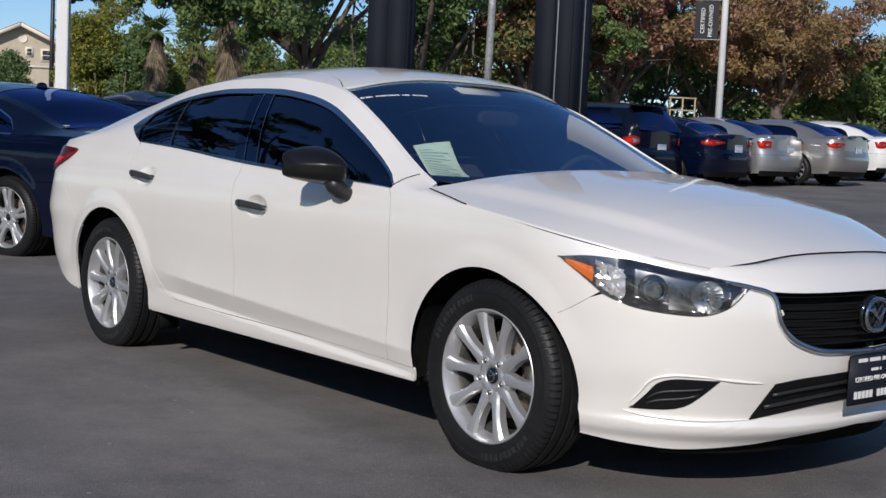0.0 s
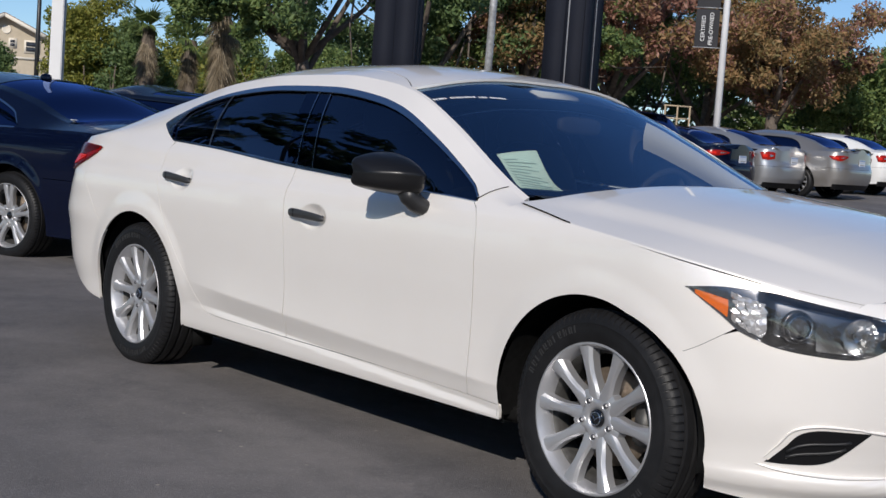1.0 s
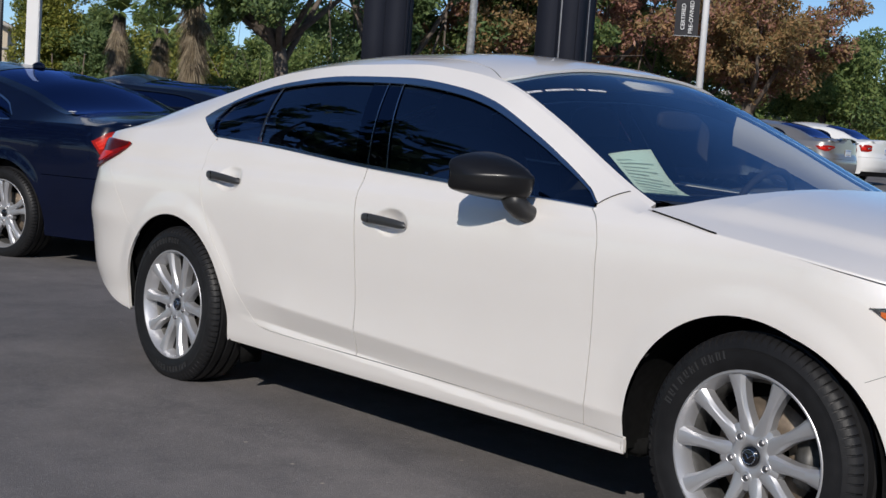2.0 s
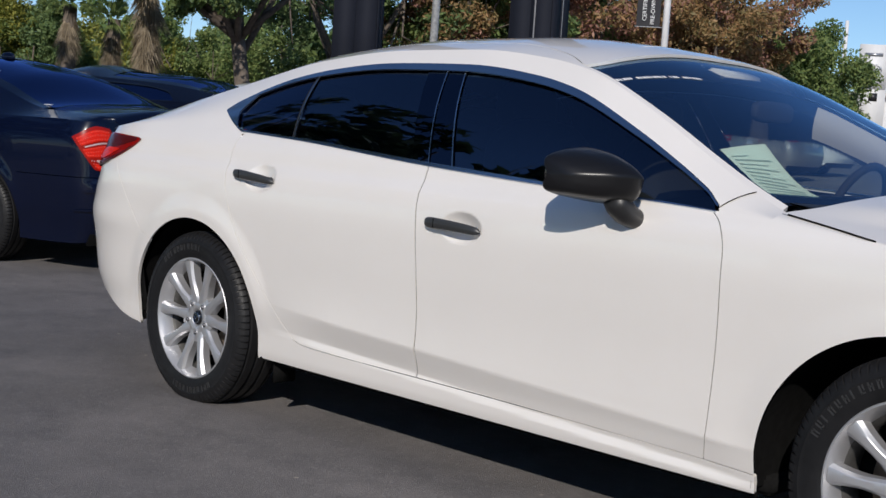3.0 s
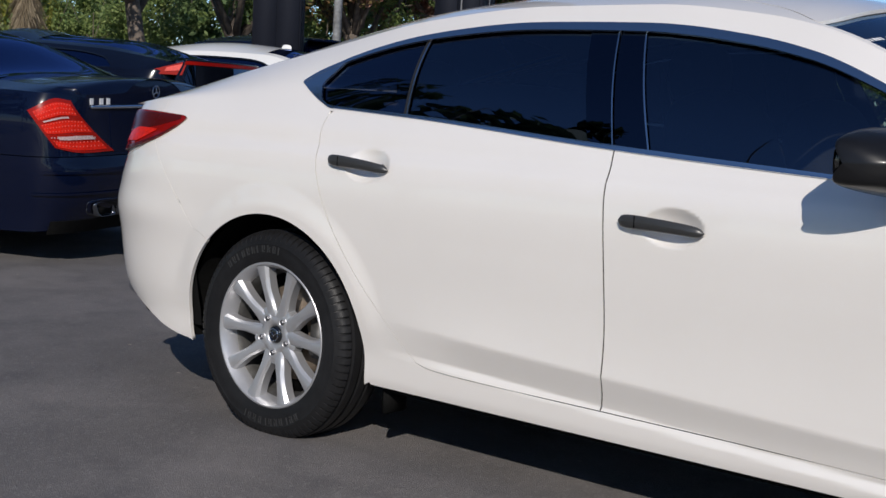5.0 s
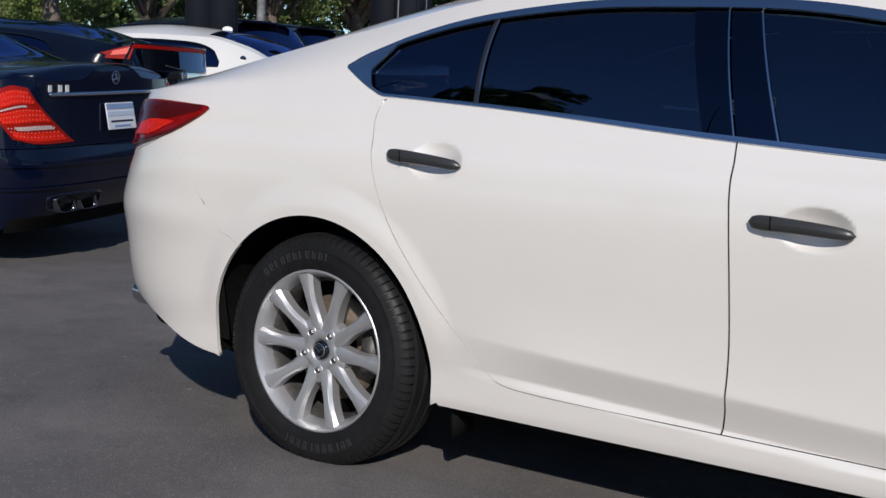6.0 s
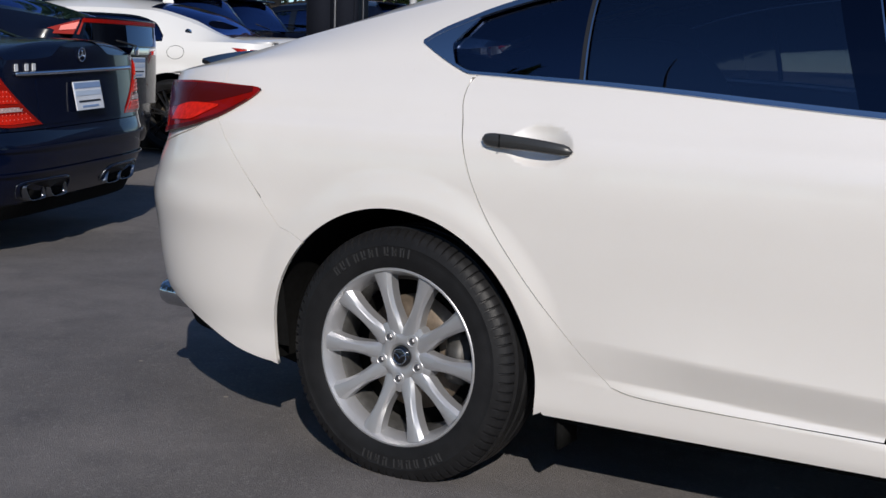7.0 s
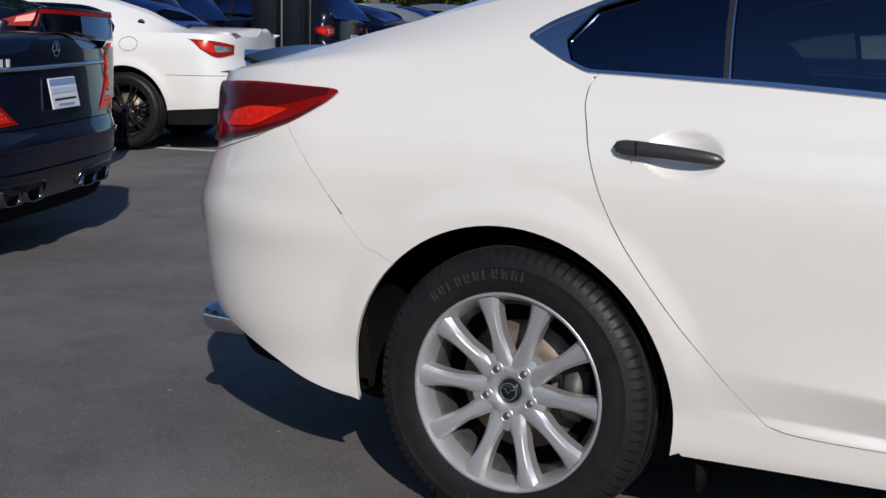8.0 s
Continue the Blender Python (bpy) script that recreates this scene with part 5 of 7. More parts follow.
# show plate at the front, with plain bars for name and number
px = mz.front(0.40) + 0.030
pl = box(0.006, 0.315, 0.165, (px, 0.0, 0.405), 0.003)
plate = part("show_plate", pl, PLATE_DARK, mazda, "dark dealer show plate")
for y0, y1, z, h in ((-0.11, 0.11, 0.468, 0.012), (-0.03, 0.03, 0.435, 0.009), (-0.125, 0.125, 0.355, 0.024)):
    n = max(2, int((y1 - y0) / (h * 0.9)))
    for i in range(n):
        w = (y1 - y0) / n
        if i % 7 != 5:
            part("plate_bar", box(0.002, w * 0.72, h, (px + 0.004, y0 + w * (i + 0.5), z), 0), WHITE_PRINT, plate, smooth=False)
letters("CERTIFIED PRE-OWNED", 0.0225, WHITE_PRINT, plate, pose(px + 0.0035, 0.0, 0.405, 90, 0, 90))

# wheels
for x, y, o in ((0, -0.799, -1), (WB, -0.799, -1), (0, 0.799, 1), (WB, 0.799, 1)):
    w = add_wheel(mazda, (x, y, 0.329), o, R=0.329, half=0.107, turn=3.0, sink=SINK)
    cap_emblem(w, -0.107 * 0.82 + 0.009)
    sidewall_marks(w, 0.331, -0.1075, ((135, 11), (-55, 11)) if x == 0 else ((161, 11), (-35, 11)))
# tail pipe
tp = lathe([(0.036, -0.02), (0.043, 0.0), (0.043, 0.16), (0.036, 0.16), (0.033, -0.01)], 28, "x", at=(-1.015, -0.60, 0.340))
part("tail_pipe", tp, CHROME, mazda, "chrome tail pipe")
# mud flap behind the sill
part("mud_flap", box(0.02, 0.10, 0.10, (0.425, -0.78, 0.20), 0.006), DARK_PART, mazda)

# cabin inside
dash = sheet(lambda u, v: Vector((2.52 - 0.55 * v - 0.10 * abs(1 - 2 * u) ** 2, 0.72 * (1 - 2 * u), 0.945 + 0.035 * math.sin(math.pi * v) - 0.10 * max(0, v - 0.85) / 0.15)), 20, 14, 0.02, (0, 0, 1))
part("dashboard", dash, INTERIOR, mazda)
def seat(x, y, width=0.50, front=True):
    sb = ball(0.27, width / 2, 0.10, (x + 0.10, y, 0.50), 3.5)
    s_ob = part("seat", sb, SEAT_CLOTH, mazda, "dark cloth seat")
    part("backrest", ball(0.10, width / 2, 0.34, (x - 0.26, y, 0.82), 3.5, turn=Matrix.Rotation(radians(-18), 4, "Y")), SEAT_CLOTH, s_ob)
    for dy in ((0,) if front else (-0.42, 0.42)):
        part("headrest", ball(0.055, 0.13, 0.09, (x - 0.40, y + dy, 1.19 if front else 1.12), 3.0), SEAT_CLOTH, s_ob)
seat(1.55, -0.38)
seat(1.55, 0.38)
seat(0.60, 0.0, 1.25, False)
sw = tube([(1.98 + 0.06 * math.sin(a), 0.38 + 0.18 * math.cos(a), 0.90 + 0.17 * math.sin(a)) for a in [2 * math.pi * k / 32 for k in range(33)]], 0.014, 8)
part("steering_wheel", sw, INTERIOR, mazda)
part("rear_view_mirror", ball(0.02, 0.12, 0.035, (1.86, 0, 1.22), 3.5), INTERIOR, mazda)
part("roof_console", box(0.10, 0.24, 0.020, (1.690, 0.01, 1.342), 0.008, None, Matrix.Rotation(radians(20), 4, "Y")), LINING, mazda, "pale console under the roof lining")
part("parcel_shelf", sheet(lambda u, v: Vector((-0.5 + 0.55 * v, 0.6 * (1 - 2 * u), 1.02)), 4, 4, 0.02, (0, 0, 1)), INTERIOR, mazda)
part("cabin_floor", box(2.6, 1.3, 0.03, (1.2, 0, 0.34), 0), INTERIOR, mazda)


def on_screen(net, lift):
    return lambda u, v: (lambda q: mz.roof(q.x, q.y, lift(u, v)))(net(u, v))
paper = coons(line((2.335, 0.945), (2.41, 0.80), (2.452, 0.715)), line((2.10, 0.90), (2.155, 0.70)), line((2.335, 0.945), (2.10, 0.90)), line((2.452, 0.715), (2.385, 0.755), (2.32, 0.755), (2.155, 0.70)))
sheet_ob = part("window_notice", sheet(on_screen(paper, lambda u, v: -0.024 - 0.020 * math.sin(math.pi * v) * u), 14, 16, 0.0, (1, -0.5, 1)), PAPER, mazda, "pale green printed notice behind the windscreen")
for k in range(11):
    v0 = 0.16 + 0.068 * k
    wide = (0.9, 0.75, 0.85, 0.6, 0.9, 0.8, 0.55, 0.85, 0.7, 0.9, 0.4)[k]
    part("printed_bar", sheet(on_screen(sub(paper, 0.08, 0.08 + 0.84 * wide, v0, v0 + (0.015 if k % 3 else 0.020)), lambda u, v, v0=v0: -0.0215 - 0.020 * math.sin(math.pi * v0) * (0.08 + 0.84 * wide * u)), 6, 1, 0, (1, -0.5, 1)), PRINT, sheet_ob)
for k in range(26):
    if k in (5, 15, 19):
        continue
    t = k / 26
    x0, q0, dq = 1.705 + 0.126 * t, 0.955 - 0.400 * t, (0.011, 0.008, 0.012)[k % 3]
    f = coons(line((x0 + 0.013, q0), (x0 + 0.017, q0 - dq)), line((x0, q0), (x0 + 0.004, q0 - dq)), line((x0 + 0.013, q0), (x0, q0)), line((x0 + 0.017, q0 - dq), (x0 + 0.004, q0 - dq)))
    part("banner_bar", sheet(on_screen(f, lambda u, v: -0.0105), 1, 1, 0, (1, 0, 1)), WHITE_PRINT, mazda)

# ---- other cars ----
def car_form(wb, ro, fo, W, H, belt, deck, bonnet, rw0, rw1, ws1, ws0, nr=2.8, rail=0.11, tail_in=0.05, rear_shape=None, crown=2.4, roof_w=0.70, corner=0.47):
    """A car by its few main sizes; rw0, rw1: foot and head of the rear window; ws1, ws0: head and foot of the windscreen."""
    xr, xf = -ro, wb + fo
    rear = rear_shape or curve((0.20, xr + 0.16), (0.34, xr + 0.06), (0.45, xr + 0.01), (0.60, xr), (0.70, xr + 0.02), (0.78, xr + tail_in), (0.95, xr + tail_in), (deck, xr + tail_in))
    mid = (rw1 + ws1) / 2
    return CarForm(
        W, curve((0.10, 0.93), (0.22, 0.95), (0.32, 0.96), (0.45, 0.985), (0.65, 1.0), (belt - 0.12, 0.995), (belt - 0.03, 0.975), (belt + 0.03, 0.945), (belt + 0.12, 0.90), (belt + 0.3, 0.85)),
        curve((0.10, xf - 0.14), (0.25, xf - 0.02), (0.5, xf), (0.65, xf - 0.03), (0.8, xf - 0.15)), rear,
        curve((xr, min(belt + 0.01, deck - 0.02)), (xr + 0.5, min(belt + 0.035, deck - 0.02)), (0.2, belt + 0.03), (mid, belt), (ws0, belt - 0.04), (xf - 0.4, bonnet - 0.12), (xf, bonnet - 0.22)),
        curve((xr, deck - 0.01), (rw0, deck), ((rw0 + rw1) / 2, (deck + H) / 2 + 0.045), (rw1, H - 0.045), (mid, H), (ws1, H - 0.06), ((ws0 + ws1) / 2, (H + bonnet) / 2 + 0.02), (ws0, bonnet + 0.005), (ws0 + 0.2, bonnet - 0.05)),
        curve((xr, deck - 0.06), (rw0 - 0.05, deck - 0.03), ((rw0 + rw1) / 2, (deck + H) / 2 - rail * 0.45), (rw1, H - 0.045 - rail * 0.75), (mid, H - rail), (ws1, H - 0.06 - rail * 0.8), ((ws0 + ws1) / 2, (H + bonnet) / 2 - rail * 0.8), (ws0 - 0.12, bonnet - 0.04), (ws0 + 0.1, bonnet - 0.12)),
        curve((xr, W * 0.80), (rw0, W * (roof_w + 0.06)), (rw1, W * roof_w), (mid, W * (roof_w - 0.01)), (ws1, W * (roof_w + 0.01)), (ws0, W * 0.86)),
        wb + 0.15, -(ro - corner), 2.3, nr,
        curve((ws0 - 0.3, bonnet + 0.01), (ws0, bonnet), (wb + 0.2, bonnet - 0.05), (xf - 0.2, bonnet - 0.14), (xf, bonnet - 0.2)),
        curve((xr, deck - 0.005), (xr + 0.12, deck), (rw0, deck + 0.005)),
        ((0.0, 0.34, 0.42, 0.012), (wb, 0.34, 0.42, 0.012)), None, crown)


def put(car, F, name, net2, nu, nv, mat, out=0.0, flange=0.012, label="", sides=(1, -1), outward=(0, -1, 0), parent=None):
    """Lay a panel on both flanks of a car (1: left, -1: right)."""
    made = []
    for s in sides:
        o = Vector((outward[0], -s * abs(outward[1]) * -1, outward[2]))
        f = F.net(net2, out, s > 0)
        made.append(part(name, sheet(f, nu, nv, flange, o), mat, parent or car, label))
    return made


def build_car(name, label, F, wb, paint, place, turn, R=0.335, arch=0.40, x_b=1.2, x_f=None, dlo_ends=(0.0, 2.1), dlo_top=0.86, rw=(-0.5, 0.1), ws=(1.6, 2.4), glass_mat=None,
              sill=0.22, rear_low=0.30, group="parked cars", wheel_args=None, lid=True, chrome=None, spl=True, divider=None):
    """A parked car with its panels, windows and wheels; returns the thing. Local: x ahead, rear axle at 0."""
    car = empty(name, label, "car", group)
    glass_mat = glass_mat or CAR_GLASS
    x_f = x_f or wb - 0.60
    zc = R
    ar, af = arc(0, zc, arch, 180, 0), arc(wb, zc, arch, 180, 0)
    def sh(x0, x1, n=14):
        return line(*[(x0 + (x1 - x0) * i / n, F.shoulder(x0 + (x1 - x0) * i / n)) for i in range(n + 1)], round_=False)
    SS_, SE_ = F.ss, F.se
    g = 0.0025
    def seg(x, z0, z1):
        return line((x, z0), (x, z1), round_=False)
    # over the arches
    put(car, F, "rear_quarter", coons(ar, sh(-arch, arch), seg(-arch, zc, F.shoulder(-arch)), seg(arch, zc, F.shoulder(arch))), 30, 16, paint)
    put(car, F, "front_wing", coons(af, sh(wb - arch, wb + arch), seg(wb - arch, zc, F.shoulder(wb - arch)), seg(wb + arch, zc, F.shoulder(wb + arch))), 30, 16, paint)
    # doors and sill
    put(car, F, "rear_door", coons(line((arch + g, sill + 0.1), (x_b - g, sill + 0.1)), sh(arch + g, x_b - g), seg(arch + g, sill + 0.1, F.shoulder(arch)), seg(x_b - g, sill + 0.1, F.shoulder(x_b))), 20, 16, paint)
    put(car, F, "front_door", coons(line((x_b + g, sill + 0.1), (x_f - g, sill + 0.1)), sh(x_b + g, x_f - g), seg(x_b + g, sill + 0.1, F.shoulder(x_b)), seg(x_f - g, sill + 0.1, F.shoulder(x_f))), 20, 16, paint)
    put(car, F, "wing_rear", coons(line((x_f + g, sill + 0.1), (wb - arch, sill + 0.1)), sh(x_f + g, wb - arch), seg(x_f + g, sill + 0.1, F.shoulder(x_f)), seg(wb - arch, sill + 0.1, F.shoulder(wb - arch))), 8, 16, paint)
    put(car, F, "sill", coons(line((arch, sill), (wb - arch, sill)), line((arch, sill + 0.097), (wb - arch, sill + 0.097)), seg(arch, sill, sill + 0.097), seg(wb - arch, sill, sill + 0.097)), 20, 4, paint, flange=0.03)
    # tail: bumper and upper quarter
    bump_top = 0.66
    put(car, F, "rear_bumper", coons(line((SS_, rear_low), (-arch - 0.35, rear_low - 0.03), (-arch, max(sill + 0.02, rear_low - 0.05))), line((SS_, bump_top), (-arch, bump_top), round_=False), line((SS_, rear_low), (SS_, bump_top)), seg(-arch, max(sill + 0.02, rear_low - 0.05), bump_top)), 46, 14, paint, outward=(-1, -1, 0), flange=0.03)
    xr = F.rear(F.shoulder(F.rear(0.9))) + 0.004
    def tail_top(u):
        """Upper edge of the tail, from the middle to the arch, arched like the boot lid."""
        s_ = SS_ + (-arch - SS_) * u
        p = F.side(s_, F.shoulder(max(xr, -arch)) )
        ye = F.edge(max(p.x, xr))[0]
        q = min(abs(p.y) / max(ye, 0.01), 1.0)
        return Vector((s_, F.cap(max(p.x, xr), q, F.deck).z if p.x < F.sa else F.shoulder(p.x)))
    t0, t1 = tail_top(0), tail_top(1)
    tail_net = coons(line((SS_, bump_top + 0.005), (-arch, bump_top + 0.005), round_=False), tail_top, line((SS_, bump_top + 0.005), tuple(t0)), line((-arch, bump_top + 0.005), tuple(t1)))
    put(car, F, "tail_panel", tail_net, 46, 12, paint, outward=(-1, -1, 0))
    put(car, F, "front_bumper", coons(line((wb + arch, sill), (SE_, sill)), line((wb + arch, F.shoulder(wb + arch)), (SE_, F.shoulder(F.front(0.7)))), seg(wb + arch, sill, F.shoulder(wb + arch)), line((SE_, sill), (SE_, F.shoulder(F.front(0.7))))), 30, 14, paint, outward=(1, -1, 0))
    # bonnet and boot lid
    xt = F.front(F.shoulder(F.front(0.7))) - 0.02
    part("bonnet", sheet(lambda u, v: F.cap(ws[1] - 0.1 + (xt - ws[1] + 0.1) * u, 1 - 2 * v, F.hood), 24, 24, 0, (0, 0, 1)), paint, car)
    if lid:
        part("boot_lid", sheet(lambda u, v: F.cap(xr + (rw[0] + 0.06 - xr) * u, 1 - 2 * v, F.deck), 16, 30, 0, (0, 0, 1)), paint, car)
    # cabin
    d0, d1 = dlo_ends
    span = d1 - d0
    top = curve((d0, 0.22), (d0 + span * 0.05, dlo_top * 0.72), (d0 + span * 0.2, dlo_top * 0.96), (d0 + span * 0.5, dlo_top), (d0 + span * 0.75, dlo_top * 0.96), (d0 + span * 0.92, dlo_top * 0.75), (d1, 0.15))
    x0, x1 = F.rear(F.shoulder(F.rear(0.9))) + 0.05, ws[1] - 0.02
    xs = [x0 + (d0 - 0.001 - x0) * i / 16 for i in range(17)] + [d0 + span * (0.5 - 0.5 * math.cos(math.pi * i / 40)) for i in range(41)] + [d1 + 0.001 + (x1 - d1) * i / 6 for i in range(7)]
    lowr = lambda x: max(top(x), 0.0) if d0 <= x <= d1 else 0.0
    def rail_f(u, v):
        x = xs[round(u * (len(xs) - 1))]
        return F.upper(x, lowr(x) + (1 - lowr(x)) * v)
    def glass_f(u, v):
        x = d0 + span * u
        return F.upper(x, 0.02 + (max(top(x), 0.05) - 0.02) * v, -0.010)
    def trim_f(u, v):
        x = d0 + span * (0.5 - 0.5 * math.cos(math.pi * u))
        return F.upper(x, top(x) - 0.05 * (1 - v), 0.003)
    def belt_f(u, v):
        return F.upper(d0 + span * u, -0.01 + 0.05 * v, 0.004)
    for s in (1, -1):
        m = mirrored if s > 0 else (lambda f: f)
        o = (0, s, 0.2)
        part("roof_rail", sheet(m(rail_f), len(xs) - 1, 8, 0, o), paint, car)
        part("side_glass", sheet(m(glass_f), 30, 8, 0, o), glass_mat, car)
        part("window_trim", sheet(m(trim_f), 40, 2, 0.004, o), chrome or GLOSS_BLACK, car)
        part("belt_trim", sheet(m(belt_f), 30, 1, 0.004, o), chrome or GLOSS_BLACK, car)
        part("door_pillar", sheet(m(lambda u, v: F.upper(x_b - 0.06 + 0.12 * u, 0.02 + (top(x_b) - 0.03) * v, -0.004)), 2, 6, 0, o), GLOSS_BLACK, car)
        if divider:
            part("window_divider", sheet(m(lambda u, v: F.upper(divider - 0.015 + 0.03 * u, 0.02 + (top(divider) - 0.03) * v, -0.004)), 2, 6, 0, o), GLOSS_BLACK, car)
    if paint is not None:
        part("roof", sheet(lambda u, v: F.roof(rw[1] + (ws[0] - rw[1]) * v, 1 - 2 * u), 24, 20, 0, (0, 0, 1)), paint, car)
        for s in (1, -1):
            part("pillar", sheet(lambda u, v: F.roof(rw[0] + (rw[1] - rw[0]) * u, s * (0.88 + 0.12 * v)), 16, 3, 0, (0, 0, 1)), paint, car)
            part("pillar", sheet(lambda u, v: F.roof(ws[1] + (ws[0] - ws[1]) * u, s * (0.92 + 0.08 * v)), 16, 3, 0, (0, 0, 1)), paint, car)
    part("rear_window", sheet(lambda u, v: F.roof(rw[0] + (rw[1] - rw[0]) * v, (1 - 2 * u) * 0.89, -0.004), 20, 16, 0, (-1, 0, 1)), glass_mat, car, "dark tinted rear window")
    part("windscreen", sheet(lambda u, v: F.roof(ws[1] + (ws[0] - ws[1]) * v, (1 - 2 * u) * 0.93, -0.004), 20, 12, 0, (1, 0, 1)), glass_mat, car)
    # dark inside, floor and wheel houses
    inside = box(max(1.0, ws[1] - rw[0] - 0.5), F.width * 1.55, 0.45, ((ws[1] + rw[0]) / 2, 0, 0.70), 0.05)
    part("cabin", inside, INTERIOR, car)
    under = box(wb - 2 * arch, F.width * 1.8, 0.20, (wb / 2, 0, 0.32), 0.02)
    box(wb + 1.2, F.width * 1.05, 0.45, (wb / 2, 0, 0.45), 0.05, under)
    part("underbody", under, DARK_PART, car)
    for cx in (0, wb):
        for s in (-1, 1):
            lb = sheet(lambda u, v: Vector((cx + (arch + 0.01) * math.cos(math.pi * (1.05 - 1.1 * u)), s * (F.width * 0.955 - 0.36 * v), zc + (arch + 0.01) * math.sin(math.pi * (1.05 - 1.1 * u)))), 20, 2, 0, None)
            sheet(lambda u, v: Vector((cx + (arch + 0.01) * v * math.cos(math.pi * (1.05 - 1.1 * u)), s * (F.width * 0.955 - 0.36), zc + (arch + 0.01) * v * math.sin(math.pi * (1.05 - 1.1 * u)))), 20, 2, 0, None, lb)
            bmesh.ops.remove_doubles(lb, verts=lb.verts, dist=0.001)
            part("wheel_housing", lb, DARK_PART, car)
    for x in (0, wb):
        for s in (-1, 1):
            add_wheel(car, (x, s * (F.width - 0.125), R - 0.002), s, R=R, **(wheel_args or {}))
    # handles
    for xh in (arch + 0.10, x_b + 0.12):
        for s in (-1, 1):
            zz = F.shoulder(xh) - 0.13
            part("door_handle", ball(0.10, 0.014, 0.016, (xh + 0.06, s * (F.half(xh, zz) + 0.018), zz), 3), chrome or paint, car)
    # mirrors
    for s in (-1, 1):
        part("wing_mirror", ball(0.08, 0.11, 0.065, (ws[1] - 0.45, s * (F.width + 0.10), F.shoulder(ws[1]) + 0.09), 3), paint, car)
        part("mirror_foot", box(0.05, 0.10, 0.04, (ws[1] - 0.43, s * (F.width - 0.02), F.shoulder(ws[1]) + 0.04), 0.01), PLASTIC, car)
    car.matrix_basis = pose(place[0], place[1], rise(place[0], place[1]), 0, 0, turn)
    return car


def tk(F, k, z):
    """Round the tail: k from 0 (corner begins) to 1 (middle)."""
    return (F.sa - (F.sa - F.ss) * k, z)


def tail_lamp(car, F, low, up, mat, out=0.006, label="", name="tail_light", inner=()):
    net = coons(line(*low), line(*up), line(low[0], up[0]), line(low[-1], up[-1]))
    for s in (1, -1):
        o = Vector((-1, s, 0))
        lamp = part(name, sheet(F.net(net, out, s > 0), 20, 10, 0.012, o), mat, car, label)
        for nm, (u0, u1, v0, v1), mm in inner:
            part(nm, sheet(F.net(sub(net, u0, u1, v0, v1), out + 0.003, s > 0), 12, 4, 0.003, o), mm, lamp)


def band(car, F, name, k0, k1, z0, z1, mat, out=0.004, label="", sides=(1, -1), parent=None):
    """A strip round the tail between two heights."""
    made = []
    for s in sides:
        net = lambda u, v: Vector(tk(F, k0 + (k1 - k0) * u, z0 + (z1 - z0) * v))
        made.append(part(name, sheet(F.net(net, out, s > 0), 14, 4, 0.006, Vector((-1, s * 0.3, 0))), mat, parent or car, label))
    return made


def number_plate(car, F, z, y=0.0, out=0.012, lean=0.0):
    x = F.rear(z) - out
    p = part("number_plate", box(0.006, 0.305, 0.155, (0, 0, 0), 0.002), PLATE_WHITE, car, "pale dealer plate with printed bars", sharp=30)
    p.matrix_basis = pose(x, y, z, 0, lean, 0)
    bars = (("plate_band", 0.29, 0.030, 0.056, PLATE_BLUE), ("plate_bar", 0.24, 0.010, -0.030, PLATE_DARK), ("plate_bar", 0.18, 0.012, -0.058, PLATE_BLUE), ("plate_swoosh", 0.29, 0.026, 0.014, PLATE_PALE))
    for nm, w, h, dz, mm in bars:
        b = part(nm, box(0.002, w, h, (-0.0042, 0, dz), 0), mm, p, smooth=False)
    return p


TURN = 199.0
def stall(cx, cy, rear, turn=TURN):
    """Rear axle place of a car whose tail middle is at cx, cy."""
    a = radians(turn)
    return (cx + math.cos(a) * rear, cy + math.sin(a) * rear)


# long black saloon beside the white one
BZ = car_form(3.165, 1.17, 0.90, 0.935, 1.47, 1.00, 1.115, 1.02, -0.42, 0.55, 1.95, 2.80, nr=3.3, rail=0.12, tail_in=0.02, corner=0.40,
              rear_shape=curve((0.20, -1.02), (0.30, -1.09), (0.42, -1.15), (0.58, -1.17), (0.64, -1.15), (0.72, -1.135), (0.95, -1.115), (1.06, -1.11), (1.12, -1.09)))
black_car = build_car("black_saloon", "long glossy blue-black saloon with chrome trim and red tail lights, parked", BZ, 3.165, BLACK_PAINT, stall(-3.58, 1.58, 1.17, 198), 198, R=0.345, arch=0.405, x_b=1.30,
                      dlo_ends=(-0.02, 2.40), rw=(-0.42, 0.55), ws=(1.95, 2.80), chrome=SATIN_CHROME, divider=0.42, sill=0.20, rear_low=0.25,
                      wheel_args=dict(rim_r=0.250, half=0.125, spokes=10, pair=9.0, spoke_w=(0.045, 0.035, 0.050)))
black_car.matrix_basis = black_car.matrix_basis @ pose(0, 0, 0, -1.7, 0, 0)
tail_lamp(black_car, BZ, [tk(BZ, 0.34, 0.715), tk(BZ, 0.55, 0.686), tk(BZ, 0.80, 0.690)], [tk(BZ, 0.085, 0.925), tk(BZ, 0.30, 0.995), tk(BZ, 0.47, 0.985)], RED_LENS, 0.008, "large slanted red tail light with bright rows",
          inner=(("lamp_field", (0.06, 0.95, 0.38, 0.60), BRIGHT_RED), ("reversing_lamp", (0.24, 0.90, 0.245, 0.315), LAMP_SILVER), ("lamp_field", (0.08, 0.93, 0.70, 0.93), BRIGHT_RED), ("lamp_field", (0.10, 0.94, 0.05, 0.20), BRIGHT_RED), ("side_lamp", (0.16, 0.72, 0.635, 0.665), LAMP_SILVER)))
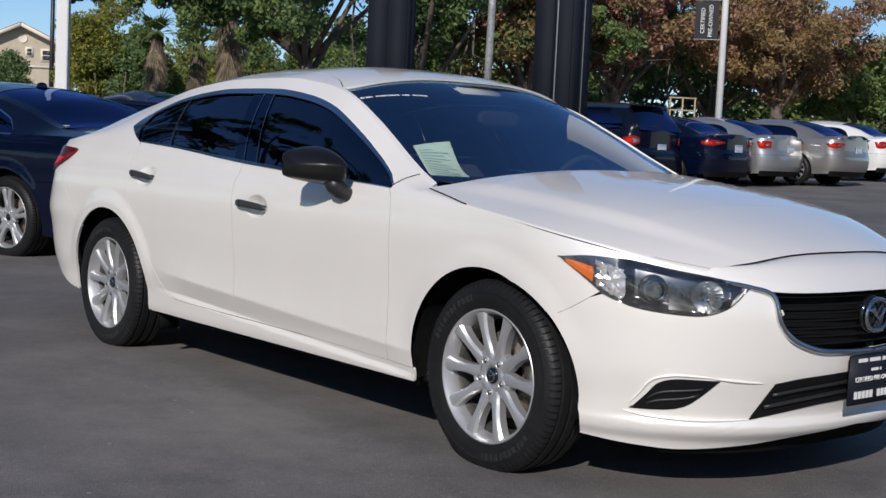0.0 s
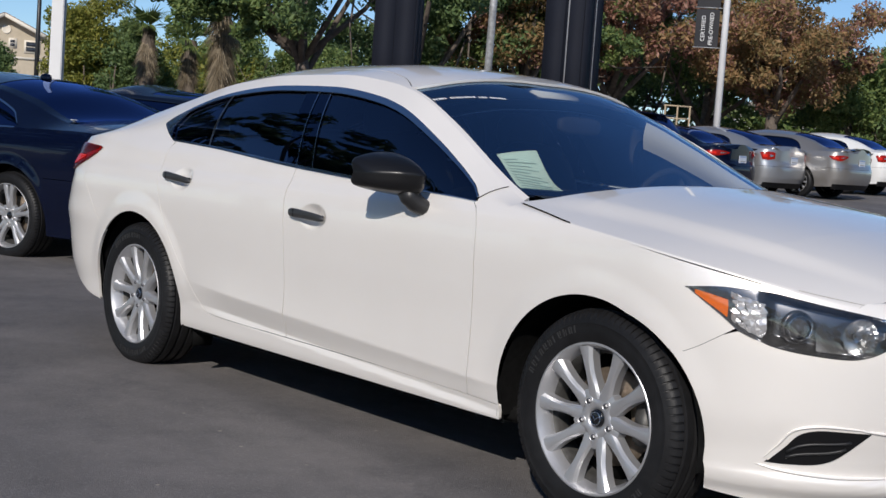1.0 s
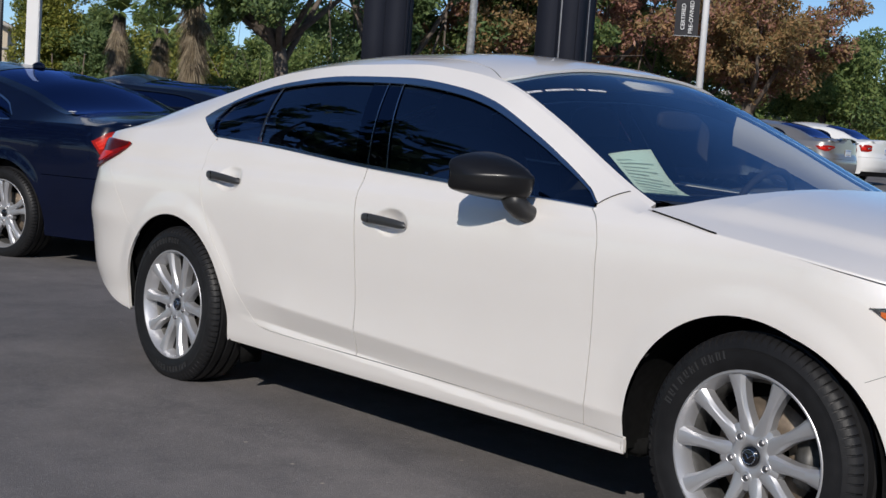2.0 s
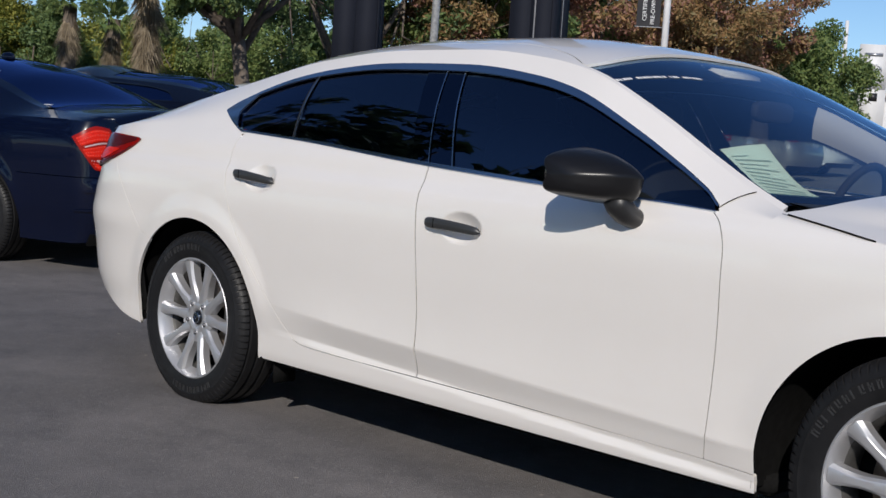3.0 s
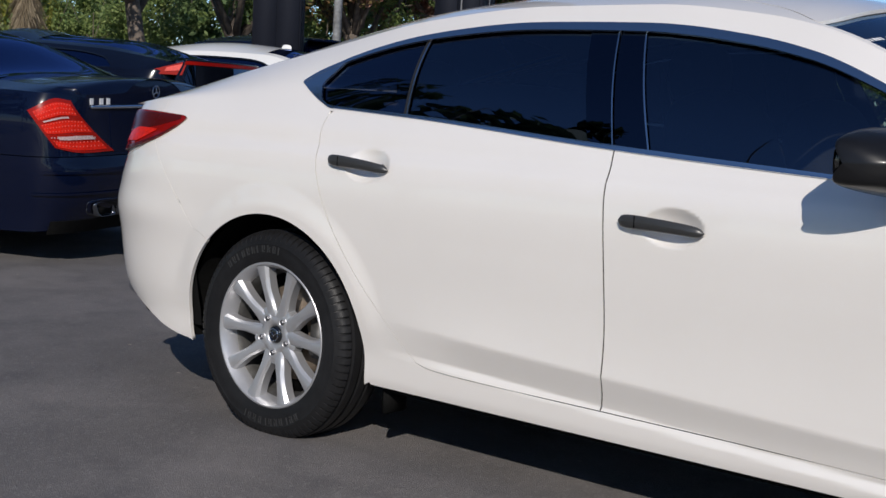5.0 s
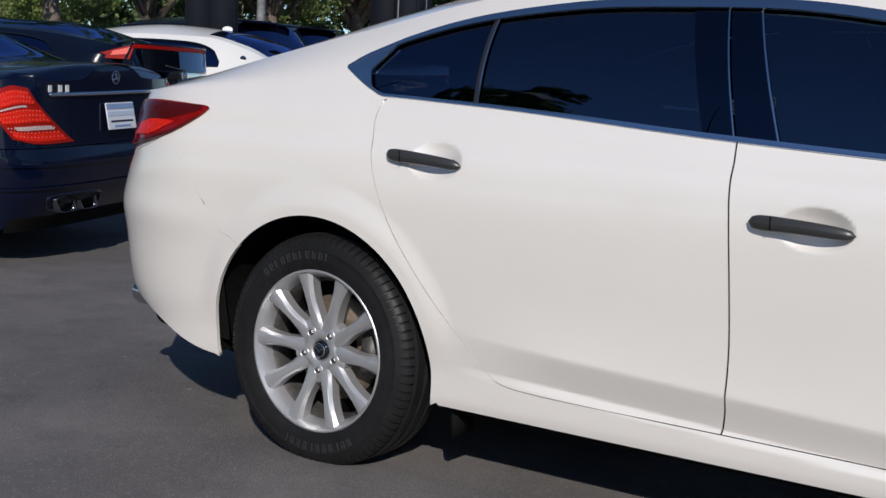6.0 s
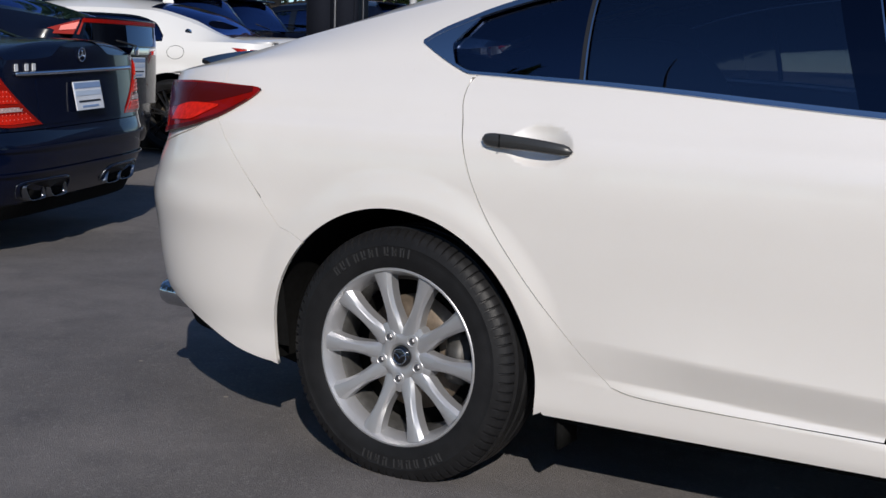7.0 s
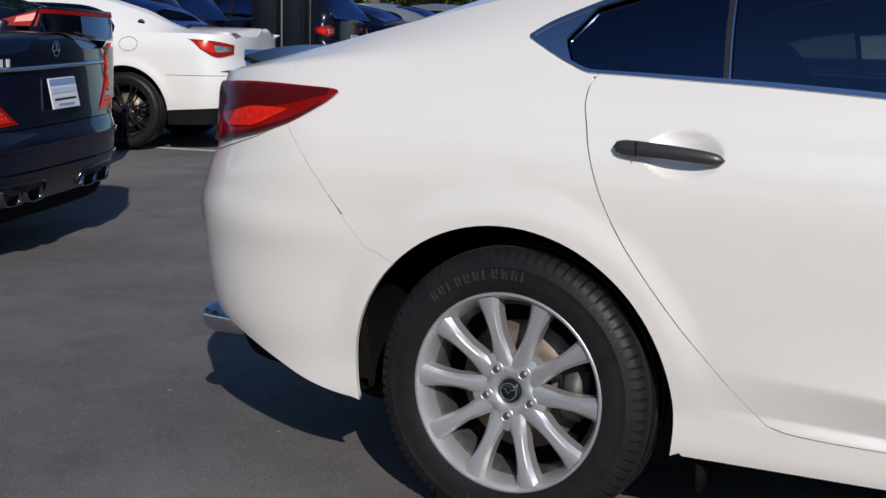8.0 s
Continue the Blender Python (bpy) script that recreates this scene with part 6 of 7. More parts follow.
lamp_face = coons(line(tk(BZ, 0.34, 0.715), tk(BZ, 0.55, 0.686), tk(BZ, 0.80, 0.690)), line(tk(BZ, 0.085, 0.925), tk(BZ, 0.30, 0.995), tk(BZ, 0.47, 0.985)), line(tk(BZ, 0.34, 0.715), tk(BZ, 0.085, 0.925)), line(tk(BZ, 0.80, 0.690), tk(BZ, 0.47, 0.985)))
for side in (1, -1):
    for mat, rows in ((PINK_RED, (0.12, 0.20, 0.42, 0.50, 0.58, 0.74, 0.82, 0.90)), (LAMP_SILVER, (0.28,))):
        dots = bmesh.new()
        for v in rows:
            for k in range(14):
                p = BZ.net(lamp_face, 0.0105, side > 0)(0.10 + 0.82 * k / 13, v)
                ball(0.0022, 0.006, 0.005, tuple(p), 2, 6, 4, dots)
        tagged(part("lamp_beads", dots, mat, black_car), kind="stuff")
strip_path = [BZ.side(BZ.sa - (BZ.sa - BZ.ss) * (0.645 + 0.355 * k / 24), 0.948, 0.006) for k in range(25)]
strip_path = [(p.x, p.y, p.z) for p in strip_path] + [(p.x, -p.y, p.z) for p in strip_path[-2::-1]]
part("boot_chrome", tube(strip_path, 0.011, 10), SATIN_CHROME, black_car, "chrome strip across the boot lid")
band(black_car, BZ, "plate_recess", 0.79, 1.0, 0.685, 0.915, BLACK_PAINT, 0.003)
number_plate(black_car, BZ, 0.815, out=0.026, lean=10.0)
band(black_car, BZ, "bumper_crease", 0.20, 1.0, 0.565, 0.580, BLACK_PAINT, 0.012)
band(black_car, BZ, "bumper_step", 0.10, 1.0, 0.440, 0.452, BLACK_PAINT, 0.014)
band(black_car, BZ, "diffuser", 0.30, 1.0, 0.205, 0.285, DARK_PART, 0.004)
star = tube([(BZ.rear(1.03) - 0.006, 0.037 * math.cos(a), 1.035 + 0.037 * math.sin(a)) for a in [2 * math.pi * k / 24 for k in range(25)]], 0.0035, 6)
for k in range(3):
    a = radians(90 + 120 * k)
    tube([(BZ.rear(1.03) - 0.008, 0, 1.035), (BZ.rear(1.03) - 0.006, 0.035 * math.cos(a), 1.035 + 0.035 * math.sin(a))], [0.006, 0.002], 6, star)
part("emblem", star, CHROME, black_car, "chrome ring emblem")
def on_tail(y, z, out=0.0):
    """x of the black saloon's tail at y."""
    return min((BZ.side(BZ.sa - 1.25 * j / 200, z, out) for j in range(201)), key=lambda p: abs(abs(p.y) - abs(y))).x


for i, w in enumerate((0.030, 0.032, 0.030)):
    part("model_badge", box(0.004, w, 0.036, (on_tail(0.615 - 0.058 * i - (0.02 if i else 0), 0.980) - 0.003, 0.615 - 0.058 * i - (0.02 if i else 0), 0.980), 0.0), WHITE_PRINT, black_car, smooth=False)
def pipe_outline(y0, y1, k=1.0):
    """A squared opening, slanted at its outer end, as (y, z) by angle."""
    def at(u):
        a = 2 * math.pi * u
        c, sn = math.cos(a), math.sin(a)
        c, sn = math.copysign(abs(c) ** 0.45, c), math.copysign(abs(sn) ** 0.45, sn)
        return ((y0 + y1) / 2 + (y1 - y0) / 2 * c * k + 0.022 * sn, 0.345 + 0.046 * sn * k)
    return at


for s in (1, -1):
    def bezel(u, v, s=s):
        y, z = pipe_outline(0.205, 0.640, 1.0 + 0.16 * v)(u)
        z += 0.012
        return Vector((on_tail(y, z) - 0.010 + 0.016 * v, s * y, z))
    part("pipe_bezel", sheet(bezel, 60, 3, 0.01, (-1, 0, 0)), BLACK_PAINT, black_car)
    part("bezel_edge", tube([tuple(bezel(i / 60, 0.5)) for i in range(61)], 0.0028, 6), PIPE_CHROME, black_car)
    part("pipe_recess", sheet(lambda u, v, s=s: (lambda q: Vector((on_tail(q[0], q[1]) - 0.008, s * (0.4225 + (q[0] - 0.4225) * v), 0.357 + (q[1] - 0.345) * v)))(pipe_outline(0.205, 0.640)(u)), 60, 4, 0, (-1, 0, 0)), GRILLE_BLACK, black_car)
    for y0, y1 in ((0.235, 0.405), (0.430, 0.605)):
        def pipe(u, v, y0=y0, y1=y1, s=s):
            y, z = pipe_outline(y0, y1, 1.0 if v < 0.4 else 0.91)(u)
            d = 0.02 if v < 0.2 else (-0.028 if v < 0.7 else 0.01)
            return Vector((on_tail((y0 + y1) / 2, 0.33) + d, s * y, z))
        tpb = sheet(pipe, 40, 3, 0, None)
        bmesh.ops.recalc_face_normals(tpb, faces=tpb.faces)
        tip_ob = part("tail_pipe", tpb, PIPE_CHROME, black_car, "dark chrome rectangular tail pipe")
        part("pipe_mouth", box(0.006, y1 - y0 - 0.034, 0.066, (on_tail((y0 + y1) / 2, 0.33) - 0.010, s * (y0 + y1) / 2, 0.345), 0.002), DARK_PART, tip_ob)
part("roof_fin", ball(0.070, 0.014, 0.036, (0.62, 0, 1.437), 2.2), BLACK_PAINT, black_car)
part("window_sticker", box(0.07, 0.03, 0.004, (-0.36, 0.60, 1.112), 0), PLATE_WHITE, black_car)

# dark hatchback with a lamp band under its spoiler
HB = car_form(2.65, 0.86, 0.85, 0.83, 1.48, 1.12, 1.25, 1.02, -0.62, 0.72, 1.45, 2.35, nr=3.0, rail=0.12, tail_in=0.10, rear_shape=curve((0.20, -0.74), (0.35, -0.83), (0.5, -0.86), (0.62, -0.86), (0.68, -0.80), (0.80, -0.76), (1.08, -0.74), (1.20, -0.80), (1.25, -0.80)))
hatch = build_car("dark_hatchback", "dark blue fastback hatchback with red lamp band under its spoiler", HB, 2.65, NAVY_PAINT, stall(-5.55, 3.88, 0.86, 201), 201, R=0.32, arch=0.38, x_b=1.1, dlo_ends=(-0.15, 1.95), rw=(-0.60, 0.72), ws=(1.45, 2.35), chrome=GLOSS_BLACK)
gate_half = curve((0.62, 0.80), (0.85, 0.79), (1.0, 0.745), (1.12, 0.71), (1.24, 0.66))
def gate(y, z, out=0.0):
    """The hatchback's upright tailgate at y and z."""
    return Vector((-0.905 + 0.09 * abs(y / 0.8) ** 2 + 0.22 * abs(y / 0.8) ** 8 + 0.10 * max(z - 1.02, 0) ** 1.0 - out, y, z))
def gate_net(a, b, z0, z1, out):
    """A field of the tailgate between two shares of its half width and two heights."""
    return lambda u, v: (lambda z: gate((a + (b - a) * u) * gate_half(z), z, out))(z0 + (z1 - z0) * v)
part("tailgate", sheet(gate_net(-1, 1, 0.60, 1.240, 0.0), 60, 24, 0.16, (-1, 0, 0)), NAVY_PAINT, hatch)
part("lower_rear_window", sheet(gate_net(-0.93, 0.93, 1.050, 1.200, 0.004), 30, 8, 0.004, (-1, 0, 0)), PILLAR_BLACK, hatch, "upright lower rear window")
part("lamp_band", sheet(gate_net(-0.99, 0.99, 1.208, 1.236, 0.012), 30, 4, 0.012, (-1, 0, 0)), HATCH_LAMP, hatch, "red lamp band above the lower window")
part("gate_lip", tube([tuple(gate(0.66 * (1 - 2 * k / 24), 1.243, 0.004)) for k in range(25)], 0.009, 8), NAVY_PAINT, hatch)
for side in (1, -1):
    def wedge(u, v, side=side):
        a, b = gate(0.645, 1.238, 0.012), gate(0.690, 1.120, 0.012)
        c, d = Vector((-0.52, 0.765, 1.150)), Vector((-0.50, 0.780, 1.122))
        p = a.lerp(b, v).lerp(c.lerp(d, v), u)
        return Vector((p.x, p.y * side, p.z))
    lamp = part("tail_light", sheet(wedge, 12, 6, 0.02, (-0.4, side, 0)), HATCH_LAMP, hatch, "red wedge tail light")
    part("lamp_field", sheet(lambda u, v, side=side: wedge(0.10 + 0.45 * u, 0.15 + 0.5 * v, side) + Vector((-0.004, 0.004 * side, 0)), 8, 4, 0, (-0.4, side, 0)), BRIGHT_RED, lamp)
part("boot_chrome", sheet(gate_net(-0.66, 0.66, 0.985, 1.035, 0.014), 24, 4, 0.010, (-1, 0, 0)), CHROME, hatch, "chrome bar above the number plate")
part("emblem", lathe([(0.0005, -0.004), (0.030, -0.004), (0.034, 0.002)], 20, "x", at=(-0.925, 0, 1.012)), CHROME, hatch)
hatch_plate = number_plate(hatch, HB, 0.885)
hatch_plate.matrix_basis = pose(-0.922, 0, 0.885)
part("rear_wiper", tube([tuple(gate(0.0, 1.052, 0.012)), tuple(gate(0.32, 1.085, 0.012))], 0.007, 6), PLASTIC, hatch)

# white saloon with black wheels
MS = car_form(3.0, 1.07, 0.90, 0.93, 1.46, 1.00, 1.10, 1.00, -0.50, 0.35, 1.70, 2.62, nr=2.8, rail=0.12, tail_in=0.03,
              rear_shape=curve((0.20, -0.95), (0.32, -1.03), (0.45, -1.08), (0.60, -1.09), (0.72, -1.06), (0.85, -1.03), (1.0, -1.04), (1.08, -1.05), (1.12, -1.02)))
white_car = build_car("white_saloon", "white saloon with black mesh wheels and long red tail lights", MS, 3.0, WHITE_PAINT, stall(-5.98, 6.80, 1.07), TURN, R=0.340, arch=0.400, x_b=1.25, dlo_ends=(0.10, 2.25), rw=(-0.50, 0.35), ws=(1.70, 2.62), chrome=GLOSS_BLACK,
                      wheel_args=dict(rim_r=0.250, half=0.13, spokes=14, rim_mat=BLACK_ALLOY, spoke_w=(0.022, 0.014, 0.022), pair=6), rear_low=0.40)
tail_lamp(white_car, MS, [tk(MS, 0.10, 0.895), tk(MS, 0.30, 0.825), tk(MS, 0.54, 0.855)], [tk(MS, 0.0, 0.985), tk(MS, 0.30, 0.965), tk(MS, 0.54, 0.935)], RED_LENS, 0.008, "long red tail light with a clear middle",
          inner=(("reversing_lamp", (0.45, 0.92, 0.32, 0.72), REFLECTOR), ("lamp_field", (0.08, 0.42, 0.2, 0.85), BRIGHT_RED)))
band(white_car, MS, "bumper_reflector", 0.35, 0.55, 0.615, 0.628, RED_LENS, 0.006, "thin red bumper reflector")
put(white_car, MS, "lower_valance", coons(line((MS.ss, 0.24), (-0.40, 0.22)), line((MS.ss, 0.41), (-0.40, 0.355)), line((MS.ss, 0.24), (MS.ss, 0.41)), line((-0.40, 0.22), (-0.40, 0.355))), 40, 4, GRILLE_BLACK, -0.004, label="black lower bumper", outward=(-1, -1, 0))
band(white_car, MS, "plate_film", 0.70, 1.0, 0.72, 0.90, BLUE_FILM, 0.012, "blue film over the plate recess")
for s in (1, -1):
    ring = tube([(lambda p: (p.x, -p.y * s, p.z))(MS.side(-0.05 + 0.085 * math.cos(a), 0.93 + 0.062 * math.sin(a), 0.0005)) for a in [2 * math.pi * k / 32 for k in range(33)]], 0.0022, 5)
    part("fuel_flap", ring, DARK_PART, white_car)
    part("pillar_badge", ball(0.035, 0.004, 0.03, (lambda p: (p.x, -p.y * s, p.z))(MS.upper(-0.13, 0.50, 0.005)), 2), CHROME, white_car)
for dy in (0.55, 0.68):
    for s in (1, -1):
        part("tail_pipe", lathe([(0.030, -0.03), (0.042, -0.02), (0.042, 0.12)], 20, "x", at=(-1.04, s * dy, 0.31)), CHROME, white_car)
part("roof_fin", ball(0.06, 0.012, 0.034, (0.42, 0, 1.43), 2.2), WHITE_PAINT, white_car)

# farther cars in the row
def plain_tail(car, F, lamps, plate_z=0.80, strip=None):
    tail_lamp(car, F, *lamps, RED_LENS, 0.008, "red tail light", inner=(("lamp_field", (0.12, 0.45, 0.30, 0.70), BRIGHT_RED), ("reversing_lamp", (0.62, 0.9, 0.35, 0.6), REFLECTOR)))
    number_plate(car, F, plate_z)
    band(car, F, "diffuser", 0.2, 1.0, 0.22, 0.33, GRILLE_BLACK, 0.004)
    if strip:
        band(car, F, "boot_chrome", 0.5, 1.0, strip, strip + 0.02, CHROME, 0.008)


def suv(name, label, paint, cx, cy, turn=TURN):
    F = car_form(2.69, 0.93, 0.90, 0.92, 1.68, 1.08, 1.13, 1.08, -0.80, -0.42, 1.45, 2.30, nr=3.2, rail=0.13, tail_in=0.12, roof_w=0.76)
    c = build_car(name, label, F, 2.69, paint, stall(cx, cy, 0.93, turn), turn, R=0.355, arch=0.42, x_b=1.1, dlo_ends=(-0.45, 1.95), rw=(-0.80, -0.42), ws=(1.45, 2.30), sill=0.26, rear_low=0.36)
    tail_lamp(c, F, [tk(F, 0.05, 0.90), tk(F, 0.35, 0.84), tk(F, 0.55, 0.88)], [tk(F, 0.03, 0.98), tk(F, 0.35, 1.02), tk(F, 0.55, 0.98)], RED_LENS, 0.010, "red tail light", inner=(("reversing_lamp", (0.6, 0.95, 0.25, 0.7), REFLECTOR), ("lamp_field", (0.1, 0.55, 0.25, 0.7), BRIGHT_RED)))
    number_plate(c, F, 0.80)
    part("spoiler", box(0.20, 1.25, 0.03, (-0.50, 0, 1.60), 0.012), paint, c)
    part("rear_wiper", tube([(-0.86, 0.0, 1.15), (-0.80, 0.32, 1.22)], 0.008, 6), PLASTIC, c)
    return c


def saloon(name, label, paint, cx, cy, lamps, turn=TURN, wheels=None, spoiler=False):
    F = car_form(2.80, 1.08, 0.95, 0.92, 1.45, 0.98, 1.10, 0.98, -0.55, 0.30, 1.60, 2.50, nr=2.8)
    c = build_car(name, label, F, 2.80, paint, stall(cx, cy, 1.08, turn), turn, R=0.335, arch=0.395, x_b=1.2, dlo_ends=(0.0, 2.15), rw=(-0.55, 0.30), ws=(1.60, 2.50), wheel_args=wheels)
    plain_tail(c, F, ([tk(F, k, z) for k, z in lamps[0]], [tk(F, k, z) for k, z in lamps[1]]))
    if spoiler:
        part("spoiler", sheet(lambda u, v: (lambda p: p + Vector((-0.05 + 0.10 * v, 0, 0.02)))(F.cap(-0.98, (1 - 2 * u) * 0.8, F.deck)), 16, 3, 0.015, (0, 0, 1)), GLOSS_BLACK, c)
    return c


ROW = 188.0
wide_lamp = (((0.10, 0.86), (0.4, 0.85), (0.72, 0.90)), ((0.06, 0.93), (0.4, 0.96), (0.72, 0.93)))
tall_lamp = (((0.16, 0.80), (0.35, 0.79), (0.52, 0.82)), ((0.08, 0.94), (0.35, 0.96), (0.52, 0.94)))
slim_lamp = (((0.14, 0.85), (0.4, 0.82), (0.62, 0.90)), ((0.05, 0.92), (0.4, 0.94), (0.62, 0.925)))
suv("dark_suv", "black sport utility with red tail lights, parked in the row", NAVY_PAINT, -10.25, 15.7, ROW)
saloon("black_sedan", "black saloon with wide red tail lights, parked in the row", BLACK_PAINT, -10.0, 17.7, wide_lamp, ROW)
saloon("silver_sedan", "silver saloon with red tail lights, parked in the row", SILVER_PAINT, -10.0, 19.5, tall_lamp, ROW)
saloon("grey_sedan", "warm grey saloon with slim red tail lights and a boot spoiler", BRONZE_PAINT, -9.5, 21.3, slim_lamp, ROW, dict(spokes=10, detail=False), True)
saloon("pale_sedan", "white saloon parked at the end of the row", WHITE_PAINT, -10.6, 25.0, tall_lamp, ROW)
suv("black_suv", "black sport utility with tinted windows, parked behind the column", BLACK_PAINT, -9.6, 9.9, ROW)
suv("blue_suv", "dark blue sport utility with red tail lights, parked", NAVY_PAINT, -11.3, 13.0, ROW)
bay_line(-8.0, 5.82, -4.6, 6.08)
bay_line(-7.2, 0.25, -4.9, 0.05)


# ---- columns, poles, signs ----
COLUMN = material("dark_metal_cladding", (0.0115, 0.0135, 0.021), 0.75, spec=0.15, stain=0.12, stain_scale=1.5, grain=0.05)
COLUMN_EDGE = material("pale_joint_strip", (0.45, 0.46, 0.48), 0.4, metal=0.4)
GREY_POLE = material("galvanised_pole", (0.42, 0.43, 0.44), 0.5, metal=0.4, grain=0.25, grain_scale=14, stain=0.35, stain_scale=3)
WHITE_POLE = material("white_painted_steel", (0.66, 0.66, 0.66), 0.5, stain=0.05)
CONCRETE = material("concrete", (0.45, 0.43, 0.40), 0.85, grain=0.1, stain=0.15)
def building_column(x, y, w, turn, strips=True, h=8.5):
    c = empty("building_column", "square column clad in dark grey metal panels", "column", "building columns")
    part("shaft", box(w, w, h, (0, 0, h / 2), 0.015), COLUMN, c)
    for i in range(2):
        for a in (0, 90, 180, 270):
            p = part("cladding_panel", box(w * 0.49, 0.014, h / 2 - 0.02, (-w * 0.248, -w / 2 - 0.005, h / 4 + i * h / 2), 0.003), COLUMN, c)
            p.matrix_basis = pose(0, 0, 0, 0, 0, a)
            p = part("cladding_panel", box(w * 0.49, 0.014, h / 2 - 0.02, (w * 0.248, -w / 2 - 0.005, h / 4 + i * h / 2), 0.003), COLUMN, c)
            p.matrix_basis = pose(0, 0, 0, 0, 0, a)
    if strips:
        for a in (0, 90, 180, 270):
            p = part("joint_strip", box(0.022, 0.02, h, (0.10 * w, -w / 2 - 0.006, h / 2), 0.002), COLUMN_EDGE, c)
            p.matrix_basis = pose(0, 0, 0, 0, 0, a)
    part("base_plate", box(w + 0.06, w + 0.06, 0.08, (0, 0, 0.04), 0.01), CONCRETE, c)
    c.matrix_basis = pose(x, y, rise(x, y), 0, 0, turn)
building_column(-9.7, 8.4, 0.60, 40, False)
building_column(-8.70, 11.1, 0.66, 18)


def square_pole(x, y, w, h, turn):
    c = empty("light_pole", "square white steel light pole on a concrete base", "pole")
    part("shaft", box(w, w, h, (0, 0, h / 2 + 0.5), 0.012), WHITE_POLE, c, smooth=False)
    part("footing", lathe([(0.28, 0), (0.28, 0.52), (0.26, 0.55), (0.0005, 0.55)], 24, "z"), CONCRETE, c)
    c.matrix_basis = pose(x, y, rise(x, y), 0, 0, turn)
square_pole(-14.19, 5.14, 0.19, 8, 52)


def round_pole(x, y, r, h, mat, label, lean=0.0, arm=0.0, name="street_lamp"):
    c = empty(name, label, "pole")
    part("shaft", tube([(0, 0, 0), (0, 0, h * 0.5), (0, 0, h)], [r * 1.15, r, r * 0.8], 16), mat, c)
    part("base_flange", lathe([(r * 2, 0), (r * 2, 0.04), (r, 0.06)], 16, "z"), mat, c)
    if arm:
        part("cross_arm", box(arm, 0.10, 0.08, (0, 0, h * 0.93), 0.01), mat, c)
        for s in (-1, 1):
            part("lamp_head", box(0.45, 0.25, 0.10, (s * arm * 0.5, 0, h * 0.93 + 0.02), 0.02), mat, c)
    c.matrix_basis = pose(x, y, rise(x, y), 0, lean, 35)
    return c
round_pole(-16.3, 16.4, 0.085, 9, GREY_POLE, "weathered grey metal flag pole", 0.6, name="metal_pole")
round_pole(-49.8, 20.44, 0.10, 8.2, PLASTIC, "tall dark lamp post with a cross arm", 0, 1.6)
banner_pole = round_pole(-16.0, 24.7, 0.088, 10, WHITE_POLE, "white pole carrying two dark dealer banners", 0.0, name="banner_pole")
BANNER = material("black_banner_cloth", (0.022, 0.022, 0.026), 0.8, stain=0.1)
for z0, z1 in ((3.58, 4.60), (4.64, 6.3)):
    bn = part("banner", sheet(lambda u, v: Vector((-0.16 - 0.62 * u, 0.02 * math.sin(5 * v + 2 * u), z0 + (z1 - z0) * v)), 8, 12, 0.012, (0, -1, 0)), BANNER, banner_pole, "black cloth banner")
    part("banner_rod", tube([(0, 0, z0), (-0.82, 0, z0)], 0.012, 6), GREY_POLE, banner_pole)
    if z0 < 4.5:
        letters("CERTIFIED", 0.15, WHITE_PRINT, bn, pose(-0.57, -0.035, 4.08, 90, -90, 0))
        letters("PRE-OWNED", 0.15, WHITE_PRINT, bn, pose(-0.36, -0.035, 4.08, 90, -90, 0))
    else:
        part("banner_mark", tube([(-0.47 + 0.14 * math.cos(a), -0.03, 5.02 + 0.11 * math.sin(a)) for a in [2 * math.pi * k / 24 for k in range(25)]], 0.014, 6), WHITE_PRINT, bn)
banner_pole.matrix_basis = pose(-16.0, 24.7, rise(-16.0, 24.7), 0, 0, 37)

def dealer_sign(x, y, turn):
    c = empty("dealer_sign", "tall white dealer sign with a winged oval", "sign")
    part("sign_body", box(1.25, 0.30, 5.3, (0, 0, 2.65), 0.02), WHITE_POLE, c)
    part("sign_panel", box(1.20, 0.02, 1.9, (0, -0.165, 4.30), 0.005), WHITE_POLE, c)
    mk = tube([(0.36 * math.cos(a), -0.19, 4.15 + 0.28 * math.sin(a)) for a in [2 * math.pi * k / 32 for k in range(33)]], 0.035, 6)
    tube([(-0.33, -0.19, 4.26), (-0.15, -0.19, 4.24), (0, -0.19, 4.06), (0.15, -0.19, 4.24), (0.33, -0.19, 4.26)], 0.035, 6, mk)
    part("sign_mark", mk, SILVER_PAINT, c)
    part("name_bar", box(0.75, 0.02, 0.14, (0, -0.18, 4.85), 0), SILVER_PAINT, c)
    part("sign_slot", box(0.36, 0.02, 0.35, (0.1, -0.165, 3.0), 0), PLASTIC, c)
    c.matrix_basis = pose(x, y, rise(x, y), 0, 0, turn)
dealer_sign(-22.8, 50.2, 28)
round_pole(-23.9, 49.6, 0.10, 6.3, WHITE_POLE, "slim white flag pole", 0, name="flag_pole")

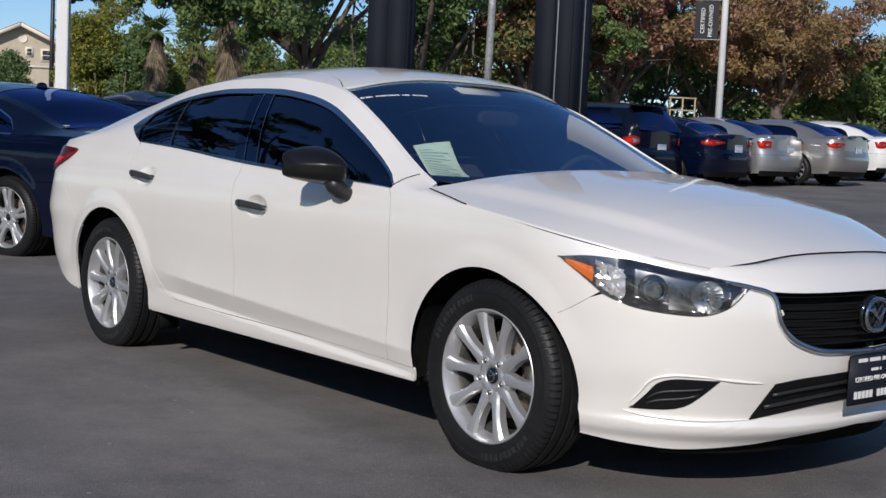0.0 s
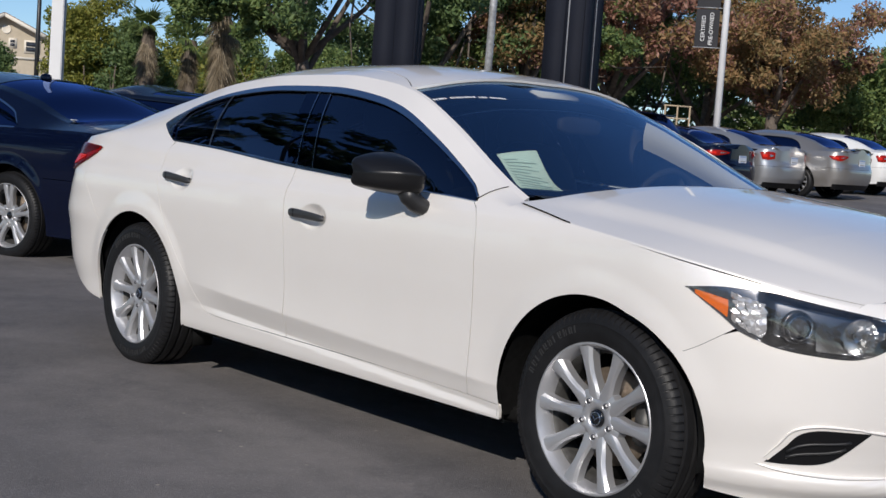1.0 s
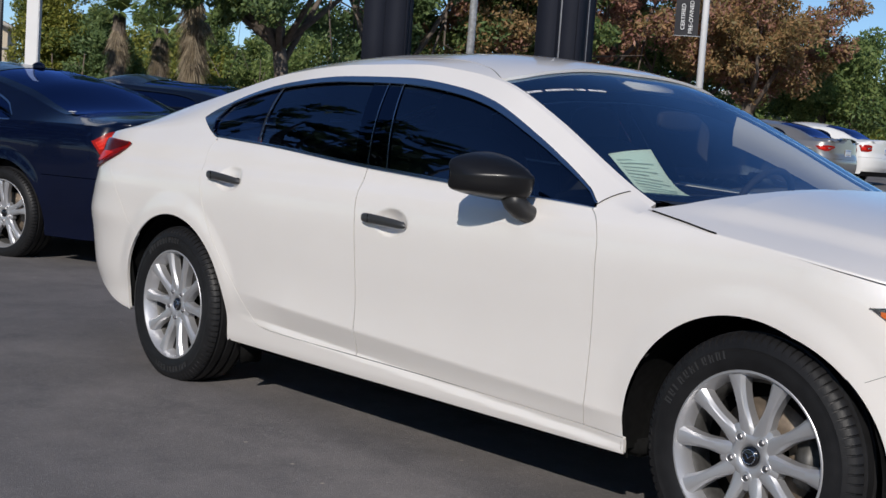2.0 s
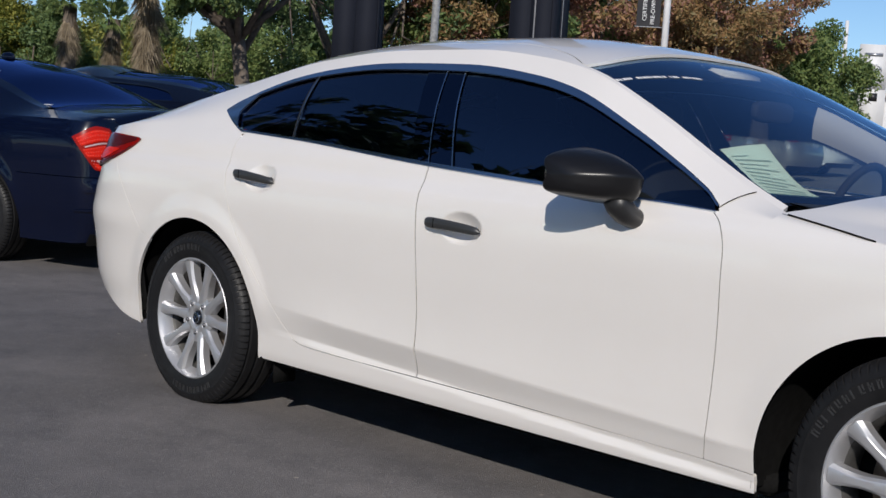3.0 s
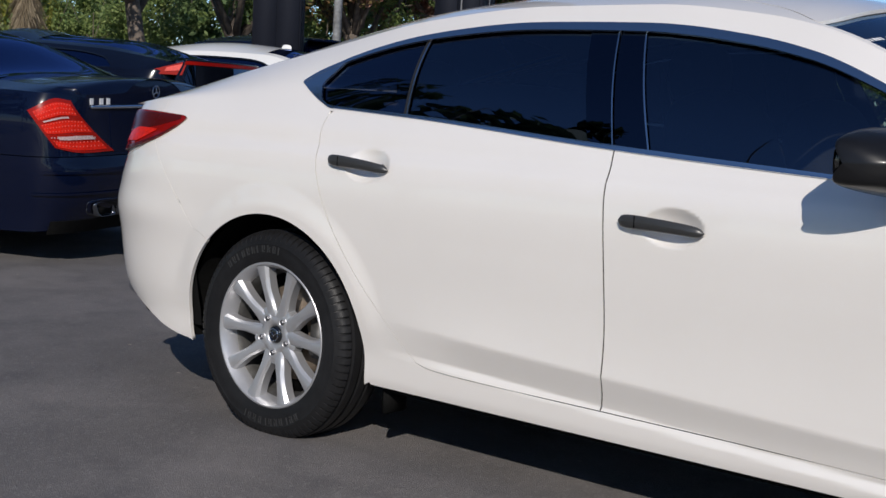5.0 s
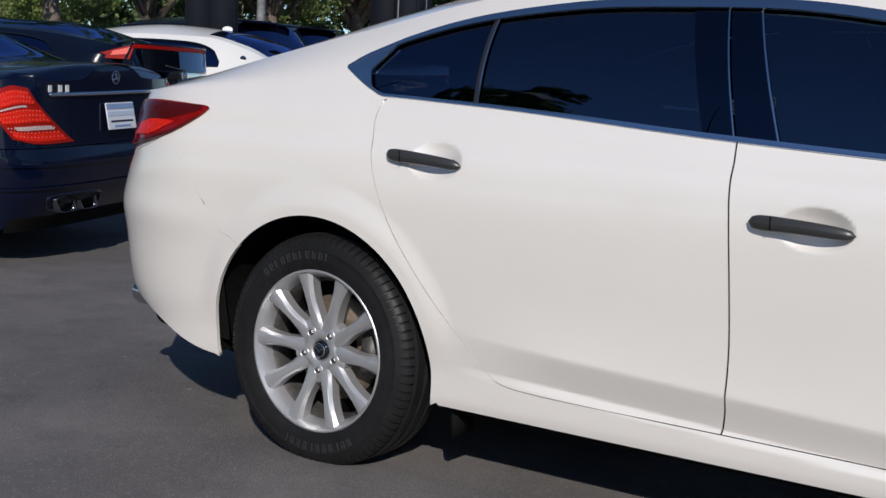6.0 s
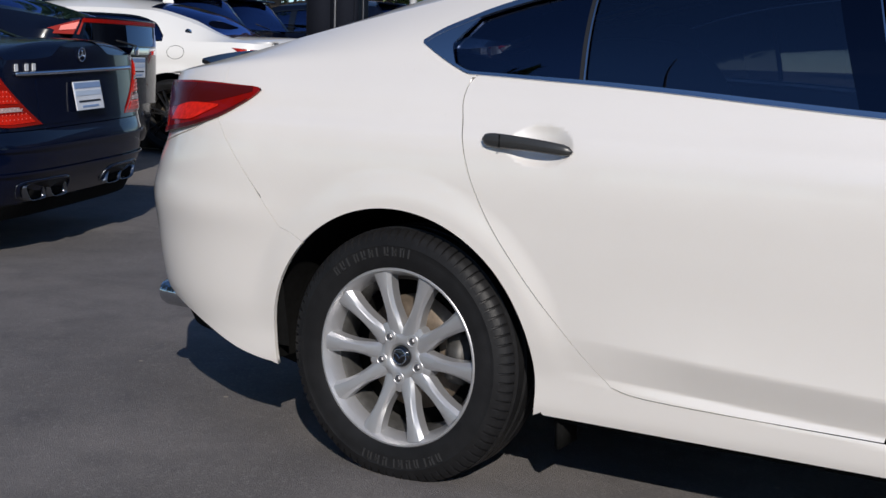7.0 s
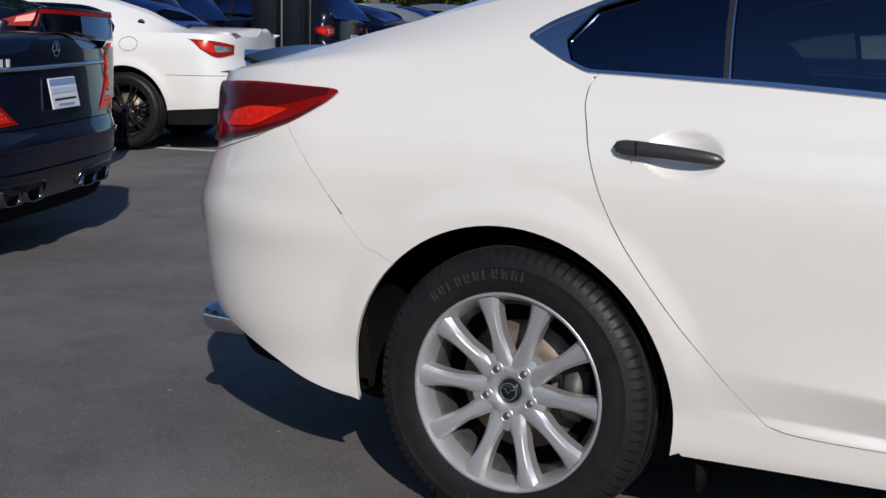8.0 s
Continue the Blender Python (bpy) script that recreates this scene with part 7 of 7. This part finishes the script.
# ---- house and distance ----
STUCCO = material("beige_stucco", (0.47, 0.40, 0.30), 0.9, grain=0.05, stain=0.08)
TILE = material("brown_roof_tile", (0.20, 0.13, 0.10), 0.85, grain=0.2, grain_scale=6, stain=0.15)
PANE = material("dark_house_glass", (0.03, 0.035, 0.045), 0.1, coat=0.6)
CREAM = material("cream_trim", (0.70, 0.64, 0.54), 0.7)
def house(x, y, turn, w=6.6, d=12.0, eave=6.6, ridge=8.15):
    h = empty("house", "beige stucco house with a brown tiled gable roof", "house")
    bm = bmesh.new()
    pts = [(-w / 2, 0), (w / 2, 0), (w / 2, eave), (0, ridge - 0.15), (-w / 2, eave)]
    fr, bk = [bm.verts.new((a, 0, b)) for a, b in pts], [bm.verts.new((a, d, b)) for a, b in pts]
    bm.faces.new(fr), bm.faces.new(bk[::-1])
    for i in range(5):
        j = (i + 1) % 5
        bm.faces.new((fr[j], fr[i], bk[i], bk[j]))
    bmesh.ops.recalc_face_normals(bm, faces=bm.faces)
    part("wall", bm, STUCCO, h, smooth=False)
    for s in (-1, 1):
        slope = math.atan2(ridge - eave, w / 2)
        ln = (w / 2 + 0.7) / math.cos(slope)
        part("roof", box(ln, d + 1.2, 0.18, (0, 0, 0), 0.02), TILE, h).matrix_basis = pose(s * (w / 4 + 0.35) * 1.0, d / 2 - 0.2, (ridge + eave) / 2 - 0.12, 0, s * math.degrees(slope), 0)
        part("barge_board", box(ln, 0.10, 0.28, (0, 0, 0), 0.01), CREAM, h).matrix_basis = pose(s * (w / 4 + 0.35), -0.85, (ridge + eave) / 2 - 0.24, 0, s * math.degrees(slope), 0)
    part("round_vent", lathe([(0.0005, -0.02), (0.26, -0.02), (0.34, -0.06), (0.36, 0.0)], 24, "y", at=(0.1, -0.02, 7.0)), CREAM, h)
    for wx, wz, ww, wh in ((2.1, 5.75, 1.0, 0.8), (0.6, 5.95, 0.40, 0.55)):
        f = part("window", box(ww + 0.24, 0.08, wh + 0.24, (wx, -0.03, wz), 0.01), CREAM, h)
        n = 2 if ww > 1 else 1
        for i in range(n):
            for j in range(2):
                part("pane", box(ww / n - 0.06, 0.04, wh / 2 - 0.05, (wx - ww / 2 + ww / n * (i + 0.5), -0.065, wz - wh / 2 + wh / 2 * (j + 0.5)), 0), PANE, f)
    part("cornice", box(w + 0.1, 0.12, 0.2, (0, -0.05, 4.8), 0.02), CREAM, h)
    h.matrix_basis = pose(x, y, rise(x, y), 0, 0, turn)
house(-95.8, 37.9, 62)
shed = empty("white_building", "low white building far behind the cars", "building")
part("wall", box(14, 8, 3.0, (0, 0, 1.5), 0.02), WHITE_POLE, shed)
part("roof", box(14.6, 8.6, 0.2, (0, 0, 3.1), 0.02), CONCRETE, shed)
part("door", box(1.2, 0.06, 2.1, (2, -4.01, 1.05), 0.01), PANE, shed)
shed.matrix_basis = pose(-28, 52, rise(0, 52), 0, 0, 30)
CANOPY = material("pale_blue_canopy", (0.38, 0.55, 0.62), 0.5)
WOOD = material("weathered_wood_rail", (0.42, 0.34, 0.24), 0.8, grain=0.2)
stand = empty("shade_canopy", "pale blue flat canopy on posts behind the cars", "canopy")
part("canopy_top", box(4.5, 2.0, 0.12, (0, 0, 2.3), 0.02), CANOPY, stand)
for sx in (-2, 2):
    for sy in (-0.8, 0.8):
        part("post", box(0.08, 0.08, 2.3, (sx, sy, 1.15), 0.005), GREY_POLE, stand)
stand.matrix_basis = pose(-34.0, 45.5, rise(0, 45) + 0.6, 0, 0, 35)
rails = empty("wooden_railing", "weathered wooden railing on tall posts", "railing")
for i in range(3):
    part("rail_post", box(0.05, 0.05, 2.2, (i * 0.42, 0, 1.1), 0.005), WOOD, rails)
for z in (1.75, 2.17):
    part("rail_bar", box(0.95, 0.04, 0.05, (0.42, 0, z), 0.005), WOOD, rails)
rails.matrix_basis = pose(-22.6, 30.6, rise(0, 31), 0, 0, 50)

# ---- trees ----
def leaf_material(name, a, b, through=0.38):
    m = bpy.data.materials.new(name)
    m.use_nodes = True
    n, l = m.node_tree.nodes, m.node_tree.links
    p = n["Principled BSDF"]
    p.inputs["Roughness"].default_value = 0.55
    p.inputs["Specular IOR Level"].default_value = 0.3
    geo = n.new("ShaderNodeNewGeometry")
    ramp = n.new("ShaderNodeMix")
    ramp.data_type = "RGBA"
    ramp.inputs["A"].default_value, ramp.inputs["B"].default_value = (*a, 1), (*b, 1)
    l.new(geo.outputs["Random Per Island"], ramp.inputs["Factor"])
    l.new(ramp.outputs["Result"], p.inputs["Base Color"])
    tr = n.new("ShaderNodeBsdfTranslucent")
    l.new(ramp.outputs["Result"], tr.inputs["Color"])
    mx = n.new("ShaderNodeMixShader")
    mx.inputs["Fac"].default_value = through
    l.new(p.outputs["BSDF"], mx.inputs[1])
    l.new(tr.outputs["BSDF"], mx.inputs[2])
    l.new(mx.outputs["Shader"], n["Material Output"].inputs["Surface"])
    return m


BARK = material("grey_brown_bark", (0.13, 0.105, 0.085), 0.9, grain=0.3, grain_scale=9, stain=0.25, bump=0.6, bump_scale=14)
LEAF_DARK = leaf_material("dark_green_leaf", (0.070, 0.122, 0.052), (0.215, 0.300, 0.115))
# darkened so that the unseen trees stay faint in reflections
LEAF_DEEP = leaf_material("deep_green_leaf", (0.030, 0.052, 0.024), (0.070, 0.100, 0.045))
LEAF_MID = leaf_material("mid_green_leaf", (0.098, 0.165, 0.050), (0.255, 0.310, 0.105))
LEAF_YELLOW = leaf_material("yellow_green_leaf", (0.147, 0.182, 0.038), (0.345, 0.328, 0.069))
LEAF_RED = leaf_material("red_brown_leaf", (0.255, 0.125, 0.100), (0.510, 0.290, 0.210))
LEAF_RUST = leaf_material("rusty_green_leaf", (0.205, 0.180, 0.075), (0.430, 0.255, 0.125))
FROND_DEAD = leaf_material("dry_palm_leaf", (0.200, 0.160, 0.110), (0.420, 0.350, 0.250))
rng = np.random.default_rng(7)


def leaf_cloud(centres, radii, per, size, squash=0.8):
    """Many small leaves in clumps; one mesh."""
    n = len(centres) * per
    c = np.repeat(np.array(centres), per, 0)
    r = np.repeat(np.array(radii), per)[:, None]
    d = rng.normal(size=(n, 3))
    d /= np.linalg.norm(d, axis=1)[:, None]
    p = c + d * r * (rng.random((n, 1)) ** 0.45) * np.array([1, 1, squash])
    a = rng.normal(size=(n, 3))
    a /= np.linalg.norm(a, axis=1)[:, None]
    b = np.cross(a, rng.normal(size=(n, 3)))
    b /= np.linalg.norm(b, axis=1)[:, None] + 1e-9
    s = size * (0.6 + 0.8 * rng.random((n, 1)))
    verts = np.stack([p - a * s, p + b * s * 0.42, p + a * s, p - b * s * 0.42], 1).reshape(-1, 3)
    faces = np.arange(n * 4).reshape(-1, 4)
    me = bpy.data.meshes.new("crown")
    me.from_pydata(verts.tolist(), [], faces.tolist())
    return me


def tree(label, x, y, h, spread, clear, leaf, trunk_r=0.16, clumps=90, per=110, size=0.13, seed=1, lean=0.0, inner=None, clump_r=0.55, flat=0.8, name="tree", fork=6, boughs=()):
    """A tapered, forking trunk with limbs, and a crown of leaf clumps at the limbs' ends."""
    rg = np.random.default_rng(seed)
    t = empty(name, label, "tree", "trees")
    bm = bmesh.new()
    top = Vector((lean, 0, clear + (h - clear) * 0.25))
    tube([(0, 0, 0), (lean * 0.3, 0.03, clear * 0.5), (lean * 0.7, -0.02, clear), top], [trunk_r * 1.3, trunk_r, trunk_r * 0.9, trunk_r * 0.6], 10, bm)
    ends = []
    for k in range(fork):
        a = 2 * math.pi * (k + rg.random() * 0.6) / fork
        z0 = clear * (0.75 + 0.4 * rg.random())
        base = Vector((lean * 0.7, 0, z0))
        reach = spread * (0.5 + 0.35 * rg.random())
        e = Vector((lean + reach * math.cos(a), reach * math.sin(a), clear + (h - clear) * (0.45 + 0.4 * rg.random())))
        mid = base.lerp(e, 0.5) + Vector((0, 0, -0.1 * reach)) + Vector(rg.normal(size=3)) * 0.12
        tube([base, mid, e], [trunk_r * 0.5, trunk_r * 0.32, trunk_r * 0.12], 7, bm)
        ends += [mid, e]
        for _ in range(3):
            q = mid.lerp(e, rg.random()) + Vector(rg.normal(size=3)) * spread * 0.25
            tube([mid.lerp(e, 0.3), mid.lerp(q, 0.5), q], [trunk_r * 0.2, trunk_r * 0.13, trunk_r * 0.05], 5, bm)
            ends.append(q)
    cs, rs = [], []
    for dx, dy, z0, z1 in boughs:
        # a long bough with sprays of leaves hanging along its outer half
        a, b = Vector((lean * 0.7, 0, clear)), Vector((dx, dy, z1))
        mid = a.lerp(b, 0.5) + Vector((0, 0, 0.35 * (z1 - clear)))
        tube([a, mid, b], [trunk_r * 0.4, trunk_r * 0.2, trunk_r * 0.06], 6, bm)
        for _ in range(9):
            k = 0.35 + 0.7 * rg.random()
            q = a.lerp(b, k) + Vector((rg.normal() * 0.35, rg.normal() * 0.35, 0))
            cs.append((q.x, q.y, z0 + (z1 - z0) * rg.random()))
            rs.append(0.20 + 0.22 * rg.random())
    part("trunk", bm, BARK, t)
    mid_z, half_z = (clear + h) / 2 + 0.05 * h, (h - clear) / 2
    for _ in range(clumps):
        d = rg.normal(size=3)
        d /= np.linalg.norm(d)
        rad = rg.random() ** 0.4
        lump = 1 + 0.22 * math.sin(3 * d[0] + seed) * math.cos(4 * d[1] + 2 * d[2])
        cs.append((lean + d[0] * rad * spread * lump, d[1] * rad * spread * lump, mid_z + d[2] * rad * half_z * lump))
        rs.append(clump_r * (0.6 + 0.8 * rg.random()))
    me = leaf_cloud(cs, rs, per, size, flat)
    me.materials.append(leaf)
    o = new("crown", me)
    o.parent = t
    if inner is not None:
        k = len(cs) // 3
        me2 = leaf_cloud(cs[:k], rs[:k], per, size, flat)
        me2.materials.append(inner)
        o2 = new("crown", me2)
        o2.parent = t
    t.matrix_basis = pose(x, y, rise(x, y))
    return t


def palm(x, y, h, seed, skirt=0.0, fronds=26, length=1.7):
    rg = np.random.default_rng(seed)
    t = empty("palm_tree", "fan palm with a skirt of dry leaves" if skirt else "palm tree with green arching fronds", "tree", "palms")
    part("trunk", tube([(0, 0, 0), (0.05, 0, h * 0.5), (0, 0.04, h)], [0.24, 0.19, 0.17], 10), BARK, t)
    def strips(count, z0, z1, el0, el1, ln, mat, name):
        verts, faces = [], []
        for k in range(count):
            a, el = rg.random() * 2 * math.pi, radians(el0 + (el1 - el0) * rg.random())
            z = z0 + (z1 - z0) * rg.random()
            dirv = np.array([math.cos(a) * math.cos(el), math.sin(a) * math.cos(el), math.sin(el)])
            side = np.array([-math.sin(a), math.cos(a), 0])
            L = ln * (0.7 + 0.5 * rg.random())
            for j in range(9):
                w = (j - 4) / 4
                tip = dirv * L * (1 - 0.15 * abs(w)) + side * w * L * 0.42 - np.array([0, 0, 0.25 * L * (0.3 + abs(w))])
                mid = dirv * L * 0.5 + side * w * L * 0.13
                base = np.array([0, 0, z])
                i = len(verts)
                wd = side * 0.022 * L
                verts += [tuple(base + dirv * 0.15), tuple(base + mid + wd), tuple(base + tip), tuple(base + mid - wd)]
                faces.append((i, i + 1, i + 2, i + 3))
        me = bpy.data.meshes.new(name)
        me.from_pydata(verts, [], faces)
        me.materials.append(mat)
        o = new(name, me)
        o.parent = t
    strips(fronds, h - 0.15, h + 0.1, -25, 65, length, LEAF_MID, "crown")
    if skirt:
        strips(int(90 + 60 * skirt), h - skirt, h - 0.1, -84, -52, 0.45 + 0.16 * skirt, FROND_DEAD, "dry_skirt")
    t.matrix_basis = pose(x, y, rise(x, y))


# plain dark wall added out of view to darken what car paint mirrors
WALLS = material("dark_unseen_wall", (0.05, 0.052, 0.058), 0.6, stain=0.1, stain_scale=0.5)
hall = empty("unseen_hall", "plain dark grey hall added out of view to darken reflections", "building")
part("wall", box(36, 0.4, 6.5, (15, 27, 3.25), 0.05), WALLS, hall)
part("roof", box(36, 8, 0.4, (15, 31, 6.7), 0.05), WALLS, hall)

# left of the view: bushes, palms and the great shade tree
tree("dense yellow-green shrub tree", -30.1, 13.4, 4.3, 1.15, 0.3, LEAF_YELLOW, 0.12, 80, 420, 0.055, 11, inner=LEAF_MID, clump_r=0.40)
tree("green garden tree beside the palms", -28.9, 14.0, 3.6, 0.85, 0.4, LEAF_DARK, 0.12, 50, 300, 0.062, 12, inner=LEAF_MID, clump_r=0.36)
tree("round bush beside the house", -42.2, 15.4, 3.2, 1.1, 0.2, LEAF_DARK, 0.10, 60, 260, 0.07, 13, name="bush", inner=LEAF_MID, clump_r=0.45)
palm(-26.6, 13.35, 3.45, 3, 1.0, 26, 1.1)
palm(-27.2, 15.0, 3.2, 9, 1.0, 20, 0.9)
palm(-26.6, 15.7, 4.5, 5, 2.7, 24)
tree("leafy green shrub under the palms", -30.0, 15.7, 2.5, 1.0, 0.2, LEAF_MID, 0.08, 50, 260, 0.06, 26, name="bush", inner=LEAF_YELLOW, clump_r=0.40)
tree("leafy green shrub under the palms", -28.2, 16.9, 2.1, 0.9, 0.2, LEAF_YELLOW, 0.08, 40, 260, 0.06, 27, name="bush", inner=LEAF_DARK, clump_r=0.40)
tree("low hedge of mixed green shrubs", -38.0, 21.5, 3.4, 3.2, 0.2, LEAF_YELLOW, 0.08, 80, 200, 0.082, 14, name="bush", inner=LEAF_MID)
tree("low hedge of mixed green shrubs", -35.0, 24.0, 3.8, 3.2, 0.2, LEAF_MID, 0.08, 80, 200, 0.082, 15, name="bush")
tree("tall dark green shade tree with a forked trunk", -18.7, 13.25, 8.6, 4.3, 2.6, LEAF_DARK, 0.17, 150, 260, 0.075, 16, lean=-0.6, inner=LEAF_MID, fork=8, clump_r=0.5,
     boughs=((-1.6, -2.6, 3.2, 4.6), (-2.6, -3.4, 3.6, 4.8), (-3.2, -4.2, 3.7, 4.8), (-3.6, -5.2, 3.9, 4.9), (-0.6, -1.9, 3.0, 4.4), (-5.0, -3.6, 3.8, 5.0), (-3.4, -1.6, 3.6, 5.0)))
tree("tall dark green tree behind the columns", -25.5, 21.8, 9.0, 4.2, 2.0, LEAF_DARK, 0.24, 130, 240, 0.088, 17, inner=LEAF_MID)
tree("dark green tree with low limbs", -25.0, 26.5, 9.0, 3.6, 1.6, LEAF_MID, 0.22, 110, 240, 0.088, 18, inner=LEAF_DARK)
tree("rust-coloured autumn tree with thin limbs", -24.0, 25.2, 8.6, 2.6, 1.9, LEAF_RUST, 0.2, 80, 240, 0.082, 19, inner=LEAF_RED)
tree("reddish-brown autumn tree with a pale trunk", -24.6, 30.0, 9.5, 4.4, 2.2, LEAF_RED, 0.24, 130, 240, 0.088, 20, inner=LEAF_RUST)
tree("green tree behind the banner pole", -25.0, 36.0, 7.4, 3.6, 1.6, LEAF_MID, 0.22, 110, 240, 0.088, 21, inner=LEAF_DARK)
tree("rusty autumn tree with a rounded crown", -20.4, 33.6, 6.5, 3.5, 1.9, LEAF_RUST, 0.22, 140, 240, 0.082, 22, inner=LEAF_RED)
tree("green tree at the edge of the lot", -20.5, 39.5, 4.6, 2.6, 1.0, LEAF_MID, 0.2, 100, 220, 0.088, 23, inner=LEAF_DARK)
tree("green tree near the dealer sign", -24.5, 47.0, 3.8, 2.6, 0.6, LEAF_MID, 0.18, 90, 200, 0.095, 24, inner=LEAF_YELLOW)
palm(-23.6, 52.5, 3.6, 8, 0.8, 22, 1.5)
tree("far green trees at the lot's end", -22.0, 64.0, 3.2, 3.0, 0.4, LEAF_MID, 0.2, 90, 100, 0.16, 25)
# hedge line that closes the distance
for i, (x, y, h) in enumerate(((-44, 26, 4.6), (-38, 30, 5.5), (-34, 34, 6.0), (-32, 40, 6.0), (-30, 46, 4.6), (-60, 40, 5.0))):
    tree("green trees closing the distance", x, y, h, 4.2, 0.3, LEAF_DARK if i % 2 else LEAF_MID, 0.2, 90, 90, 0.17, 40 + i)
# unseen trees added round the rest of the lot to darken reflections
for i in range(16):
    a = radians(-175 + 14.5 * i)
    near = i < 5
    d = (21 if near else 36) + 4 * math.sin(2.3 * i)
    tree("dark green tree added out of view for reflections", d * math.cos(a) + 2, d * math.sin(a), (11.0 if near else 8.0) + math.sin(1.7 * i), 5.2, 1.8 if near else 1.2, LEAF_DEEP, 0.25, 70, 60, 0.26, 60 + i)
